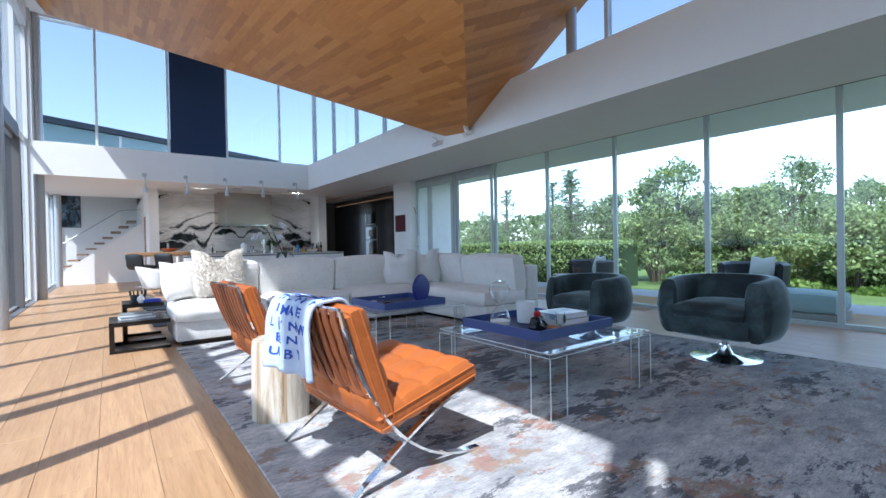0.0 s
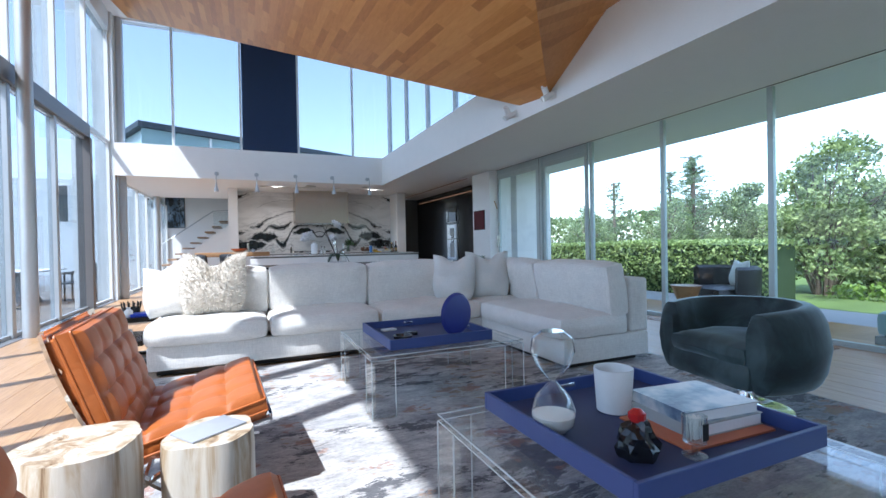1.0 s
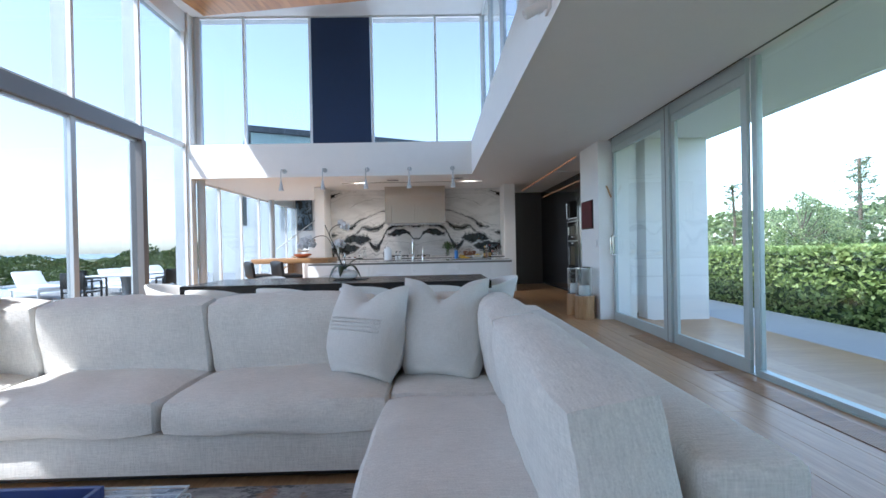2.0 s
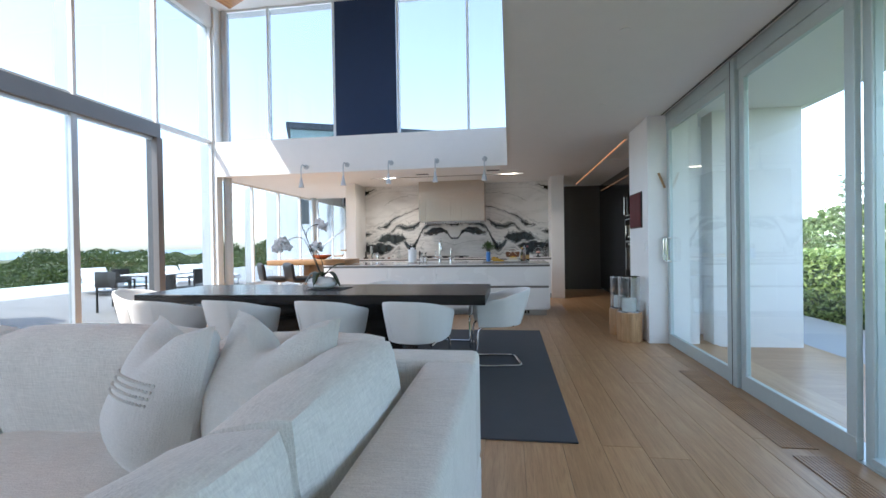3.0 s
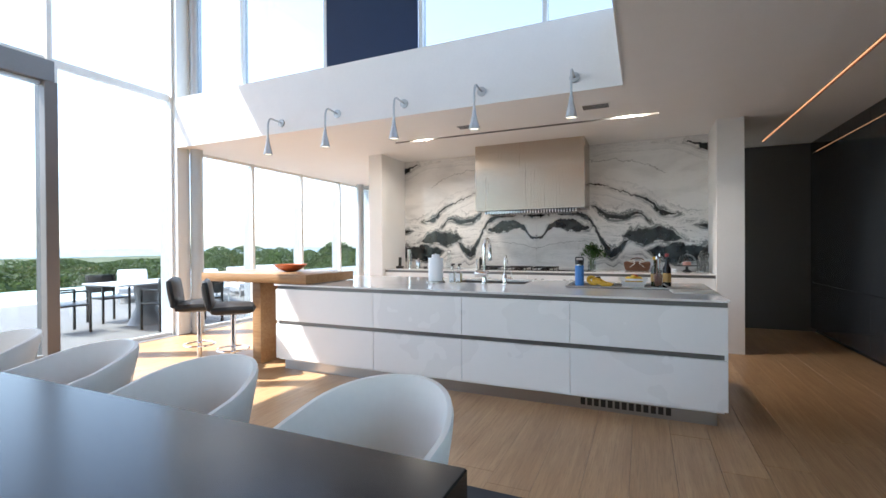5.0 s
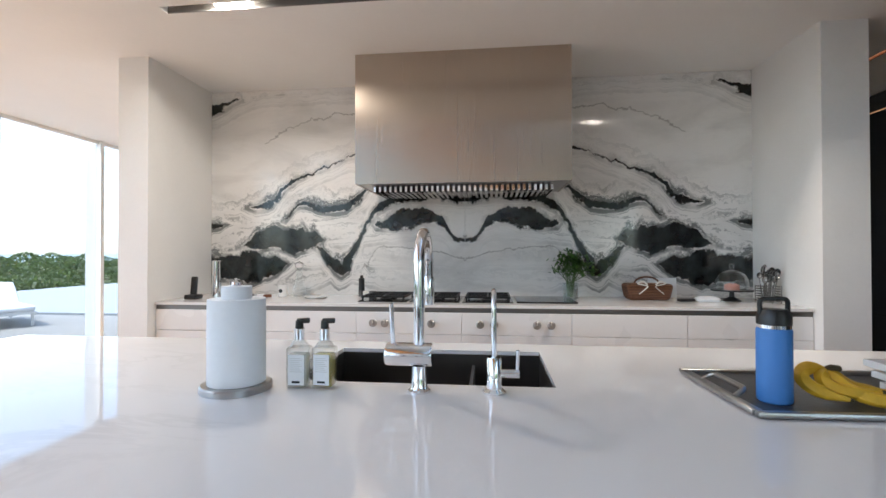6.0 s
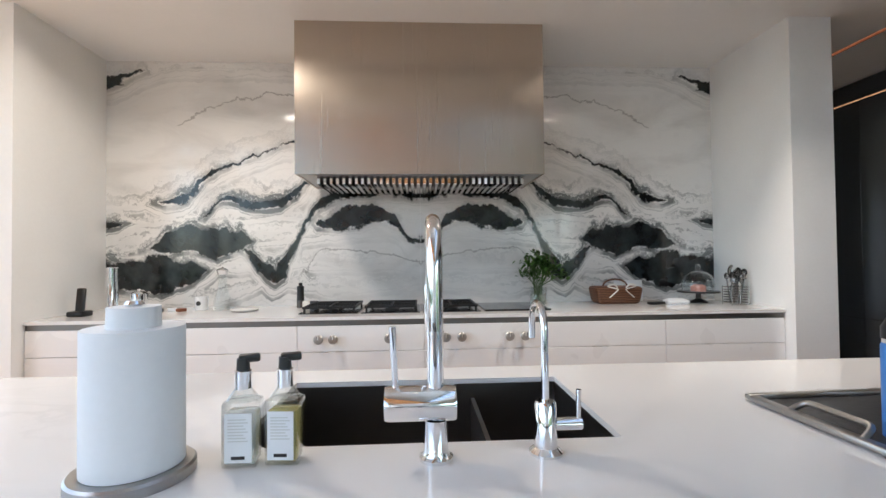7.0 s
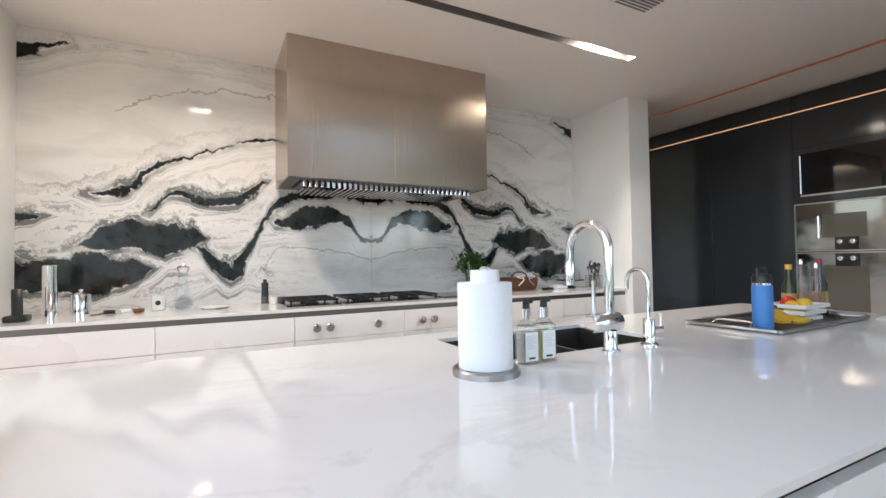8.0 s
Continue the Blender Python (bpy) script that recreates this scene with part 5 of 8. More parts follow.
solid("wall_ornament", tube([(5.50, 6.958, 2.06), (5.53, 6.95, 1.98), (5.57, 6.956, 1.88)], 0.014, 8, flat=0.5), LOG_OAK, "short slanted driftwood piece on the pier", "ornament")
solid("light_switch", boxed(5.366, 5.3775, 7.06, 7.12, 1.12, 1.24, bevel=0.002), WHITE, "small white light switch plate on the pier", "switch", soft=False)


def candle_stand(at, r, log_h, glass_h, rot):
    s = thing("hurricane_lantern", "oak log candle stand with a tall glass hurricane", "candle holder", "log candle holders", at)
    bm = bmesh.new()
    rows = []
    for z in (0, 0.01, log_h - 0.01, log_h):
        k = 0.985 if z in (0, log_h) else 1
        rows.append([bm.verts.new((k * r * (1 + 0.05 * noise.noise(Vector((math.cos(i * math.tau / 36) * 2, math.sin(i * math.tau / 36) * 2, rot)))) * math.cos(i * math.tau / 36),
                                   k * r * (1 + 0.05 * noise.noise(Vector((math.cos(i * math.tau / 36) * 2, math.sin(i * math.tau / 36) * 2, rot)))) * math.sin(i * math.tau / 36), z)) for i in range(36)])
    for a, b in zip(rows, rows[1:]):
        for i in range(36):
            bm.faces.new((a[i], a[(i + 1) % 36], b[(i + 1) % 36], b[i]))
    bm.faces.new(rows[-1])
    bm.faces.new(rows[0][::-1])
    part("log", bm, LOG_OAK, s, "split oak log")
    part("collar", lathe([(r * 0.92, log_h), (r * 0.92, log_h + 0.012), (r * 0.8, log_h + 0.012), (r * 0.8, log_h)], 36), CHROME, s)
    part("hurricane", lathe([(r * 0.86, log_h + 0.012), (r * 0.86, log_h + glass_h), (r * 0.83, log_h + glass_h), (r * 0.83, log_h + 0.012)], 36), GLASS, s, "clear glass cylinder")
    part("rim", lathe([(r * 0.88, log_h + glass_h - 0.012), (r * 0.88, log_h + glass_h + 0.004), (r * 0.82, log_h + glass_h + 0.004), (r * 0.82, log_h + glass_h - 0.012)], 36), CHROME, s)
    part("candle", lathe([(r * 0.55, log_h + 0.012), (r * 0.56, log_h + 0.15), (r * 0.5, log_h + 0.165), (0, log_h + 0.158)], 32), WAX, s, "white wax candle")
    return s


candle_stand(pose(5.19, 7.13, 0), 0.152, 0.36, 0.44, 0.0)
candle_stand(pose(5.175, 7.56, 0), 0.138, 0.35, 0.42, 3.0)


# ---- dining ----
solid("area_rug", boxed(-0.62, 4.115, 4.04, 7.655, 0.0, 0.012, bevel=0.004, seg=1), DARK_RUG, "plain charcoal rug under the dining table", "rug", soft=False)
tb = thing("dining_table", "long ebonised oak dining table with a thick top", "dining table", at=pose(1.72, 5.805, 0.012))
part("tabletop", boxed(-1.77, 1.77, -0.57, 0.57, 0.675, 0.768, bevel=0.004, seg=1), BLACK_OAK, tb, soft=False)
bm = boxed(-0.80, 0.80, -0.27, 0.27, 0.0, 0.675)
for v in bm.verts:
    v.co.x *= 1.12 if v.co.z < 0.1 else 0.92
part("pedestal", bm, BLACK_OAK, tb, at=pose(0.10, 0, 0), soft=False)
solid("table_runner", boxed(-0.20, 0.20, -0.185, 0.185, 0, 0.003), plain("graphite_mat", (0.022, 0.022, 0.024), 0.8), "dark square mat on the dining table", "mat", at=pose(1.79, 5.815, 0.7805), soft=False)


def orchid(at):
    o = thing("orchid", "white orchid in a white bowl with long dark stems", "potted plant", at=at)
    part("pot", lathe([(0.10, 0), (0.155, 0.03), (0.165, 0.065), (0.145, 0.10), (0.115, 0.115), (0.11, 0.105), (0, 0.10)], 40), CERAMIC, o, "white ceramic bowl")
    bm = bmesh.new()
    rng = random.Random(3)
    for i in range(30):
        a, r = rng.uniform(0, 6.28), rng.uniform(0, 0.10)
        bmesh.ops.create_icosphere(bm, subdivisions=1, radius=rng.uniform(0.012, 0.02), matrix=pose(r * math.cos(a), r * math.sin(a), 0.11))
    part("pebbles", bm, PAPER, o, "white pebbles")
    dark_leaf = plain("orchid_leaf", (0.018, 0.035, 0.012), 0.3, grain=0.2)
    for a, ln, droop in ((20, 0.24, -0.06), (-8, 0.22, 0.20), (212, 0.21, 0.20), (265, 0.20, 0.16)):
        bm = bmesh.new()
        rows = []
        for k in range(11):
            f = k / 10
            w = 0.046 * math.sin(min(1.0, f * 0.92 + 0.08) * math.pi) ** 0.6
            z = 0.12 + 0.10 * math.sin(f * 2.4) - droop * f * f
            rows.append([bm.verts.new((ln * f, -w, z + 0.012)), bm.verts.new((ln * f, 0, z)), bm.verts.new((ln * f, w, z + 0.012))])
        for p, q in zip(rows, rows[1:]):
            bm.faces.new((p[0], p[1], q[1], q[0]))
            bm.faces.new((p[1], p[2], q[2], q[1]))
        lf = part("leaf", bm, dark_leaf, o, at=pose(0, 0, 0, 0, 0, a))
        md = lf.modifiers.new("thick", "SOLIDIFY")
        md.thickness = 0.003
    stem_mat = plain("orchid_stem", (0.035, 0.028, 0.018), 0.5)
    petal = plain("orchid_petal", (0.72, 0.72, 0.74), 0.6)
    stems = [[(0, 0, 0.1), (-0.12, 0.0, 0.42), (-0.20, 0.0, 0.60), (-0.10, 0.0, 0.70), (0.05, 0.0, 0.69)],
             [(0, 0, 0.1), (-0.14, 0.0, 0.42), (-0.22, 0.0, 0.57), (-0.38, 0.0, 0.55), (-0.50, 0.0, 0.42)],
             [(0.01, 0, 0.1), (-0.12, 0.01, 0.40), (-0.24, 0.01, 0.70)],
             [(0.02, 0.01, 0.1), (0.0, 0.0, 0.32), (-0.13, 0.0, 0.49), (0.0, 0.0, 0.42)]]
    for st in stems:
        part("stem", tube(rounded(st, 0.1, 4), 0.005, 8), stem_mat, o, "dark arching stem")
    spots = [(-0.03, 0.0, 0.71), (0.0, -0.02, 0.69), (0.04, 0.0, 0.67), (-0.52, 0.0, 0.50), (-0.44, -0.02, 0.52), (-0.40, 0.0, 0.46), (-0.55, 0.0, 0.44), (-0.48, -0.02, 0.45), (-0.08, -0.02, 0.47), (-0.03, 0.0, 0.45), (-0.12, 0.0, 0.44)]
    rng = random.Random(2)
    for s in spots:
        bm = bmesh.new()
        for k in range(5):
            a = k * math.tau / 5 + rng.uniform(-0.2, 0.2)
            ring = []
            for j in range(9):
                f = j / 8 * math.tau
                lx, ly = 0.029 + 0.029 * math.cos(f), 0.024 * math.sin(f)
                ring.append(bm.verts.new((lx * math.cos(a) - ly * math.sin(a), 0.006 * math.cos(f) + 0.004 * k, lx * math.sin(a) + ly * math.cos(a))))
            bm.faces.new(ring[:-1])
        fl = part("flower", bm, petal, o, "white orchid bloom", at=pose(*s, rng.uniform(-30, 10), 0, rng.uniform(-40, 40)))
        md = fl.modifiers.new("thick", "SOLIDIFY")
        md.thickness = 0.002
    return o


orchid(pose(1.69, 5.86, 0.784))


def dining_chair(at, label="white leather tub dining chair on a chrome cantilever frame"):
    """Faces +y."""
    c = thing("dining_chair", label, "dining chair", "dining chairs", at)
    bm = bmesh.new()
    rows = []
    n = 36
    for i in range(n + 1):
        f = i / n
        a = radians(-200 + f * 220)
        e = abs(f - 0.5) * 2
        top = 0.768 - 0.135 * e ** 2.2
        low = 0.40
        lean = 0.06 * (1 - e ** 2)
        prof = []
        m = 14
        for k in range(m):
            b = k / m * math.tau
            cz = math.sin(b)
            z = (low + top) / 2 + (top - low) / 2 * math.copysign(abs(cz) ** 0.4, cz)
            h = (z - low) / (top - low)
            rx, ry = 0.235 + 0.045 * h, 0.23 + 0.05 * h
            y0 = -0.02
            off = 0.019 * math.copysign(abs(math.cos(b)) ** 0.5, math.cos(b))
            p = Vector((math.cos(a) * (rx + off), y0 + math.sin(a) * (ry + lean * h + off), z))
            if f < 0.12 or f > 0.88:
                p.y += (0.12 - min(f, 1 - f)) * 1.1
            prof.append(bm.verts.new(p))
        rows.append(prof)
    for p, q in zip(rows, rows[1:]):
        for k in range(m):
            bm.faces.new((p[k], p[(k + 1) % m], q[(k + 1) % m], q[k]))
    bm.faces.new(rows[0][::-1])
    bm.faces.new(rows[-1])
    part("shell", bm, CHAIR_WHITE, c)
    bm = lathe([(0.0, 0.0), (0.17, 0.0), (0.205, 0.012), (0.215, 0.03), (0.215, 0.055), (0.20, 0.072), (0.0, 0.078)], 40)
    for v in bm.verts:
        if v.co.y > 0:
            v.co.y *= 0.95
            v.co.x *= 1.0 + 0.10 * min(1.0, v.co.y / 0.2)
    part("seat", bm, CHAIR_WHITE, c, at=pose(0, -0.012, 0.402))
    for sx in (-1, 1):
        part("seam", tube([(sx * 0.125, -0.242, 0.41), (sx * 0.137, -0.288, 0.58), (sx * 0.145, -0.322, 0.745)], 0.003, 6), CHAIR_WHITE, c)
    path = rounded([(0.20, -0.16, 0.41), (0.225, 0.20, 0.40), (0.235, 0.225, 0.02), (0.225, -0.24, 0.012), (-0.225, -0.24, 0.012), (-0.235, 0.225, 0.02), (-0.225, 0.20, 0.40), (-0.20, -0.16, 0.41)], 0.07, 5)
    part("frame", tube(path, 0.011, 10), CHROME, c, "chrome cantilever frame")
    return c


dc = dining_chair(pose(2.90, 5.10, 0.012, 0, 0, -10))
for x, y, rz in ((2.08, 5.14, -9), (1.18, 5.16, -12), (0.44, 5.12, -8), (3.02, 6.62, 178), (2.15, 6.60, 184), (1.28, 6.62, 176), (0.40, 6.60, 181)):
    copy_thing(dc, pose(x, y, 0.012, 0, 0, rz))
e1 = copy_thing(dc, pose(3.55, 5.90, 0.012, 0, 0, 100))
tagged(e1, "white leather tub dining chair at the table's end")
e2 = copy_thing(dc, pose(-0.38, 5.78, 0.012, 0, 0, -92))
tagged(e2, "white leather tub dining chair at the table's sunny end")

# ---- kitchen island ----
IX0, IX1, IY0, IY1, IZ = 0.33, 4.384, 9.025, 10.49, 0.893
isl = thing("kitchen_island", "white lacquer kitchen island with steel finger channels", "kitchen island")
bm = bmesh.new()
box(bm, IX0 + 0.02, IX1 - 0.02, IY0 + 0.04, IY1 - 0.02, 0.10, 0.60)
box(bm, IX0 + 0.02, 1.94, IY0 + 0.04, IY1 - 0.02, 0.60, IZ - 0.022)
box(bm, 2.815, IX1 - 0.02, IY0 + 0.04, IY1 - 0.02, 0.60, IZ - 0.022)
box(bm, 1.94, 2.815, IY0 + 0.04, 9.84, 0.60, IZ - 0.022)
part("body", bm, LACQUER, isl, soft=False)
part("plinth", boxed(IX0 + 0.06, IX1 - 0.06, IY0 + 0.07, IY1 - 0.06, 0.0, 0.12), STEEL_EDGE, isl, "recessed steel plinth", soft=False)
part("end_panel", boxed(IX1 - 0.02, IX1, IY0 + 0.018, IY1 - 0.02, 0.122, IZ - 0.052), LACQUER, isl, soft=False)
part("end_panel", boxed(IX0, IX0 + 0.02, IY0 + 0.018, IY1 - 0.02, 0.122, IZ - 0.052), LACQUER, isl, soft=False)
part("channel", boxed(IX0, IX1, IY0 + 0.030, IY0 + 0.04, IZ - 0.060, IZ - 0.016), CHANNEL, isl, "dark steel finger channel", soft=False)
part("channel", boxed(IX0 + 0.02, IX1 - 0.02, IY0 + 0.03, IY0 + 0.04, 0.475, 0.515), CHANNEL, isl, "dark steel finger channel", soft=False)
seams = [IX0, 1.53, 2.425, 3.33, IX1]
for a, b in zip(seams, seams[1:]):
    for z0, z1 in ((0.122, 0.475), (0.515, IZ - 0.052)):
        part("drawer_front", boxed(a + 0.002, b - 0.002, IY0, IY0 + 0.026, z0, z1, bevel=0.0015, seg=1), LACQUER, isl, soft=False)
for i in range(13):
    part("vent_slat", boxed(3.40 + i * 0.05, 3.435 + i * 0.05, IY0 + 0.066, IY0 + 0.07, 0.03, 0.085), BLACK, isl, soft=False)
# stone top with the sink cut through
SX0, SX1, SY0, SY1 = 1.966, 2.765, 9.867, 10.345
top = thing("island_worktop", "polished white quartz worktop with faint grey veins", "worktop")
bm = bmesh.new()
for a, b, c, d in ((IX0 - 0.01, SX0, IY0 - 0.01, IY1), (SX1, IX1 + 0.01, IY0 - 0.01, IY1), (SX0, SX1, IY0 - 0.01, SY0), (SX0, SX1, SY1, IY1)):
    box(bm, a, b, c, d, IZ - 0.015, IZ)
bmesh.ops.remove_doubles(bm, verts=bm.verts, dist=0.0005)
part("slab", bm, QUARTZ, top, soft=False)
sink = thing("kitchen_sink", "undermounted dark steel sink", "sink")
SINK_STEEL = brushed("dark_sink_steel", (0.22, 0.21, 0.20), 0.3)
part("basin_floor", boxed(SX0 - 0.012, SX1 + 0.012, SY0 - 0.012, SY1 + 0.012, IZ - 0.26, IZ - 0.25), SINK_STEEL, sink, soft=False)
for a, b, c, d in ((SX0 - 0.012, SX0, SY0, SY1), (SX1, SX1 + 0.012, SY0, SY1), (SX0 - 0.012, SX1 + 0.012, SY0 - 0.012, SY0), (SX0 - 0.012, SX1 + 0.012, SY1, SY1 + 0.012)):
    part("basin_wall", boxed(a, b, c, d, IZ - 0.25, IZ - 0.016), SINK_STEEL, sink, soft=False)
part("divider", boxed(2.50, 2.512, SY0, SY1, IZ - 0.25, IZ - 0.06), brushed("sink_divider_steel", (0.25, 0.24, 0.23), 0.3), sink, soft=False)
part("drain", lathe([(0.045, 0), (0.045, 0.004), (0.02, 0.002), (0, 0.002)], 24), CHROME, sink, at=pose(2.24, 10.11, IZ - 0.25))


def mixer(at):
    t = thing("kitchen_tap", "tall polished chrome gooseneck kitchen tap", "tap", at=at)
    part("base", lathe([(0.032, 0), (0.032, 0.006), (0.026, 0.010), (0.023, 0.018), (0.023, 0.075)], 32), CHROME, t)
    bm = lathe([(0, -0.075), (0.031, -0.073), (0.033, -0.065), (0.033, 0.055), (0.031, 0.06), (0, 0.061)], 32)
    bmesh.ops.transform(bm, matrix=pose(-0.022, 0, 0.105, 0, 90, 0), verts=bm.verts)
    part("mixer_body", bm, CHROME, t)
    part("lever", tube([(-0.075, 0.0, 0.13), (-0.080, -0.004, 0.25)], 0.0065, 14), CHROME, t)
    r = 0.016
    pts = [(0.0, 0.0, 0.13), (0.0, 0.0, 0.36)] + [(0.0, 0.095 - 0.095 * math.cos(a), 0.36 + 0.095 * math.sin(a)) for a in [radians(k) for k in range(10, 181, 10)]] + [(0.0, 0.192, 0.31)]
    part("spout", tube(pts, r, 20), CHROME, t)
    part("spray_head", lathe([(0.0175, 0), (0.019, 0.02), (0.019, 0.085), (0.016, 0.095)], 24), CHROME, t, at=pose(0, 0.192, 0.225))
    part("collar", lathe([(0.0175, 0), (0.0175, 0.004)], 24), CHROME, t, at=pose(0, 0, 0.235))
    return t


mixer(pose(2.373, 9.793, IZ))
ft = thing("filter_tap", "slim polished chrome filtered-water tap", "tap", at=pose(2.585, 9.802, IZ))
part("base", lathe([(0.032, 0), (0.032, 0.005), (0.022, 0.014), (0.021, 0.095), (0.018, 0.1), (0, 0.1)], 32), CHROME, ft)
part("handle", tube([(0.0, 0, 0.055), (0.07, 0, 0.055)], 0.012, 16), CHROME, ft)
part("lever", tube([(0.064, 0, 0.055), (0.066, 0, 0.12)], 0.005, 12), CHROME, ft)
pts = [(0, 0, 0.1), (0, 0, 0.235)] + [(0.0, 0.048 - 0.048 * math.cos(a), 0.235 + 0.048 * math.sin(a)) for a in [radians(k) for k in range(15, 181, 15)]] + [(0.0, 0.097, 0.205)]
part("spout", tube(pts, 0.0075, 14), CHROME, ft)


def soap(at, liquid, label):
    s = thing("soap_dispenser", label, "soap dispenser", "soap dispensers", at)
    part("bottle", boxed(-0.032, 0.032, -0.024, 0.024, 0, 0.12, bevel=0.006), GLASS, s, "clear square bottle")
    part("liquid", boxed(-0.027, 0.027, -0.019, 0.019, 0.006, 0.10, bevel=0.004), liquid, s)
    part("shoulder", lathe([(0.030, 0.119), (0.016, 0.138), (0.013, 0.142)], 20), GLASS, s)
    part("collar", lathe([(0.015, 0.14), (0.015, 0.172), (0.012, 0.174)], 24), CHROME, s)
    part("pump", lathe([(0.012, 0.173), (0.011, 0.195), (0, 0.197)], 20), BLACK, s, "black pump head")
    part("nozzle", boxed(-0.008, 0.03, -0.009, 0.009, 0.187, 0.202, bevel=0.004), BLACK, s, at=pose(0, 0, 0, 0, 0, 20))
    lb = part("paper_label", boxed(-0.024, 0.024, -0.0256, -0.0245, 0.012, 0.100), PAPER, s, "white paper label")
    ink = plain("grey_ink", (0.62, 0.62, 0.6), 0.7)
    for k in range(8):
        part("print_line", boxed(-0.018, 0.018 - 0.004 * (k % 3), -0.0262, -0.0257, 0.05 + k * 0.0055, 0.0518 + k * 0.0055), ink, lb, soft=False)
    part("print_mark", boxed(-0.012, 0.012, -0.0262, -0.0257, 0.018, 0.024), BLACK, lb, soft=False)
    return s


soap(pose(2.015, 9.80, IZ), plain("clear_lotion", (0.62, 0.62, 0.57), 0.2, Alpha=0.5), "square clear lotion bottle with black pump and white label")
soap(pose(2.09, 9.806, IZ, 0, 0, -4), plain("amber_soap", (0.55, 0.47, 0.16), 0.2, Alpha=0.6), "square bottle of amber soap with black pump and white label")
pt = thing("paper_towel_holder", "roll of white paper towel on a round steel stand", "paper towel", at=pose(1.84, 9.765, IZ))
part("base_plate", lathe([(0.0, 0), (0.098, 0), (0.098, 0.016), (0.094, 0.020), (0, 0.020)], 48), STEEL_EDGE, pt, "brushed steel base")
bm = bmesh.new()
prof = []
for i in range(64):
    a = i * math.tau / 64
    prof.append((0.079 + 0.0015 * math.sin(a), a))
lo = [bm.verts.new((r * math.cos(a), r * math.sin(a), 0.021)) for r, a in prof]
mid_ = [bm.verts.new((r * math.cos(a), r * math.sin(a), 0.258)) for r, a in prof]
hi = [bm.verts.new((r * 0.99 * math.cos(a), r * 0.99 * math.sin(a), 0.262)) for r, a in prof]
inn = [bm.verts.new((0.042 * math.cos(a), 0.042 * math.sin(a), 0.262)) for r, a in prof]
up = [bm.verts.new((0.041 * math.cos(a), 0.041 * math.sin(a), 0.298)) for r, a in prof]
cap = [bm.verts.new((0.018 * math.cos(a), 0.018 * math.sin(a), 0.298)) for r, a in prof]
for A_, B_ in ((lo, mid_), (mid_, hi), (hi, inn), (inn, up), (up, cap)):
    for i in range(64):
        bm.faces.new((A_[i], A_[(i + 1) % 64], B_[(i + 1) % 64], B_[i]))
bm.faces.new(lo[::-1])
bm.faces.new(cap)
part("roll", bm, PAPER, pt, "white paper roll")
part("spindle", lathe([(0.012, 0.298), (0.016, 0.302), (0.012, 0.308), (0, 0.309)], 20), CHROME, pt)

# drinks tray on the island
tr = thing("serving_tray", "flat grey metal tray with end handles on the island", "tray", at=pose(3.63, 9.88, IZ, 0, 0, 2) @ Matrix.Diagonal((1.15, 0.84, 1, 1)))
bm = boxed(-0.36, 0.36, -0.23, 0.23, 0, 0.006)
part("bottom", bm, plain("hammered_pewter", (0.07, 0.07, 0.075), 0.4, 0.6, bump=0.3, scale=60), tr, soft=False)
for a in (-1, 1):
    part("rim", boxed(-0.38, 0.38, a * 0.238 - 0.012, a * 0.238 + 0.012, 0.004, 0.018, bevel=0.004), STEEL_EDGE, tr)
    part("rim", boxed(a * 0.372 - 0.012, a * 0.372 + 0.012, -0.226, 0.226, 0.004, 0.018, bevel=0.004), STEEL_EDGE, tr)
    part("handle", tube(rounded([(a * 0.37, -0.10, 0.015), (a * 0.34, -0.09, 0.035), (a * 0.34, 0.09, 0.035), (a * 0.37, 0.10, 0.015)], 0.02), 0.007), STEEL_EDGE, tr)
bt = thing("water_bottle", "matt blue steel water bottle with black lid and loop", "bottle", at=pose(3.31, 9.785, IZ + 0.0065))
part("body", lathe([(0.036, 0), (0.040, 0.004), (0.040, 0.185), (0.037, 0.192)], 40), plain("matte_blue_powder", (0.055, 0.20, 0.52), 0.45, bump=0.05), bt)
part("band", lathe([(0.0375, 0.19), (0.0375, 0.200)], 40), CHROME, bt)
part("lid", lathe([(0.039, 0.200), (0.039, 0.222), (0.030, 0.240), (0.0, 0.242)], 40), BLACK, bt, "black screw lid")
part("loop", tube(rounded([(-0.034, 0, 0.215), (-0.034, 0, 0.266), (0.034, 0, 0.266), (0.034, 0, 0.215)], 0.012), 0.006), BLACK, bt)


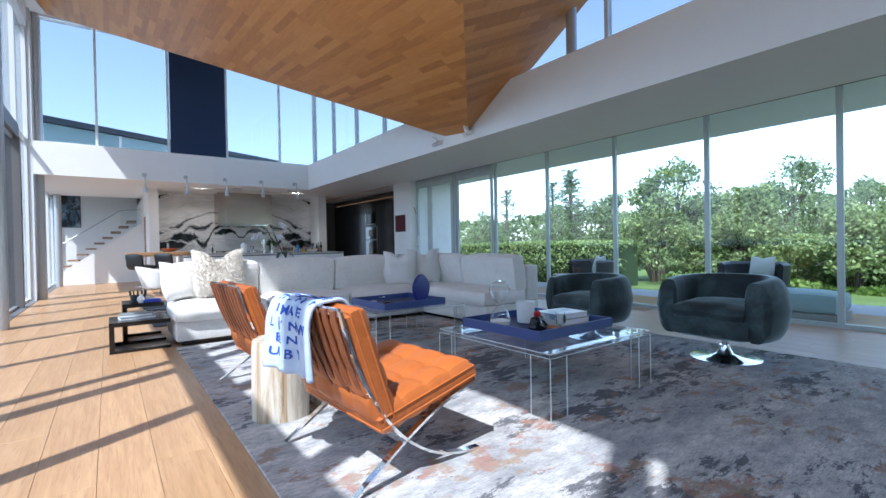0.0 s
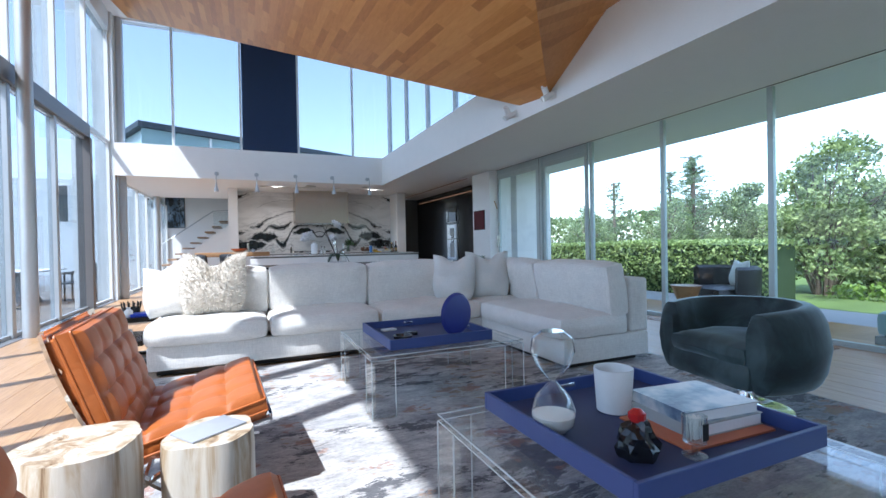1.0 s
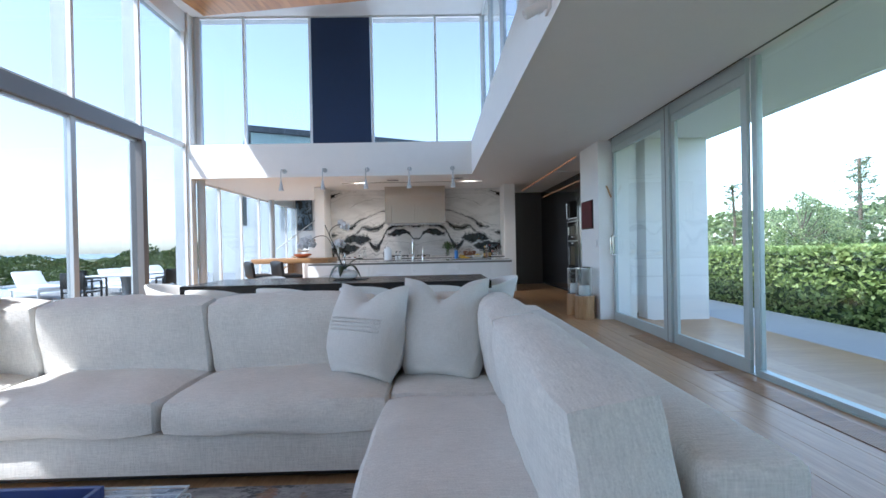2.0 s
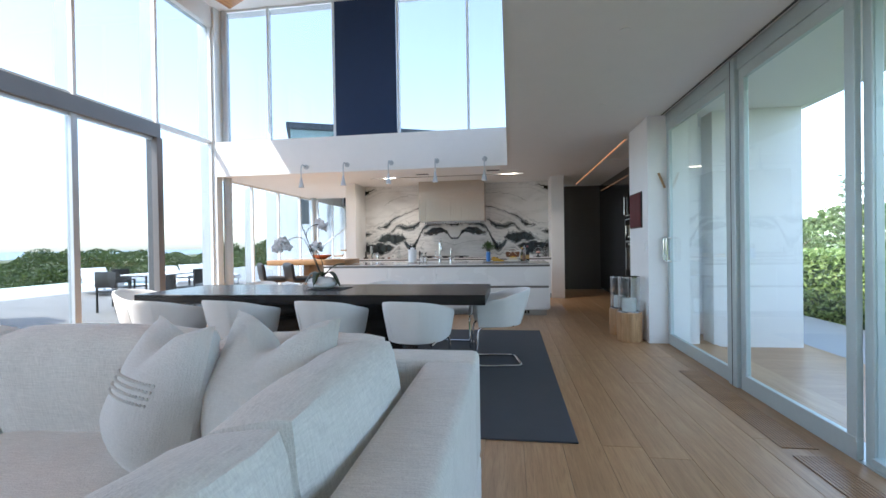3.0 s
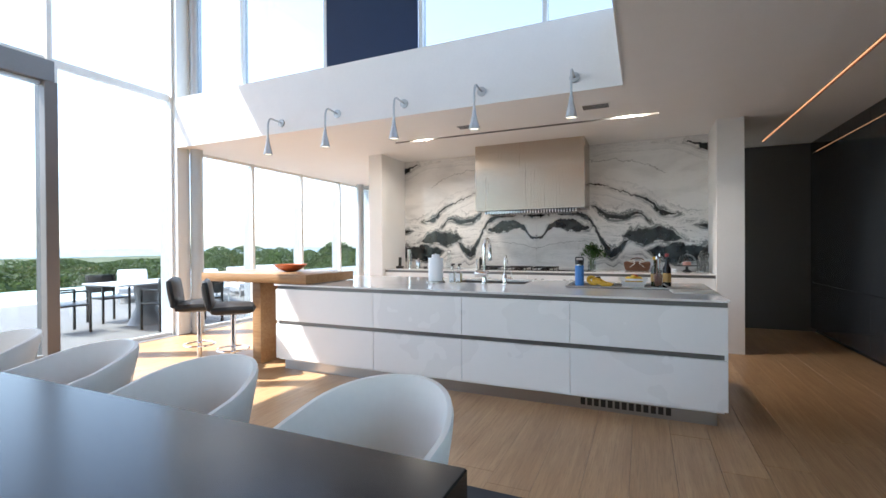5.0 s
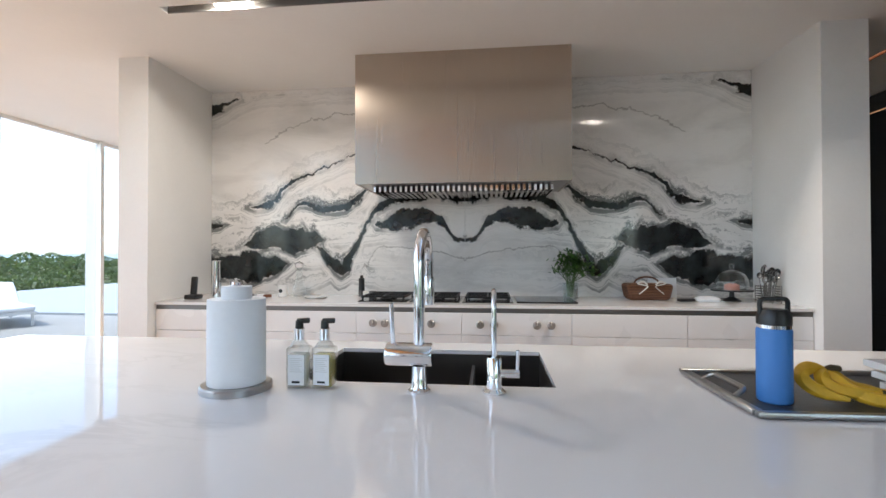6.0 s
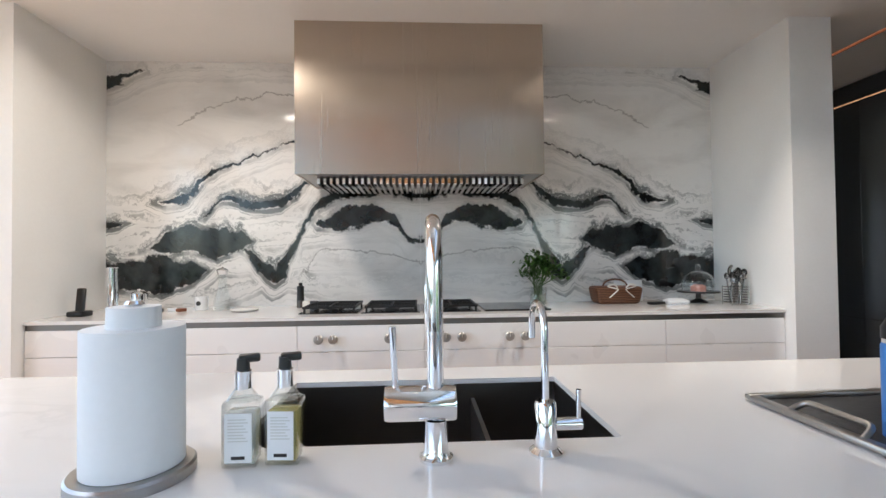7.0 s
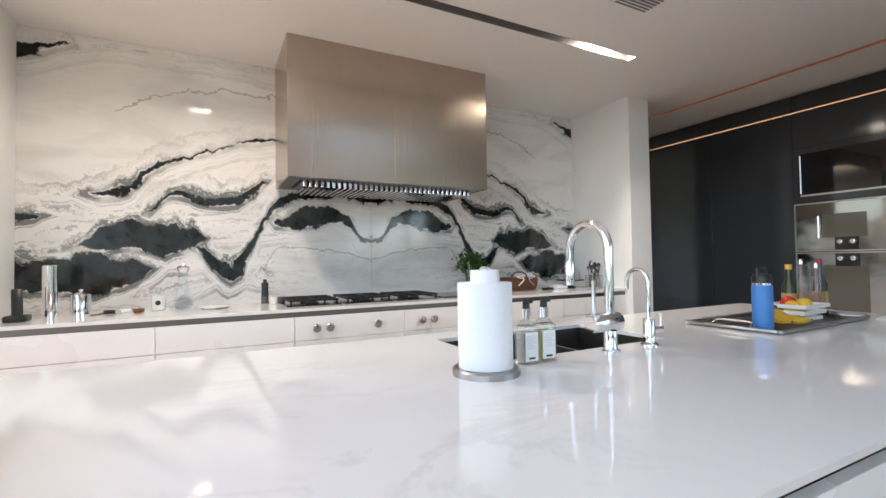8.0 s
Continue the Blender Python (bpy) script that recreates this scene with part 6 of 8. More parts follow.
def banana_bunch(at):
    skin = plain("banana_skin", (0.62, 0.36, 0.02), 0.5, grain=0.15, scale=40)
    tip = plain("banana_stem", (0.05, 0.035, 0.015), 0.8, grain=0.3, scale=60)
    t = thing("banana_bunch", "bunch of ripe yellow bananas on the black tray", "bananas", at=at)
    part("stem", tube([(-0.02, 0, 0.078), (0.005, 0, 0.088), (0.03, 0.004, 0.084)], 0.009, 8), tip, t, "dark dried stem")
    for a, b, c in (((-0.085, 0.0, 0.115), (-0.135, -0.02, 0.035), (0.0, -0.075, 0.020)), ((-0.035, -0.01, 0.080), (-0.065, -0.045, 0.018), (0.085, -0.065, 0.040)), ((0.02, -0.02, 0.050), (0.01, -0.07, 0.010), (0.145, -0.095, 0.021)), ((0.04, 0.02, 0.060), (0.05, 0.02, 0.012), (0.150, 0.0, 0.024))):
        line = [Vector(p) for p in bez((-0.01, 0, 0.078), a, b, c, 16)]
        bm = bmesh.new()
        rows = []
        for k, p in enumerate(line):
            f = k / 16
            r = 0.0185 * min(1.0, 0.45 + f * 2.2, 0.30 + (1 - f) * 4.5)
            d = (line[min(k + 1, 16)] - line[max(k - 1, 0)]).normalized()
            u = d.cross(Vector((0.2, 1, 0.1))).normalized()
            w = d.cross(u)
            rows.append([bm.verts.new(p + (u * math.cos(q * math.tau / 10) + w * math.sin(q * math.tau / 10)) * r * (1 + 0.05 * (q % 2))) for q in range(10)])
        for m, o in zip(rows, rows[1:]):
            for q in range(10):
                bm.faces.new((m[q], m[(q + 1) % 10], o[(q + 1) % 10], o[q]))
        bm.faces.new(rows[0][::-1])
        bm.faces.new(rows[-1])
        fruit = part("banana", bm, skin, t)
        part("tip", tube([line[-1], line[-1] + (line[-1] - line[-2]).normalized() * 0.008], 0.005, 6), tip, fruit)
    return t


banana_bunch(pose(3.465, 9.82, IZ + 0.007) @ Matrix.Scale(0.93, 4))
punnet = thing("fruit_basket", "white slatted basket of lemons and a tomato", "basket", at=pose(3.77, 9.865, IZ + 0.0065))
for z in (0.0, 0.03, 0.06):
    k = 0.07 + z * 0.35
    for a in (-1, 1):
        part("slat", boxed(-k * 1.3, k * 1.3, a * k - 0.002, a * k + 0.002, z, z + 0.018), CERAMIC, punnet, soft=False)
        part("slat", boxed(a * k * 1.3 - 0.002, a * k * 1.3 + 0.002, -k, k, z, z + 0.0181), CERAMIC, punnet, soft=False)
part("basket_floor", boxed(-0.09, 0.09, -0.07, 0.07, 0.0, 0.004), CERAMIC, punnet, soft=False)
for i, (x, y, z, s, c) in enumerate(((-0.04, 0.0, 0.06, 0.034, 0), (0.05, 0.01, 0.06, 0.034, 0), (0.0, -0.035, 0.075, 0.033, 0), (0.01, 0.04, 0.075, 0.036, 1))):
    bm = lathe([(0, -s * 1.15), (s * 0.3, -s), (s * 0.85, -s * 0.5), (s, 0), (s * 0.85, s * 0.5), (s * 0.3, s), (0, s * 1.15)], 18)
    part("tomato" if c else "lemon", bm, plain("tomato_skin", (0.55, 0.03, 0.015), 0.25) if c else plain("lemon_skin", (0.66, 0.42, 0.03), 0.45, bump=0.15, scale=120), punnet, at=pose(x, y, z, 70, 0, i * 40))


def oil_bottle(at, glass, cap, h, label):
    b = thing("oil_bottle", label, "bottle", "condiment bottles", at)
    part("body", lathe([(0.030, 0), (0.034, 0.005), (0.034, h * 0.55), (0.014, h * 0.72), (0.013, h * 0.92)], 28), glass, b)
    part("cap", lathe([(0.016, h * 0.90), (0.016, h), (0, h)], 20), cap, b)
    part("paper_label", lathe([(0.0345, h * 0.16), (0.0345, h * 0.42)], 28), plain("bottle_label", (0.48, 0.30, 0.10), 0.6), b, "printed paper label")
    return b


oil_bottle(pose(3.95, 9.98, IZ + 0.0065), plain("dark_olive_glass", (0.03, 0.035, 0.008), 0.08), plain("yellow_cap", (0.70, 0.40, 0.03), 0.4), 0.27, "dark olive oil bottle with a yellow cap")
oil_bottle(pose(4.045, 9.88, IZ + 0.0065), plain("black_glass", (0.008, 0.006, 0.005), 0.08), plain("red_cap", (0.25, 0.03, 0.03), 0.4), 0.30, "black vinegar bottle with a red neck")
for x, y, h in ((3.99, 9.94, 0.30), (3.965, 9.86, 0.28)):
    g = thing("pepper_mill", "tall clear acrylic pepper mill", "mill", "mills", pose(x, y, IZ + 0.0065))
    part("body", boxed(-0.028, 0.028, -0.028, 0.028, 0, h - 0.03, bevel=0.006), GLASS, g)
    part("core", lathe([(0.012, 0.01), (0.02, 0.04), (0.02, 0.10), (0.006, 0.13), (0.005, h - 0.02)], 16), plain("peppercorns", (0.30, 0.16, 0.12), 0.7, grain=0.5, scale=90), g)
    part("knob", lathe([(0.010, h - 0.03), (0.011, h - 0.012), (0.006, h)], 16), CHROME, g)
solid("chopping_board", boxed(-0.16, 0.16, -0.12, 0.12, 0, 0.012, bevel=0.003), plain("pale_board", (0.55, 0.53, 0.48), 0.4), "pale chopping board lying on the island", "chopping board", at=pose(4.22, 9.55, IZ, 0, 0, 5))

# ---- oak bar and stools ----
bar = thing("breakfast_bar", "thick oiled oak breakfast bar over the island's end", "bar")
part("slab", boxed(-0.78, 0.74, 9.02, 9.84, 0.90, 0.995, bevel=0.005), BAR_OAK, bar)
part("leg_panel", boxed(-0.10, 0.02, 9.12, 9.74, 0.0, 0.90, bevel=0.004), BAR_OAK, bar)
solid("fruit_bowl", lathe([(0.05, 0), (0.10, 0.015), (0.17, 0.06), (0.185, 0.085), (0.175, 0.085), (0.10, 0.03), (0, 0.022)], 40), plain("turned_redwood", (0.30, 0.075, 0.025), 0.35, grain=0.3), "shallow turned red wooden bowl on the bar", "bowl", at=pose(0.10, 9.5, 0.995))


def stool(at):
    s = thing("bar_stool", "black leather bar stool on a chrome frame", "stool", "bar stools", at)
    part("seat", cushion(0.42, 0.40, 0.09, 0.015, 0.035, 9, 1), BLACK_LEATHER, s, at=pose(0, 0, 0.62))
    bm = cushion(0.42, 0.07, 0.30, 0.015, 0.03, 9, 2)
    part("backrest", bm, BLACK_LEATHER, s, at=pose(0, -0.20, 0.66, 8))
    part("column", lathe([(0.025, 0.02), (0.025, 0.62)], 20), CHROME, s)
    part("foot", lathe([(0.0, 0), (0.20, 0), (0.20, 0.008), (0.05, 0.018), (0.026, 0.03)], 36), CHROME, s)
    part("foot_ring", tube([(0.15 * math.cos(a), 0.15 * math.sin(a), 0.25) for a in [k * math.tau / 24 for k in range(24)]], 0.009, 8, closed=True), CHROME, s)
    return s


st = stool(pose(-0.48, 8.76, 0, 0, 0, -48))
copy_thing(st, pose(0.04, 8.74, 0, 0, 0, -42))

# ---- back counter ----
CZ, CY = 0.925, 11.66
bc = thing("base_cabinet", "run of white lacquer base drawers under the cooktop", "cabinet")
part("carcass", boxed(0.058, 4.648, CY + 0.03, YM - 0.005, 0.10, CZ - 0.052), LACQUER, bc, soft=False)
part("plinth", boxed(0.058, 4.648, CY + 0.09, YM - 0.01, 0.0, 0.10), STEEL_EDGE, bc, soft=False)
part("channel", boxed(0.058, 4.648, CY + 0.018, CY + 0.03, CZ - 0.056, CZ - 0.020), CHANNEL, bc, "dark steel finger channel", soft=False)
ds_ = [0.060, 0.855, 1.612, 2.37, 3.122, 3.872, 4.646]
for a, b in zip(ds_, ds_[1:]):
    for z0, z1 in ((0.105, 0.41), (0.414, 0.713), (0.717, CZ - 0.056)):
        part("drawer_front", boxed(a + 0.0015, b - 0.0015, CY + 0.008, CY + 0.03, z0, z1, bevel=0.0015, seg=1), LACQUER, bc, soft=False)
for x in (1.745, 1.83, 2.16, 2.50, 2.595, 2.885, 2.98):
    k = part("knob", lathe([(0.012, 0), (0.012, 0.02), (0.026, 0.022), (0.028, 0.040), (0.022, 0.046), (0, 0.047)], 28), STEEL_EDGE, bc, "grey metal burner knob", at=pose(x, CY + 0.008, 0.795, 90))
    part("pointer", boxed(-0.003, 0.003, 0.0, 0.024, 0.046, 0.050), CHROME, k)
wt = thing("back_worktop", "thin white quartz worktop along the marble", "worktop")
part("slab", boxed(0.057, 4.649, CY, YM - 0.001, CZ - 0.020, CZ), QUARTZ, wt, soft=False)
ck = thing("gas_cooktop", "black gas cooktop of three double burners and a griddle", "cooktop", at=pose(0, 0, CZ))
for i, x in enumerate((1.77, 2.16, 2.55)):
    p = part("burner_plate", boxed(x - 0.185, x + 0.185, 11.80, 12.24, 0.0, 0.006, bevel=0.002, seg=1), GLOSS_BLACK, ck, soft=False)
    for y in (11.91, 12.13):
        part("burner", lathe([(0.045, 0.006), (0.045, 0.018), (0.03, 0.02), (0.03, 0.028), (0, 0.029)], 24), IRON, p, at=pose(x, y, 0))
    bm = bmesh.new()
    for dx in (-0.16, 0, 0.16):
        box(bm, x + dx - 0.006, x + dx + 0.006, 11.82, 12.22, 0.030, 0.044)
    for y in (11.83, 11.91, 12.02, 12.13, 12.21):
        box(bm, x - 0.16, x + 0.16, y - 0.005, y + 0.005, 0.030, 0.0435)
    for dx in (-0.155, 0.155):
        for y in (11.83, 12.21):
            box(bm, x + dx - 0.006, x + dx + 0.006, y - 0.006, y + 0.006, 0.006, 0.030)
    part("grate", bm, IRON, p, "cast iron grate", soft=False)
part("griddle", boxed(2.76, 3.19, 11.80, 12.24, 0.0, 0.012, bevel=0.003, seg=1), plain("glass_ceramic", (0.015, 0.015, 0.016), 0.08), ck, soft=False)

# range hood
hood = thing("range_hood", "large brushed steel box range hood with baffle filters", "range hood")
HX0, HX1, HY = 1.585, 3.14, 11.733
part("front_panel", boxed(HX0, HX1, HY, HY + 0.012, 1.795, LOW - 0.001), STEEL, hood, soft=False)
for x in (HX0, HX1 - 0.012):
    part("side_panel", boxed(x, x + 0.012, HY + 0.012, YM - 0.001, 1.795, LOW - 0.001), STEEL, hood, soft=False)
bm = bmesh.new()
for a, b, c, d in ((HX0 + 0.012, HX1 - 0.012, HY + 0.012, HY + 0.10), (HX0 + 0.012, HX1 - 0.012, YM - 0.06, YM - 0.002), (HX0 + 0.012, HX0 + 0.10, HY + 0.10, YM - 0.06), (HX1 - 0.10, HX1 - 0.012, HY + 0.10, YM - 0.06)):
    box(bm, a, b, c, d, 1.80, 1.806)
part("under_lip", bm, STEEL_EDGE, hood, soft=False)
for i in range(34):
    x = HX0 + 0.115 + i * 0.0395
    part("baffle", boxed(x, x + 0.022, HY + 0.08, YM - 0.10, 1.745, 1.80, bevel=0.003, seg=1), CHROME, hood, soft=False)
part("filter_box", boxed(HX0 + 0.10, HX1 - 0.10, HY + 0.10, YM - 0.06, 1.806, 1.83), BLACK, hood, soft=False)

# ---- things on the back counter ----
Z = CZ
solid("telephone", boxed(-0.024, 0.024, -0.014, 0.014, 0, 0.16, bevel=0.008), BLACK, "black cordless telephone standing in its cradle", "telephone", at=pose(0.20, 11.90, Z + 0.02, -14, 0, 20))
solid("telephone_cradle", boxed(-0.05, 0.05, -0.05, 0.05, 0, 0.035, bevel=0.01), BLACK, "black telephone cradle on the counter", "cradle", at=pose(0.20, 11.90, Z))
solid("metal_canister", lathe([(0.036, 0), (0.036, 0.30), (0.030, 0.305), (0, 0.305)], 32), CHROME, "tall polished steel canister", "canister", at=pose(0.30, 12.05, Z))
fl = thing("cocktail_shaker", "short polished steel shaker with a knob lid", "shaker", at=pose(0.43, 12.12, Z))
part("body", lathe([(0.05, 0), (0.052, 0.12), (0.05, 0.125)], 32), CHROME, fl)
part("lid", lathe([(0.05, 0.125), (0.03, 0.138), (0.01, 0.14), (0.012, 0.155), (0, 0.157)], 32), CHROME, fl)
mg = thing("mug", "white mug with a small black emblem", "mug", at=pose(0.83, 12.15, Z))
part("body", lathe([(0.036, 0), (0.042, 0.005), (0.043, 0.095), (0.039, 0.095), (0.037, 0.008), (0, 0.008)], 32), CERAMIC, mg)
part("emblem", lathe([(0.0, 0), (0.016, 0), (0.016, 0.001), (0, 0.001)], 16), BLACK, mg, at=pose(0.0, -0.0425, 0.05, 90))
ca = thing("carafe", "clear glass carafe with a steel pourer", "carafe", at=pose(0.97, 12.16, Z))
part("glass", lathe([(0.055, 0), (0.062, 0.01), (0.058, 0.06), (0.028, 0.16), (0.026, 0.23), (0.030, 0.25)], 32), GLASS, ca)
part("pourer", lathe([(0.031, 0.245), (0.040, 0.275), (0.030, 0.285), (0.01, 0.29), (0, 0.30)], 28), CHROME, ca)
solid("spoon_rest", lathe([(0.03, 0), (0.085, 0.004), (0.095, 0.012), (0.088, 0.012), (0.03, 0.006), (0, 0.006)], 32), CERAMIC, "shallow white spoon rest", "dish", at=pose(1.16, 12.05, Z))
pm = thing("pepper_mill", "black pepper mill with a clear base", "mill", "mills", pose(1.49, 12.22, Z))
part("base", lathe([(0.026, 0), (0.026, 0.05)], 24), plain("smoky_acrylic", (0.10, 0.09, 0.085), 0.1), pm)
part("top", lathe([(0.026, 0.051), (0.024, 0.12), (0.026, 0.15), (0.012, 0.158), (0.014, 0.175), (0, 0.18)], 24), BLACK, pm)
for x, c in ((1.545, WAX), (1.595, plain("slate_tin", (0.08, 0.08, 0.085), 0.4))):
    solid("spice_tin", lathe([(0.030, 0), (0.031, 0.003), (0.031, 0.045), (0.029, 0.048), (0, 0.048)], 28), c, "small round spice tin", "tin", "spice tins", pose(x, 12.18, Z))
rng = random.Random(21)
for i in range(3):
    solid("trinket", boxed(-0.03, 0.03, -0.018, 0.018, 0, 0.022, bevel=0.006), (BLACK, PAPER, STRAP)[i], ("small black charger block", "small white plug block", "small brown leather case")[i] + " on the counter", "trinket", at=pose(0.58 + i * 0.075, 12.08 + 0.03 * (i % 2), Z, 0, 0, 30 * i))
solid("charging_cable", tube(rounded([(0.50, 12.0, Z + 0.004), (0.55, 12.06, Z + 0.004), (0.52, 12.12, Z + 0.004), (0.60, 12.10, Z + 0.004), (0.62, 12.02, Z + 0.004)], 0.03), 0.003, 6), BLACK, "thin black charging cable", "cable")


def herb(at):
    h = thing("herb_vase", "fresh green herbs in a clear glass vase", "plant", at=at)
    part("vase", lathe([(0.055, 0), (0.06, 0.004), (0.062, 0.13), (0.058, 0.13), (0.055, 0.01), (0, 0.01)], 28), GLASS, h, "clear glass vase")
    part("water", lathe([(0.0, 0.011), (0.053, 0.011), (0.055, 0.08), (0, 0.08)], 24), plain("vase_water", (0.35, 0.40, 0.30), 0.05, Alpha=0.25), h)
    rng = random.Random(6)
    stems, leaves = bmesh.new(), bmesh.new()
    for i in range(38):
        a, r = rng.uniform(0, 6.28), rng.uniform(0.03, 0.17)
        top = Vector((r * math.cos(a), r * math.sin(a) * 0.7, 0.34 - r * 0.75 + rng.uniform(-0.03, 0.04)))
        tube([(0.02 * math.cos(a), 0.02 * math.sin(a), 0.02), (0.03 * math.cos(a), 0.03 * math.sin(a), 0.14), top], 0.002, 5, stems)
        for k in range(16):
            c = top + Vector((rng.gauss(0, 0.028), rng.gauss(0, 0.022), rng.gauss(0, 0.026)))
            d = Vector((rng.gauss(0, 1), rng.gauss(0, 1), rng.gauss(0, 0.6))).normalized()
            s = d.cross(Vector((0, 0, 1))).normalized() * rng.uniform(0.009, 0.016)
            d *= rng.uniform(0.016, 0.030)
            leaves.faces.new([leaves.verts.new(c - d), leaves.verts.new(c + s), leaves.verts.new(c + d), leaves.verts.new(c - s)])
    part("stems", stems, plain("herb_stem", (0.06, 0.12, 0.03), 0.6), h)
    part("leaves", leaves, leafy("herb_leaf", (0.025, 0.075, 0.014), (0.09, 0.20, 0.035)), h, soft=False)
    return h


herb(pose(3.19, 12.12, Z))
wb = thing("wicker_basket", "brown wicker basket tied with a cream ribbon", "basket", at=pose(3.78, 12.18, Z))
n = Nodes("wicker")
w = n.add("TexWave", Vector=n.coords("Object", (1, 1, 1)), Scale=26.0, Distortion=2.0)
w.bands_direction = "Z"
n.set(Base_Color=n.ramp(w.outputs["Fac"], [(0.2, (0.05, 0.018, 0.008)), (0.7, (0.22, 0.085, 0.035))]), Roughness=0.5).bump(w.outputs["Fac"], 0.8, 0.006)
bm = boxed(-0.175, 0.175, -0.10, 0.10, 0, 0.125, bevel=0.03, seg=4)
for v in bm.verts:
    v.co.x *= 0.86 + v.co.z * 1.1
    v.co.y *= 0.86 + v.co.z * 1.1
part("body", bm, n.mat, wb)
for dx in (-0.10, 0.10):
    part("ribbon", tube(rounded([(dx * 0.3, -0.112, 0.12), (dx * 0.6, -0.118, 0.15), (dx * 1.1, -0.114, 0.13), (dx * 0.2, -0.114, 0.11), (dx * 0.9, -0.113, 0.05)], 0.02), 0.006, 6, flat=0.4), WAX, wb, "cream ribbon")
part("handle", tube([(0.09 * math.cos(a), 0, 0.125 + 0.05 * math.sin(a)) for a in [radians(k) for k in range(0, 181, 15)]], 0.007, 8), n.mat, wb)
solid("recipe_card", boxed(-0.11, 0.11, -0.003, 0.003, 0, 0.16), PAPER, "plain white card leaning on the marble", "card", at=pose(3.95, 12.32, Z, -6))
solid("remote_control", boxed(-0.06, 0.06, -0.025, 0.025, 0, 0.02, bevel=0.006), BLACK, "small black remote on the counter", "remote", at=pose(4.02, 12.05, Z, 0, 0, 15))
solid("folded_cloth", cushion(0.16, 0.10, 0.03, 0.012, 0.012, 8, 9), PAPER, "crumpled white cloth on the counter", "cloth", at=pose(4.18, 12.08, Z, 0, 0, -10))
cs = thing("cake_stand", "black cake stand under a clear glass dome", "cake stand", at=pose(4.38, 12.13, Z))
part("stand", lathe([(0.06, 0), (0.06, 0.006), (0.018, 0.03), (0.016, 0.065), (0.14, 0.075), (0.14, 0.085), (0, 0.085)], 36), BLACK, cs)
part("dome", lathe([(0.108, 0.086), (0.110, 0.125), (0.104, 0.165), (0.085, 0.20), (0.055, 0.222), (0.018, 0.232), (0.012, 0.242), (0.017, 0.255), (0.016, 0.275), (0, 0.280)], 36), GLASS, cs, "clear glass dome")
part("cake", lathe([(0.05, 0.086), (0.05, 0.12), (0.03, 0.13), (0, 0.13)], 24), plain("pink_icing", (0.65, 0.30, 0.24), 0.6), cs)
WORN_STEEL = plain("worn_utensil_steel", (0.30, 0.295, 0.29), 0.22, 1.0, grain=0.3, scale=30)
ut = thing("utensil_caddy", "chrome wire caddy full of steel ladles and spoons", "utensil holder", at=pose(4.545, 11.97, Z) @ Matrix.Scale(0.92, 4))
for k in range(7):
    z = 0.018 + 0.019 * k
    part("wire", tube(rounded([(-0.066, -0.05, z), (0.066, -0.05, z), (0.066, 0.05, z), (-0.066, 0.05, z)], 0.015, 4, closed=True), 0.0028, 6, closed=True), WORN_STEEL, ut)
for x in (-0.066, 0.0, 0.066):
    for y in (-0.053, 0.053):
        part("upright", tube([(x, y, 0.0), (x, y, 0.14)], 0.003, 6), WORN_STEEL, ut)
rng = random.Random(31)
for i in range(13):
    x, y = -0.048 + 0.0165 * (i % 7), -0.026 + 0.052 * (i // 7) + rng.uniform(-0.008, 0.008)
    top = (0.16 + rng.uniform(0, 0.03)) if i < 5 else (0.185 + rng.uniform(0, 0.055))
    lean = rng.uniform(0.0, 0.02)
    u = part("utensil", tube([(x * 0.6, y * 0.6, 0.008), (x + lean, y, top)], 0.0042, 8), WORN_STEEL, ut)
    size = 0.036 if i in (8, 10) else rng.uniform(0.019, 0.028)
    bm = bmesh.new()
    bmesh.ops.create_uvsphere(bm, u_segments=16, v_segments=10, radius=size)
    bmesh.ops.delete(bm, geom=[v for v in bm.verts if v.co.y < -size * 0.35], context="VERTS")
    for v in bm.verts:
        v.co = Vector((v.co.x * 0.85, v.co.y * 0.6, v.co.z * 1.15))
    bowl = part("bowl", bm, WORN_STEEL, u, at=pose(x + lean, y, top + size * 0.8, rng.uniform(-8, 12), 0, rng.uniform(-50, 50)))
    shell = bowl.modifiers.new("thick", "SOLIDIFY")
    shell.thickness = 0.0015

# ---- tall black cabinets on the garden side ----
TX = 6.08
tc = thing("tall_cabinet", "wall of glossy black tall cabinets", "cabinet")
part("carcass", boxed(TX + 0.02, 6.7, 7.81, 13.58, 0.06, LOW - 0.13), CABINET_BLACK, tc, soft=False)
part("plinth", boxed(TX + 0.06, 6.7, 7.81, 13.58, 0.0, 0.06), BLACK, tc, soft=False)
part("header", boxed(TX + 0.035, 6.7, 7.81, 13.58, LOW - 0.13, LOW - 0.002), BLACK, tc, soft=False)
part("light_strip", boxed(TX + 0.017, TX + 0.0197, 8.4, 13.4, 2.573, 2.581), LED, tc, "thin copper light strip", soft=False)
ys = [7.82, 8.60, 9.36, 10.11, 10.91, 11.70, 12.54, 13.57]
OV = (10.11, 10.91)
for a, b in zip(ys, ys[1:]):
    if (a, b) == OV:
        continue
    for z0, z1 in ((0.065, 0.72), (0.724, 2.572), (2.582, LOW - 0.012)):
        part("door", boxed(TX, TX + 0.02, a + 0.002, b - 0.002, z0, z1, bevel=0.001, seg=1), CABINET_BLACK, tc, soft=False)
for z0, z1 in ((0.065, 0.48), (2.23, 2.572), (2.582, LOW - 0.012)):
    part("door", boxed(TX, TX + 0.02, OV[0] + 0.002, OV[1] - 0.002, z0, z1), CABINET_BLACK, tc, soft=False)
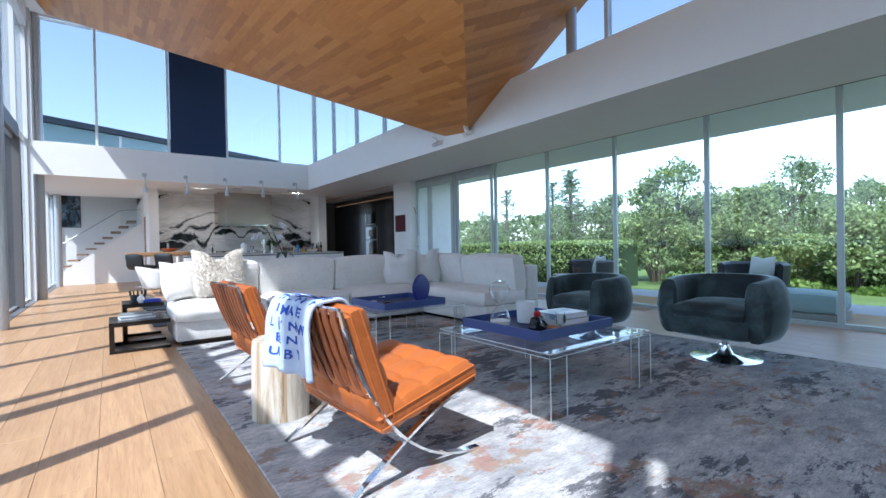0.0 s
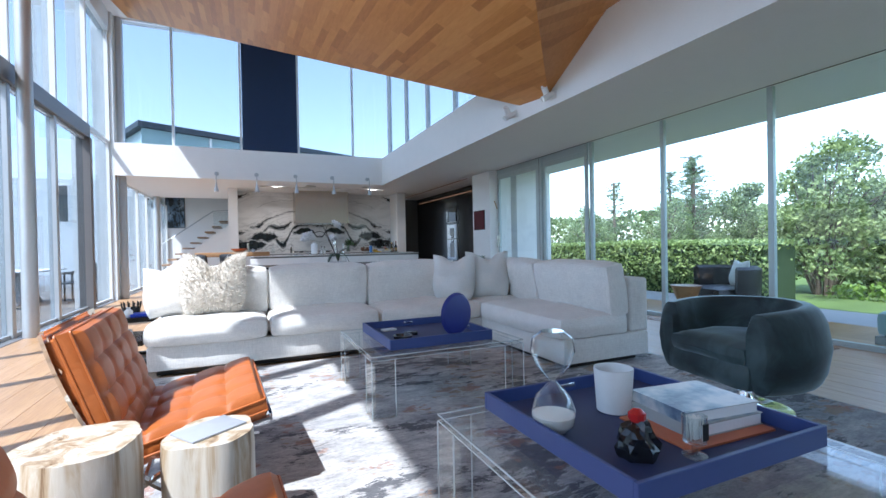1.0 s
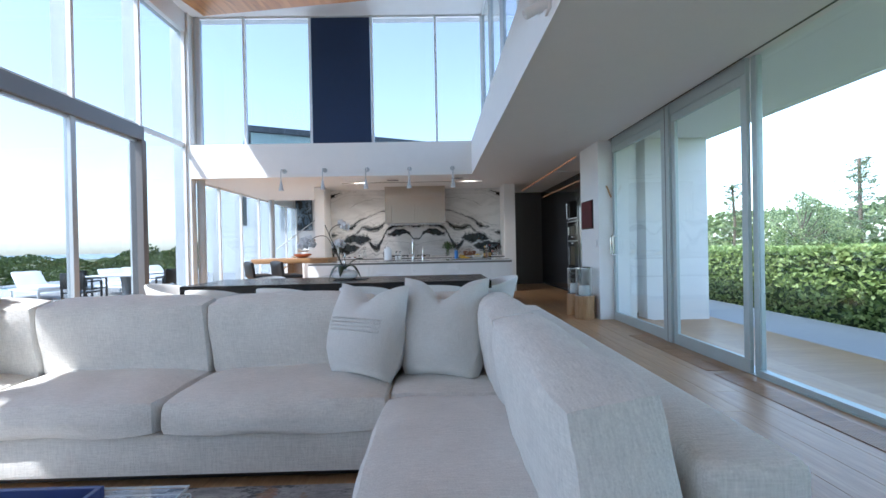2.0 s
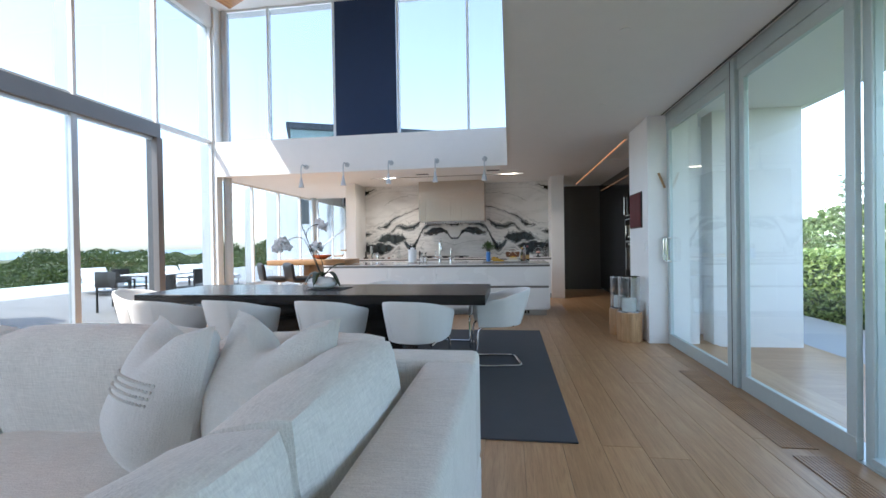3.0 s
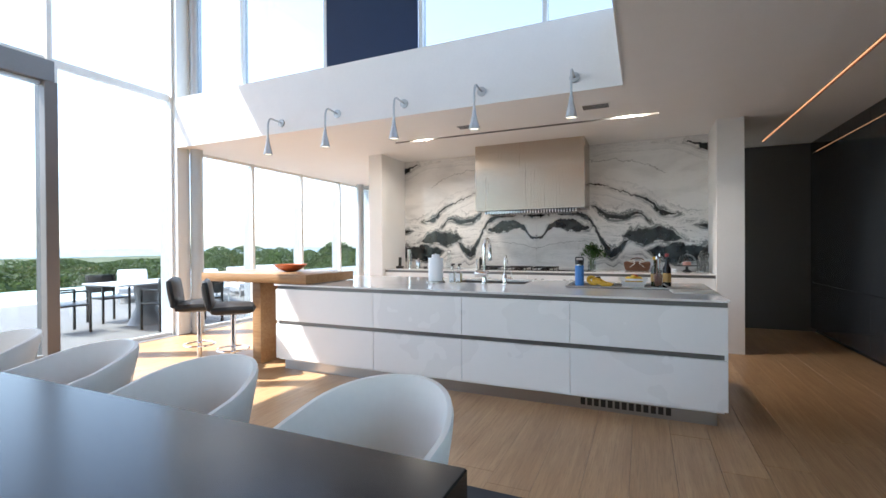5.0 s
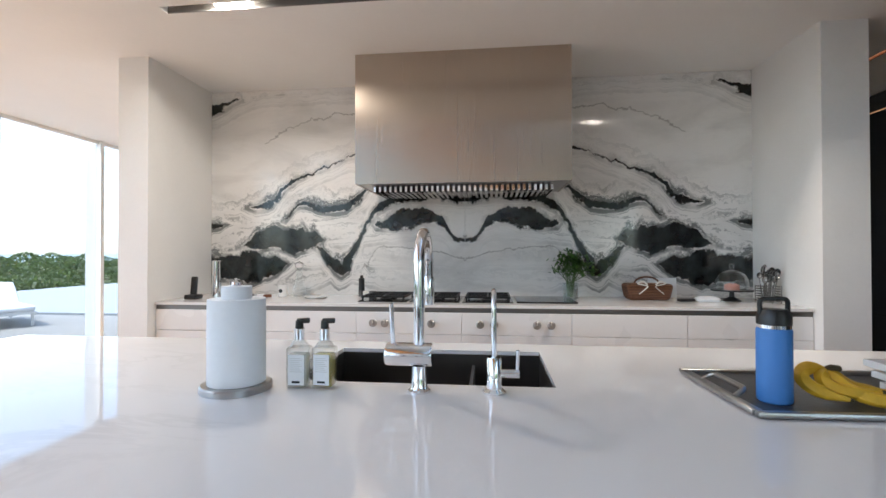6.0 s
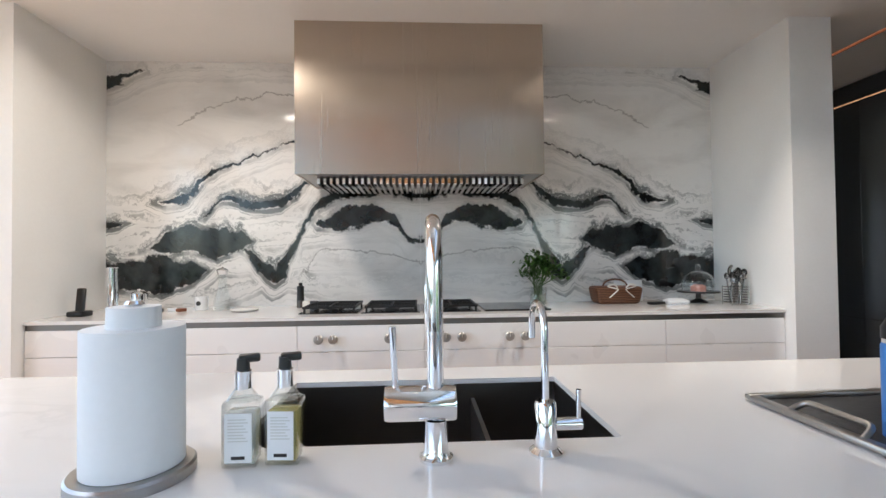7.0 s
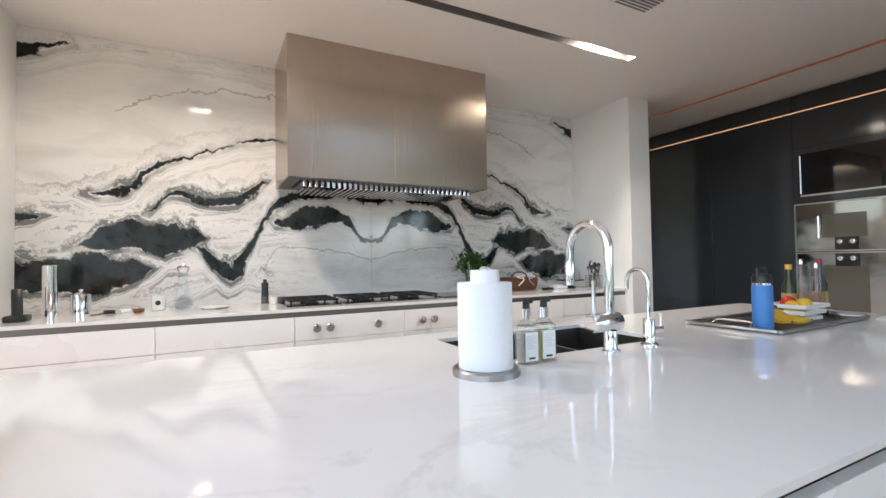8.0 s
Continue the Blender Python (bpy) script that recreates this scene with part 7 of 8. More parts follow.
for nm, z0, z1, lab in (("wall_oven", 0.485, 1.243, "built-in smoked mirror wall oven in a thin steel frame"), ("steam_oven", 1.250, 1.70, "built-in smoked mirror steam oven with a long window"), ("microwave_oven", 1.71, 2.225, "built-in black glass microwave in a dark frame")):
    ov = thing(nm, lab, "oven", "built-in ovens")
    a, b = OV[0] + 0.004, OV[1] - 0.004
    if nm == "microwave_oven":
        part("front", boxed(TX - 0.012, TX + 0.02, a, b, z0, z1, bevel=0.002, seg=1), CABINET_BLACK, ov, soft=False)
        part("window", boxed(TX - 0.018, TX - 0.0125, a + 0.06, b - 0.06, z0 + 0.07, z1 - 0.06), plain("oven_glass", (0.006, 0.006, 0.007), 0.04), ov, soft=False)
        part("trim", boxed(TX - 0.020, TX - 0.0125, a + 0.06, b - 0.06, z0 + 0.055, z0 + 0.069), STEEL_EDGE, ov, soft=False)
        part("handle", tube([(TX - 0.045, b - 0.075, z0 + 0.08), (TX - 0.045, b - 0.075, z1 - 0.08)], 0.007), CHROME, ov)
    else:
        part("front", boxed(TX - 0.012, TX + 0.02, a + 0.012, b - 0.012, z0 + 0.012, z1 - 0.012, bevel=0.002, seg=1), OVEN_GLASS, ov, soft=False)
        for y0, y1 in ((a, a + 0.011), (b - 0.011, b)):
            part("frame", boxed(TX - 0.014, TX + 0.02, y0, y1, z0, z1), STEEL_EDGE, ov, soft=False)
        for q in (z0, z1 - 0.011):
            part("frame", boxed(TX - 0.0138, TX + 0.02, a + 0.011, b - 0.011, q, q + 0.011), STEEL_EDGE, ov, soft=False)
        zz = z0 + (0.122 if nm == "steam_oven" else 0.20)
        part("window", boxed(TX - 0.015, TX - 0.0125, 10.375, 10.685, zz, z1 - 0.115), plain("oven_window", (0.11, 0.10, 0.075), 0.05), ov, soft=False)
        part("handle", tube([(TX - 0.045, b - 0.20, zz), (TX - 0.045, b - 0.20, z1 - 0.13)], 0.008), CHROME, ov)
        zc = z0 + 0.015 if nm == "steam_oven" else z1 - 0.125
        part("control_panel", boxed(TX - 0.018, TX - 0.0125, OV[0] + 0.32, OV[0] + 0.49, zc, zc + 0.11), GLOSS_BLACK, ov, soft=False)
        for y in (OV[0] + 0.36, OV[0] + 0.45):
            part("knob", lathe([(0.022, 0), (0.020, 0.02), (0, 0.022)], 20), CHROME, ov, at=pose(TX - 0.018, y, zc + 0.07, 0, -90))

# ---- lamps over the island ----
def swan_lamp(at):
    """A cone lamp on a bent arm from the fascia."""
    s = thing("wall_lamp", "grey cone lamp on a bent arm from the white fascia", "wall lamp", "fascia lamps", at)
    bm = lathe([(0.0, 0.0), (0.048, 0.0), (0.048, 0.014), (0, 0.016)], 28)
    bmesh.ops.transform(bm, matrix=pose(0, 0, 0, 90), verts=bm.verts)
    part("wall_plate", bm, ALU, s)
    pts = rounded([(0, -0.01, 0), (0, -0.20, 0.015), (0, -0.235, -0.06), (0, -0.235, -0.26)], 0.06, 6)
    part("arm", tube(pts, 0.011, 12), ALU, s)
    part("shade", lathe([(0.014, -0.24), (0.022, -0.30), (0.056, -0.445), (0.050, -0.445), (0.018, -0.31), (0, -0.30)], 32), ALU, s, at=pose(0, -0.235, 0))
    part("lens", lathe([(0, -0.435), (0.045, -0.435), (0.045, -0.43), (0, -0.43)], 24), LAMP_LENS, s, "glowing lens", at=pose(0, -0.235, 0))
    return s


# x 1.05 is the slot's downlight; x 3.72 is an added fill lamp
for x, z, power, wide in ((1.05, 0.015, 2.8, 0.20), (3.72, 0.064, 3.8, 0.20)):
    kl = new("kitchen_light_and_fill", bpy.data.lights.new("kitchen_light_and_fill", "AREA"))
    kl.data.energy, kl.data.color, kl.data.shape = power, (1.0, 0.88, 0.74), "RECTANGLE"
    kl.data.size, kl.data.size_y = wide, 0.025
    kl.matrix_world = Matrix.Translation((x, 11.02, LOW + z))
sl = swan_lamp(pose(-0.357, YN - 0.012, 2.862))
for x in (0.515, 1.424, 2.336, 3.265):
    copy_thing(sl, pose(x, YN - 0.012, 2.872))

# ceiling fittings
for x0, x1, y0, y1 in ((5.415, 5.442, 8.18, 13.24),):
    led = thing("ceiling_light", "long recessed copper light slot in the ceiling", "ceiling light")
    part("diffuser", boxed(x0, x1, y0, y1, LOW + 0.012, LOW + 0.058), LED, led, soft=False)
    for x in (x0 - 0.009, x1 + 0.002):
        part("trim", boxed(x, x + 0.006, y0, y1, LOW - 0.002, LOW + 0.012), STRAP, led, soft=False)
for x, y in ((4.75, 6.4), (4.65, 1.6), (4.55, 4.6)):
    dl = thing("downlight", "small round recessed ceiling downlight", "downlight", "ceiling downlights", pose(x, y, LOW))
    part("trim", lathe([(0.03, 0.0), (0.042, 0.0), (0.042, -0.004), (0.03, -0.004)], 24), CEIL, dl)
    part("lens", lathe([(0, -0.002), (0.03, -0.002), (0.03, -0.001), (0, -0.001)], 20), STEEL_EDGE, dl)
sp_ = thing("kitchen_downlight", "bright recessed light in the kitchen ceiling slot", "downlight", at=pose(1.05, 11.02, LOW))
part("lens", boxed(-0.11, 0.11, -0.035, 0.035, 0.02, 0.03), DOWNLIGHT, sp_, soft=False)
for x, y in ((1.9, 10.62), (3.4, 10.45)):
    v = thing("ceiling_vent", "small white slatted ceiling vent", "vent", "ceiling vents", pose(x, y, LOW))
    part("frame", boxed(-0.15, 0.15, -0.09, 0.09, -0.006, -0.001), CEIL, v, soft=False)
    for i in range(6):
        part("slat", boxed(-0.13, 0.13, -0.07 + i * 0.025, -0.06 + i * 0.025, -0.010, -0.0062), DARK_ALU, v, soft=False)
# floor grilles along the garden glass
for y0, y1 in ((4.12, 5.76), (2.30, 4.02), (0.4, 2.2)):
    g = thing("floor_grille", "slotted timber floor grille along the glass", "floor vent", "floor grilles")
    part("well", boxed(5.29, 5.49, y0, y1, 0.0005, 0.0015), BLACK, g, soft=False)
    for i in range(10):
        part("slat", boxed(5.292 + i * 0.02, 5.305 + i * 0.02, y0, y1, 0.0016, 0.006), BAR_OAK, g, soft=False)


# ---- stair hall ----
stair = thing("staircase", "open stair of oak treads between white walls with a glass rail", "staircase")
N_ST = 15
for i in range(N_ST):
    x = -2.34 + i * 0.22
    if x > -0.5:
        break
    z = 0.60 + 0.18 * i
    part("tread", boxed(x, x + 0.27, 15.02, 16.2, z - 0.05, z, bevel=0.004, seg=1), TREAD_OAK, stair, soft=False)
bm = bmesh.new()
a = [bm.verts.new((-2.34, 14.95, 0.0)), bm.verts.new((-0.19, 14.95, 0.0)), bm.verts.new((-0.19, 14.95, 1.95)), bm.verts.new((-2.34, 14.95, 0.35))]
b = [bm.verts.new((v.co.x, 15.01, v.co.z)) for v in a]
bm.faces.new(a)
bm.faces.new(b[::-1])
for i in range(4):
    bm.faces.new((a[i], b[i], b[(i + 1) % 4], a[(i + 1) % 4]))
part("stringer_wall", bm, WHITE, stair, "white stringer wall", soft=False)
part("handrail", tube([(-2.34, 14.98, 1.20), (-0.75, 14.98, 2.36), (-0.2, 14.98, 2.40)], 0.018), ALU, stair, "round grey handrail")
part("glass_panel", boxed(-0.75, -0.21, 14.975, 14.985, 1.80, 2.34), GLASS, stair, soft=False)
pic = thing("wall_art", "dark photograph of palms against a cloudy sky", "picture")
n = Nodes("palm_photograph")
v = n.coords("Object", (1, 1, 1))
skyc = n.ramp(n.noise(v, 2.2, 5.0), [(0.35, (0.05, 0.09, 0.14)), (0.55, (0.18, 0.24, 0.30)), (0.7, (0.45, 0.48, 0.50))])
palm = n.ramp(n.noise(n.coords("Object", (2.5, 1, 1.4)), 2.0, 7.0, 0.75, 0.6), [(0.50, 0.0), (0.54, 1.0)])
n.set(Base_Color=n.mix(palm, skyc, (0.008, 0.012, 0.014)), Roughness=0.35)
part("print", boxed(-2.48, -1.88, 17.555, 17.575, 1.92, 3.08), n.mat, pic, soft=False)
part("frame", boxed(-2.50, -1.86, 17.575, 17.598, 1.90, 3.10), BLACK, pic, soft=False)
solid("door_panel", boxed(-0.20, -0.186, 12.9, 13.5, 0.0, 2.05), BAR_OAK, "narrow oak door panel in the white wall", "door", soft=False)
dog = thing("ornament", "small white seated sculpture on the hall floor", "sculpture", at=pose(-0.95, 15.6, 0))
part("body", lathe([(0.12, 0), (0.14, 0.08), (0.10, 0.22), (0.06, 0.27), (0.09, 0.33), (0.07, 0.41), (0, 0.44)], 24), CERAMIC, dog)

# ---- sea-side terrace ----
deck = tagged(new("deck"), "bleached timber deck outside the sea-side glass", "deck", "", "structure")
part("frame", boxed(-9.4, XL - 0.17, -14, 17.5, -1.49, -0.07), TERRACE, deck, soft=False)
board = mesh_of("board", boxed(-0.068, 0.068, -15.7, 15.7, 0, 0.028), DECK, False)
for i in range(46):
    ob = new("board", board)
    ob.parent = deck
    ob.matrix_basis = pose(-9.32 + i * 0.146, 1.7, -0.07)
setting("pool_edge", boxed(-9.75, -9.4, -14, 18, -1.49, -0.045), plain("white_coping", (0.62, 0.62, 0.60), 0.6), "white stone pool coping", "coping")
setting("pool_water", boxed(-15.0, -9.75, -14, 18, -1.49, -0.12), POOL, "pale turquoise pool brimming to its edge", "pool")
setting("terrace_north", boxed(-15, XL - 0.2, 18, 40, -1.49, -0.08), TERRACE, "pale stone terrace beside the far wing", "terrace")

ot = thing("outdoor_table", "white-topped outdoor table on a dark pedestal, on the deck", "table", at=pose(-4.15, 10.55, -0.042))
part("tabletop", boxed(-0.5, 0.5, -0.75, 0.75, 0.71, 0.74, bevel=0.01), PAPER, ot, soft=False)
part("pedestal", lathe([(0.3, 0), (0.28, 0.02), (0.16, 0.3), (0.2, 0.71)], 24), DARK_ALU, ot)


def outdoor_chair(at):
    c = thing("outdoor_chair", "black slatted outdoor dining chair", "chair", "outdoor chairs", at)
    part("seat", boxed(-0.24, 0.24, -0.24, 0.24, 0.42, 0.45, bevel=0.008), BLACK, c)
    part("backrest", boxed(-0.24, 0.24, -0.26, -0.235, 0.52, 0.84, bevel=0.008), BLACK, c)
    for sx in (-1, 1):
        for sy in (-1, 1):
            part("leg", boxed(sx * 0.22 - 0.015, sx * 0.22 + 0.015, sy * 0.23 - 0.015, sy * 0.23 + 0.015, 0, 0.84 if sy < 0 else 0.64), BLACK, c, soft=False)
        part("armrest", boxed(sx * 0.22 - 0.02, sx * 0.22 + 0.02, -0.23, 0.24, 0.64, 0.665), BLACK, c, soft=False)
    return c


oc = outdoor_chair(pose(-4.40, 9.45, -0.042, 0, 0, 0))
for x, y, r in ((-4.98, 10.4, -90), (-3.32, 10.3, 90), (-3.32, 11.0, 88)):
    copy_thing(oc, pose(x, y, -0.042, 0, 0, r))


def sun_lounger(at):
    s = thing("sun_lounger", "white cushioned sun lounger with a raised back", "sun lounger", "sun loungers", at)
    part("frame", boxed(-0.34, 0.34, -0.95, 0.95, 0.22, 0.27), WHITE, s, soft=False)
    part("mattress", cushion(0.66, 1.25, 0.10, 0.015, 0.03, 8), PAPER, s, at=pose(0, -0.32, 0.27))
    part("backrest", cushion(0.66, 0.72, 0.10, 0.015, 0.03, 8), PAPER, s, at=pose(0, 0.56, 0.45, 42))
    for sx in (-1, 1):
        for y in (-0.85, 0.85):
            part("leg", boxed(sx * 0.30 - 0.02, sx * 0.30 + 0.02, y - 0.02, y + 0.02, 0, 0.22), WHITE, s, soft=False)
    return s


sl_ = sun_lounger(pose(-6.4, 13.6, -0.042, 0, 0, 60))
for x, y in ((-6.6, 14.9), (-6.8, 16.2), (-8.2, 12.8)):
    copy_thing(sl_, pose(x, y, -0.042, 0, 0, 60))
um = thing("cantilever_umbrella", "white cantilever umbrella on a dark leaning mast", "umbrella", at=pose(-4.36, 6.95, -0.042))
part("base_plate", boxed(-0.4, 0.4, -0.4, 0.4, 0, 0.06, bevel=0.01), DARK_ALU, um)
part("mast", tube([(0, 0, 0.06), (0.12, 0.05, 2.1)], 0.04, 12), DARK_ALU, um, "dark leaning mast")
part("arm", tube([(0.12, 0.05, 2.05), (-1.6, -0.2, 2.55)], 0.028, 10), DARK_ALU, um)
part("canopy", lathe([(1.35, 2.15), (0.7, 2.40), (0.05, 2.60), (0.05, 2.58), (0.7, 2.38), (1.34, 2.13)], 8, (-2.2, -0.3, 0.0)), PAPER, um, "white fabric canopy", soft=False)

# far wing: slatted white siding with a window, flat-roofed glass storey behind
wing = thing("house_wing", "white clapboard wing of the house with a dark window", "house")
part("wall", boxed(-10.6, -4.2, 26.2, 34, -0.1, 4.7), WHITE, wing, soft=False)
for i in range(34):
    part("clapboard", boxed(-10.63, -4.15, 26.165, 26.2, -0.02 + i * 0.14, 0.105 + i * 0.14), FIN, wing, soft=False)
w_ = part("window", boxed(-8.6, -7.9, 26.13, 26.16, 2.6, 4.4), plain("dark_window", (0.03, 0.04, 0.05), 0.08), wing, soft=False)
part("frame", boxed(-8.66, -7.84, 26.14, 26.163, 2.54, 4.46), WHITE, w_, soft=False)
up_ = thing("upper_storey", "flat-roofed pale glass storey standing on the low roof", "house", at=pose(-2.47, 13.25, SILL, 0, 0, 25))
part("wall", boxed(0.12, 7.9, 0.12, 3.6, 0, 1.16), plain("pale_green_cladding", (0.42, 0.52, 0.51), 0.4), up_, soft=False)
part("roof", boxed(-0.06, 8.1, -0.06, 3.8, 1.18, 1.34), plain("slate_roof_edge", (0.05, 0.065, 0.08), 0.6), up_, "dark slate flat roof edge", soft=False)
for i in range(4):
    gl = part("window", boxed(0.05 + i * 1.95, 1.90 + i * 1.95, 0.06, 0.10, 0.02, 1.16), plain("sky_lit_glass", (0.30, 0.42, 0.43), 0.05), up_, "pale green glass", soft=False)
    part("frame", boxed(1.91 + i * 1.95, 1.99 + i * 1.95, 0.04, 0.11, 0.02, 1.16), FIN, gl, soft=False)

# ---- garden ----
def outdoor_tub(at):
    c = thing("outdoor_armchair", "dark rattan outdoor armchair with pale pillows", "armchair", "outdoor armchairs", at)
    bm = bmesh.new()
    rows = []
    for i in range(25):
        a = radians(70 + i / 24 * 220)
        rows.append([bm.verts.new((math.cos(a) * r, math.sin(a) * r, z)) for r, z in ((0.46, 0.05), (0.50, 0.68), (0.44, 0.72), (0.40, 0.68), (0.38, 0.05))])
    for p, q in zip(rows, rows[1:]):
        for k in range(5):
            bm.faces.new((p[k], p[(k + 1) % 5], q[(k + 1) % 5], q[k]))
    bm.faces.new(rows[0][::-1])
    bm.faces.new(rows[-1])
    part("wrap_back", bm, BLACK_LEATHER, c)
    part("seat", cushion(0.76, 0.72, 0.35, 0.02, 0.05, 8), BLACK_LEATHER, c, at=pose(0.02, 0, 0.05))
    part("pillow", throw_pillow(0.42, 0.14, 4, 0.1), PILLOW, c, "pale grey pillow", at=pose(-0.18, 0.05, 0.40, -12, 0, 80))
    return c


oa = outdoor_tub(pose(7.1, 2.65, -0.06, 0, 0, 165))
copy_thing(oa, pose(7.35, -0.3, -0.06, 0, 0, 180))
solid("outdoor_side_table", lathe([(0.20, 0), (0.20, 0.02), (0.13, 0.22), (0.20, 0.42), (0.22, 0.45), (0, 0.45)], 28), BAR_OAK, "waisted tan wooden outdoor side table", "side table", at=pose(6.38, 2.75, -0.06))
bench = thing("outdoor_bench", "low outdoor daybed with a pale teal cushion", "bench", at=pose(6.35, -0.5, -0.06))
part("base", boxed(-0.35, 0.35, -1.15, 0.85, 0.0, 0.14), plain("bench_plinth", (0.30, 0.30, 0.28), 0.6), bench, soft=False)
part("cushion", cushion(0.72, 2.0, 0.26, 0.02, 0.06, 10), fabric("teal_canvas", (0.32, 0.42, 0.42), 160), bench, at=pose(0, -0.15, 0.14))
solid("door_mat", boxed(6.0, 6.7, 5.5, 6.7, -0.06, -0.045), DARK_RUG, "dark grey outdoor door mat", "mat", soft=False)


def leaf_cloud(bm, rng, centre, spread, count, size, flatten=1.0):
    for _ in range(count):
        d = Vector((rng.gauss(0, 1), rng.gauss(0, 1), rng.gauss(0, 1))).normalized() * rng.uniform(0.55, 1.0)
        c = centre + Vector((d.x * spread[0], d.y * spread[1], d.z * spread[2]))
        n_ = Vector((rng.gauss(0, 1), rng.gauss(0, 1), rng.gauss(0.5, 1))).normalized()
        u = n_.orthogonal().normalized()
        u.rotate(Matrix.Rotation(rng.uniform(0, 6.28), 3, n_))
        w = n_.cross(u)
        s = size * rng.uniform(0.6, 1.3)
        vs = [bm.verts.new(c - u * s), bm.verts.new(c + w * s * 0.55 + n_ * s * 0.12), bm.verts.new(c + u * s), bm.verts.new(c - w * s * 0.55 + n_ * s * 0.12)]
        bm.faces.new(vs)


def tree(at, seed, h, label):
    rng = random.Random(seed)
    t = thing("tree", label, "tree", "garden trees", at)
    bm = bmesh.new()
    tube([(0, 0, -0.1), (0.05, 0.03, h * 0.25), (0.0, 0.08, h * 0.5)], 0.11, 10, bm)
    limbs, leaves = bmesh.new(), bmesh.new()
    for k in range(34):
        a = rng.uniform(0, 6.28)
        e = rng.uniform(0.05, 1.0)
        rad = h * 0.44 * math.sin(min(1, e * 0.9 + 0.12) * math.pi) ** 0.5 * rng.uniform(0.45, 1.0)
        tip = Vector((math.cos(a) * rad, math.sin(a) * rad, h * (0.12 + 0.82 * e)))
        tube([(0, 0.05, min(h * 0.5, tip.z * 0.6)), tip * 0.6 + Vector((0, 0, tip.z * 0.22)), tip], 0.022, 6, limbs)
        s = h * rng.uniform(0.10, 0.19)
        leaf_cloud(leaves, rng, tip, (s, s, s * 0.75), 165, 0.075)
    part("trunk", bm, BARK, t)
    part("limbs", limbs, BARK, t)
    part("crown", leaves, TREE_LEAF, t, "crown of small green leaves", soft=False)
    return t


def pine(at, seed, h, label):
    rng = random.Random(seed)
    t = thing("pine_tree", label, "tree", "garden pines", at)
    bm = bmesh.new()
    tube([(0, 0, -0.1), (0.1, 0, h * 0.5), (0.0, 0.1, h)], 0.09, 8, bm)
    limbs, leaves = bmesh.new(), bmesh.new()
    z = h * 0.2
    while z < h:
        a = rng.uniform(0, 6.28)
        r = ((h - z) * 0.30 + 0.40) * rng.uniform(0.35, 1.25)
        tip = Vector((math.cos(a) * r, math.sin(a) * r, z + r * rng.uniform(-0.05, 0.45)))
        tube([(0, 0, z), tip * 0.5 + Vector((0, 0, z * 0.5 - 0.05)), tip], 0.018, 5, limbs)
        for f in (0.45, 0.62, 0.8, 1.0):
            s = rng.uniform(0.12, 0.26)
            c = Vector((0, 0, z)).lerp(tip, f) + Vector((rng.gauss(0, 0.12), rng.gauss(0, 0.12), rng.gauss(0, 0.08)))
            leaf_cloud(leaves, rng, c, (s, s, s * 0.35), 26, 0.045)
        z += rng.uniform(0.04, 0.11)
    part("trunk", bm, BARK, t)
    part("limbs", limbs, BARK, t)
    part("crown", leaves, PINE_LEAF, t, "tufts of dark needles", soft=False)
    return t


G0 = -0.10


def shrub(at, seed, h, w, label):
    """A broad bush in leaf to the ground, on many stems."""
    rng = random.Random(seed)
    t = thing("shrub", label, "shrub", "garden shrubs", at)
    limbs, leaves = bmesh.new(), bmesh.new()
    for k in range(46):
        a, e = rng.uniform(0, 6.28), rng.uniform(0.06, 1.0)
        rad = w * (1 - 0.72 * e ** 2.2) * rng.uniform(0.35, 1.0)
        tip = Vector((math.cos(a) * rad, math.sin(a) * rad, h * (0.06 + 0.86 * e) * rng.uniform(0.9, 1.08)))
        tube([(math.cos(a) * 0.15, math.sin(a) * 0.15, 0), tip * 0.5 + Vector((0, 0, 0.2)), tip], 0.014, 5, limbs)
        s = rng.uniform(0.24, 0.46)
        leaf_cloud(leaves, rng, tip, (s, s, s * 0.8), 230, 0.05)
    part("stems", limbs, BARK, t)
    part("crown", leaves, LEAF, t, "dense fresh green leaves", soft=False)
    return t


shrub(pose(11.1, 3.3, G0), 4, 3.05, 1.2, "large leafy green shrub before the hedge")
shrub(pose(11.2, 1.05, G0), 6, 2.4, 0.95, "leafy green shrub beside a larger one")
shrub(pose(11.3, -0.75, G0), 8, 1.75, 0.9, "low rounded green shrub at the lawn's edge")
ta = tree(pose(18.0, 6.0, G0), 11, 4.6, "dense broad-leaved tree behind the hedge")
tb_ = tree(pose(19.5, 2.5, G0), 12, 4.2, "broad-leaved tree behind the hedge")
tc_ = tree(pose(20.5, 10.5, G0), 13, 3.6, "small broad-leaved tree behind the hedge")
rng = random.Random(77)
for i in range(34):
    src = (ta, tb_, tc_)[i % 3]
    y = -22 + i * 1.9 + rng.uniform(-0.6, 0.6)
    x = rng.uniform(16.5, 24)
    k = rng.uniform(0.60, 0.85) if 1 < y < 9 else rng.uniform(0.48, 0.70)
    copy_thing(src, pose(x, y, G0, 0, 0, rng.uniform(0, 360)) @ Matrix.Scale(k, 4))
pa = pine(pose(22, 14.5, G0), 5, 5.6, "thin pine standing above the hedge")
for x, y, k in ((24, 17.5, 0.95), (19.5, 12.6, 0.85), (26, 24, 1.0), (23, 30, 0.9)):
    copy_thing(pa, pose(x, y, G0, 0, 0, x * 31) @ Matrix.Scale(k, 4))


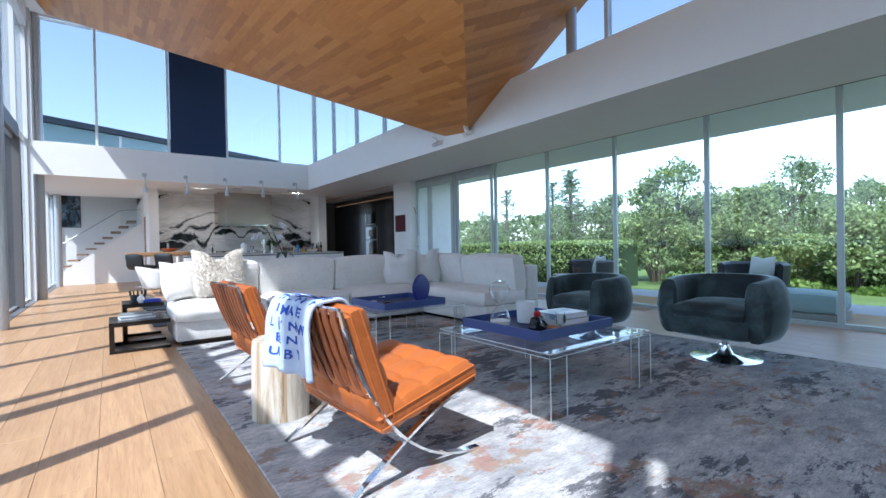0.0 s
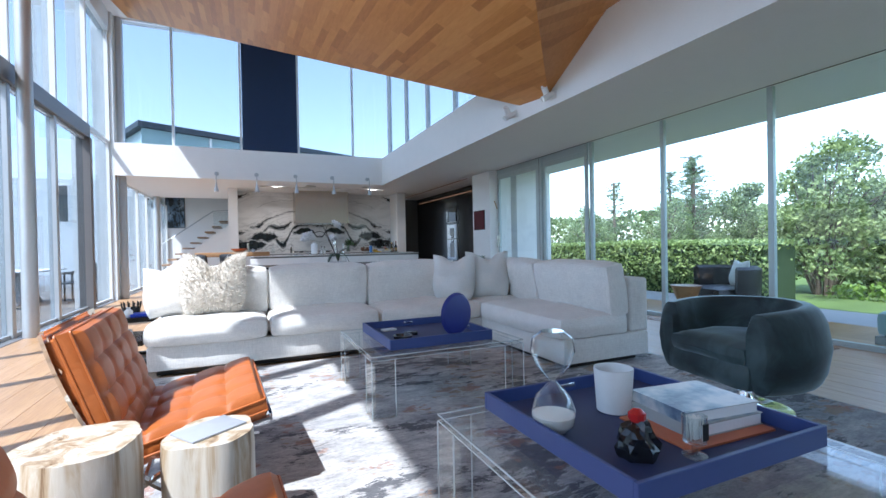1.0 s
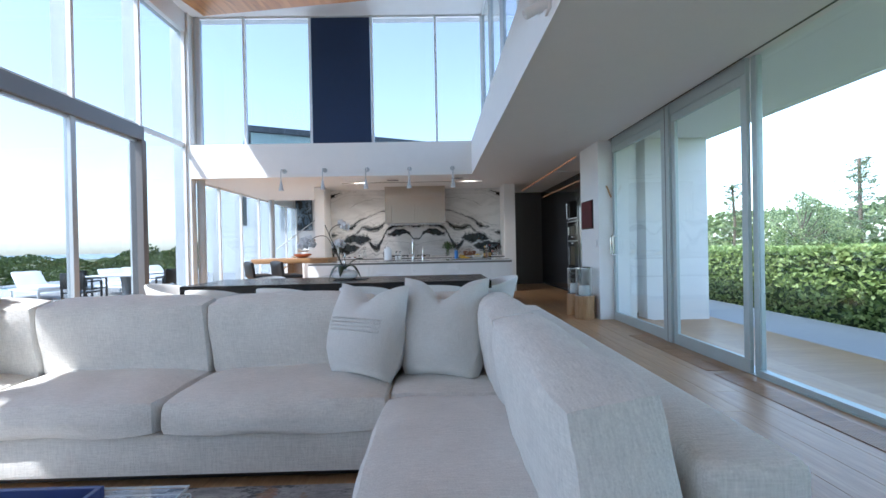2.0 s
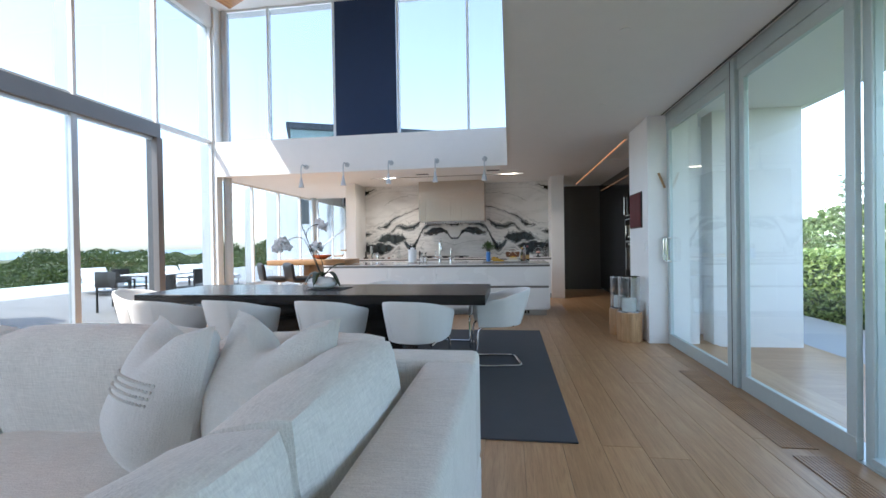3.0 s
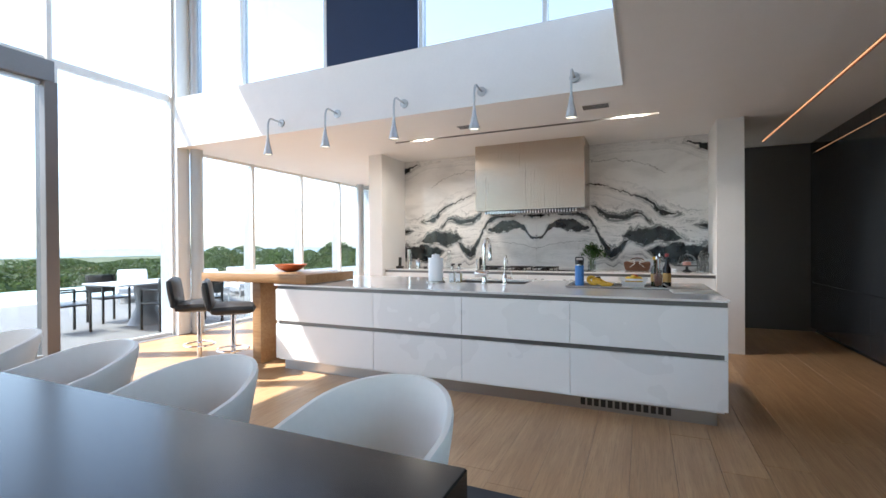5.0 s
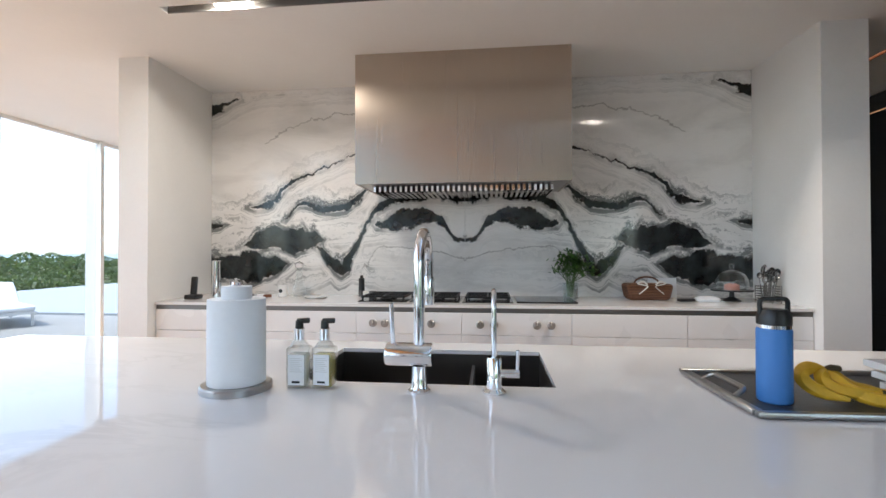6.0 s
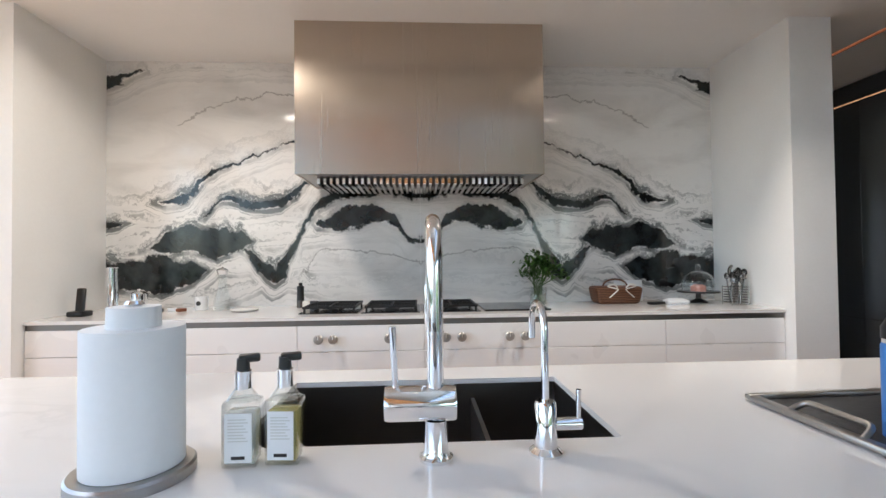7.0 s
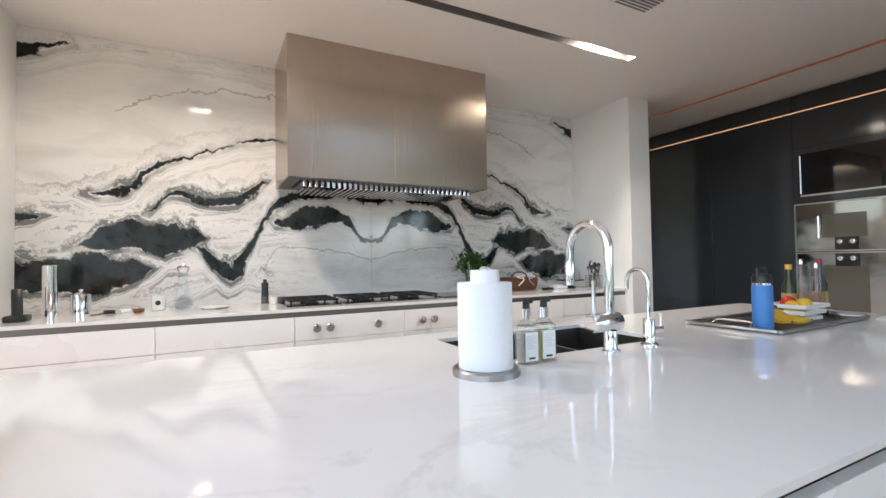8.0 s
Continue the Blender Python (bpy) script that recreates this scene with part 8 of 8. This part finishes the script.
def foliage_bank(name, label, category, mat, x0, x1, y0, y1, z0, z1, count, size, seed, lumps=0.35):
    """An uneven bank of leaves round a dark core."""
    rng = np.random.default_rng(seed)
    face = rng.random(count)
    y = rng.uniform(y0, y1, count)
    top = z1 + lumps * (np.sin(y * 1.3) * 0.4 + np.sin(y * 3.1 + 1) * 0.25 + np.sin(y * 0.37) * 0.6)
    front = face < 0.6
    x = np.where(front, x0 + rng.exponential(0.10, count), rng.uniform(x0, x1, count))
    z = np.where(front, rng.uniform(0, 1, count) * (top - z0) + z0, top - rng.exponential(0.10, count))
    c = np.stack([x, y, z], 1)
    d = rng.normal(size=(count, 3))
    d /= np.linalg.norm(d, axis=1, keepdims=True)
    e = np.cross(d, rng.normal(size=(count, 3)))
    e /= np.linalg.norm(e, axis=1, keepdims=True)
    s = size * rng.uniform(0.6, 1.4, (count, 1))
    verts = np.stack([c - d * s, c + e * s * 0.6, c + d * s, c - e * s * 0.6], 1).reshape(-1, 3)
    me = bpy.data.meshes.new(name)
    me.from_pydata(verts.tolist(), [], np.arange(count * 4).reshape(-1, 4).tolist())
    me.materials.append(mat)
    ob = tagged(new(name, me), label, category, "", "stuff")
    return ob


# inner shade of the hedges, put into the dark colour of solid core boxes
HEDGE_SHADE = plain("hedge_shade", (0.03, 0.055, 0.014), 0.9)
BORDER_LEAF = leafy("border_leaves", (0.12, 0.21, 0.035), (0.30, 0.42, 0.09))
foliage_bank("hedge", "long clipped green privet hedge beside the terrace", "hedge", HEDGE_LEAF, 8.72, 9.9, 3.0, 40, -0.1, 1.05, 52000, 0.042, 3, 0.04)
setting("hedge_core", boxed(8.84, 9.8, 3.1, 40, -0.12, 0.97), HEDGE_SHADE, "dark solid core standing in for the hedge's inner shade", "hedge")
foliage_bank("hedge", "clipped green hedge behind the shrubs", "hedge", HEDGE_LEAF, 11.7, 12.9, -26, 3.0, -0.1, 1.1, 36000, 0.05, 13, 0.06)
setting("hedge_core", boxed(11.82, 12.8, -26, 2.9, -0.12, 1.0), HEDGE_SHADE, "dark solid core standing in for the hedge's inner shade", "hedge")
foliage_bank("border_planting", "low bright green border plants before the hedge", "planting", BORDER_LEAF, 10.6, 11.5, -26, 3.0, -0.1, 0.12, 9000, 0.05, 9, 0.1)
foliage_bank("far_wood", "far line of mixed green trees", "woodland", TREE_LEAF, 28, 34, -60, 80, -0.1, 3.0, 26000, 0.22, 4, 0.8)


def dune_scrub(name, x0, x1, y0, y1, count, size, seed, height):
    rng = np.random.default_rng(seed)
    x, y = rng.uniform(x0, x1, count), rng.uniform(y0, y1, count)
    g = height * (0.55 + 0.25 * np.sin(x * 0.21 + y * 0.13) + 0.2 * np.sin(y * 0.47 + 2) + 0.15 * np.sin(x * 0.9 + y * 0.7))
    # the dune is low towards the open sea and rises to the north
    rise = np.clip((y - 0.73 * (4 - x) - 1.0) / 6.0, 0, 1)
    g = g * (0.58 + 0.55 * rise)
    z = -1.5 + np.maximum(0.1, g) * rng.uniform(0.75, 1.0, count) ** 0.5
    c = np.stack([x, y, z], 1)
    d = rng.normal(size=(count, 3))
    d /= np.linalg.norm(d, axis=1, keepdims=True)
    e = np.cross(d, rng.normal(size=(count, 3)))
    e /= np.linalg.norm(e, axis=1, keepdims=True)
    s = size * rng.uniform(0.6, 1.4, (count, 1))
    verts = np.stack([c - d * s, c + e * s * 0.6, c + d * s, c - e * s * 0.6], 1).reshape(-1, 3)
    me = bpy.data.meshes.new(name)
    me.from_pydata(verts.tolist(), [], np.arange(count * 4).reshape(-1, 4).tolist())
    me.materials.append(SHRUB_LEAF)
    return tagged(new(name, me), "dense low green dune scrub towards the sea", "scrub", "", "stuff")


dune_scrub("dune_scrub", -75, -24, -50, 130, 110000, 0.17, 1, 2.4)
dune_scrub("dune_scrub", -25, -15.6, -20, 60, 60000, 0.09, 2, 2.1)
dune_scrub("dune_scrub", -42, -22, 18, 60, 40000, 0.12, 5, 3.0)

# ---- floor boards ----
W, GAP = 0.235, 0.0009
rng = random.Random(31)
joined = bmesh.new()
count = 0
x = XL + 0.17
while x < 6.0:
    y = -5.2 - rng.uniform(0, 2.2)
    while y < 17.5:
        ln = rng.uniform(2.0, 3.0)
        y1 = min(y + ln, 17.55)
        near = (x < -0.35 and -3.5 < y < 13) or (x > 3.55 and 0.5 < y < 11) or (3.0 < x and -4 < y <= 0.5)
        if near and count < 300:
            ob = new("floor_board", mesh_of("floor_board", boxed(GAP, W - GAP, GAP, y1 - y - GAP, -0.020, 0.0, bevel=0.0012, seg=1), FLOOR_OAK, False))
            ob.parent = bpy.data.objects["floor"]
            ob.matrix_basis = pose(x, y, 0)
            count += 1
        else:
            box(joined, x + GAP, x + W - GAP, y + GAP, y1 - GAP, -0.020, 0.0)
        y = y1
    x += W
me = mesh_of("floor_boards", joined, FLOOR_OAK, False)
ob = new("floor_boards", me)
ob.parent = bpy.data.objects["floor"]
tagged(ob, kind="stuff")
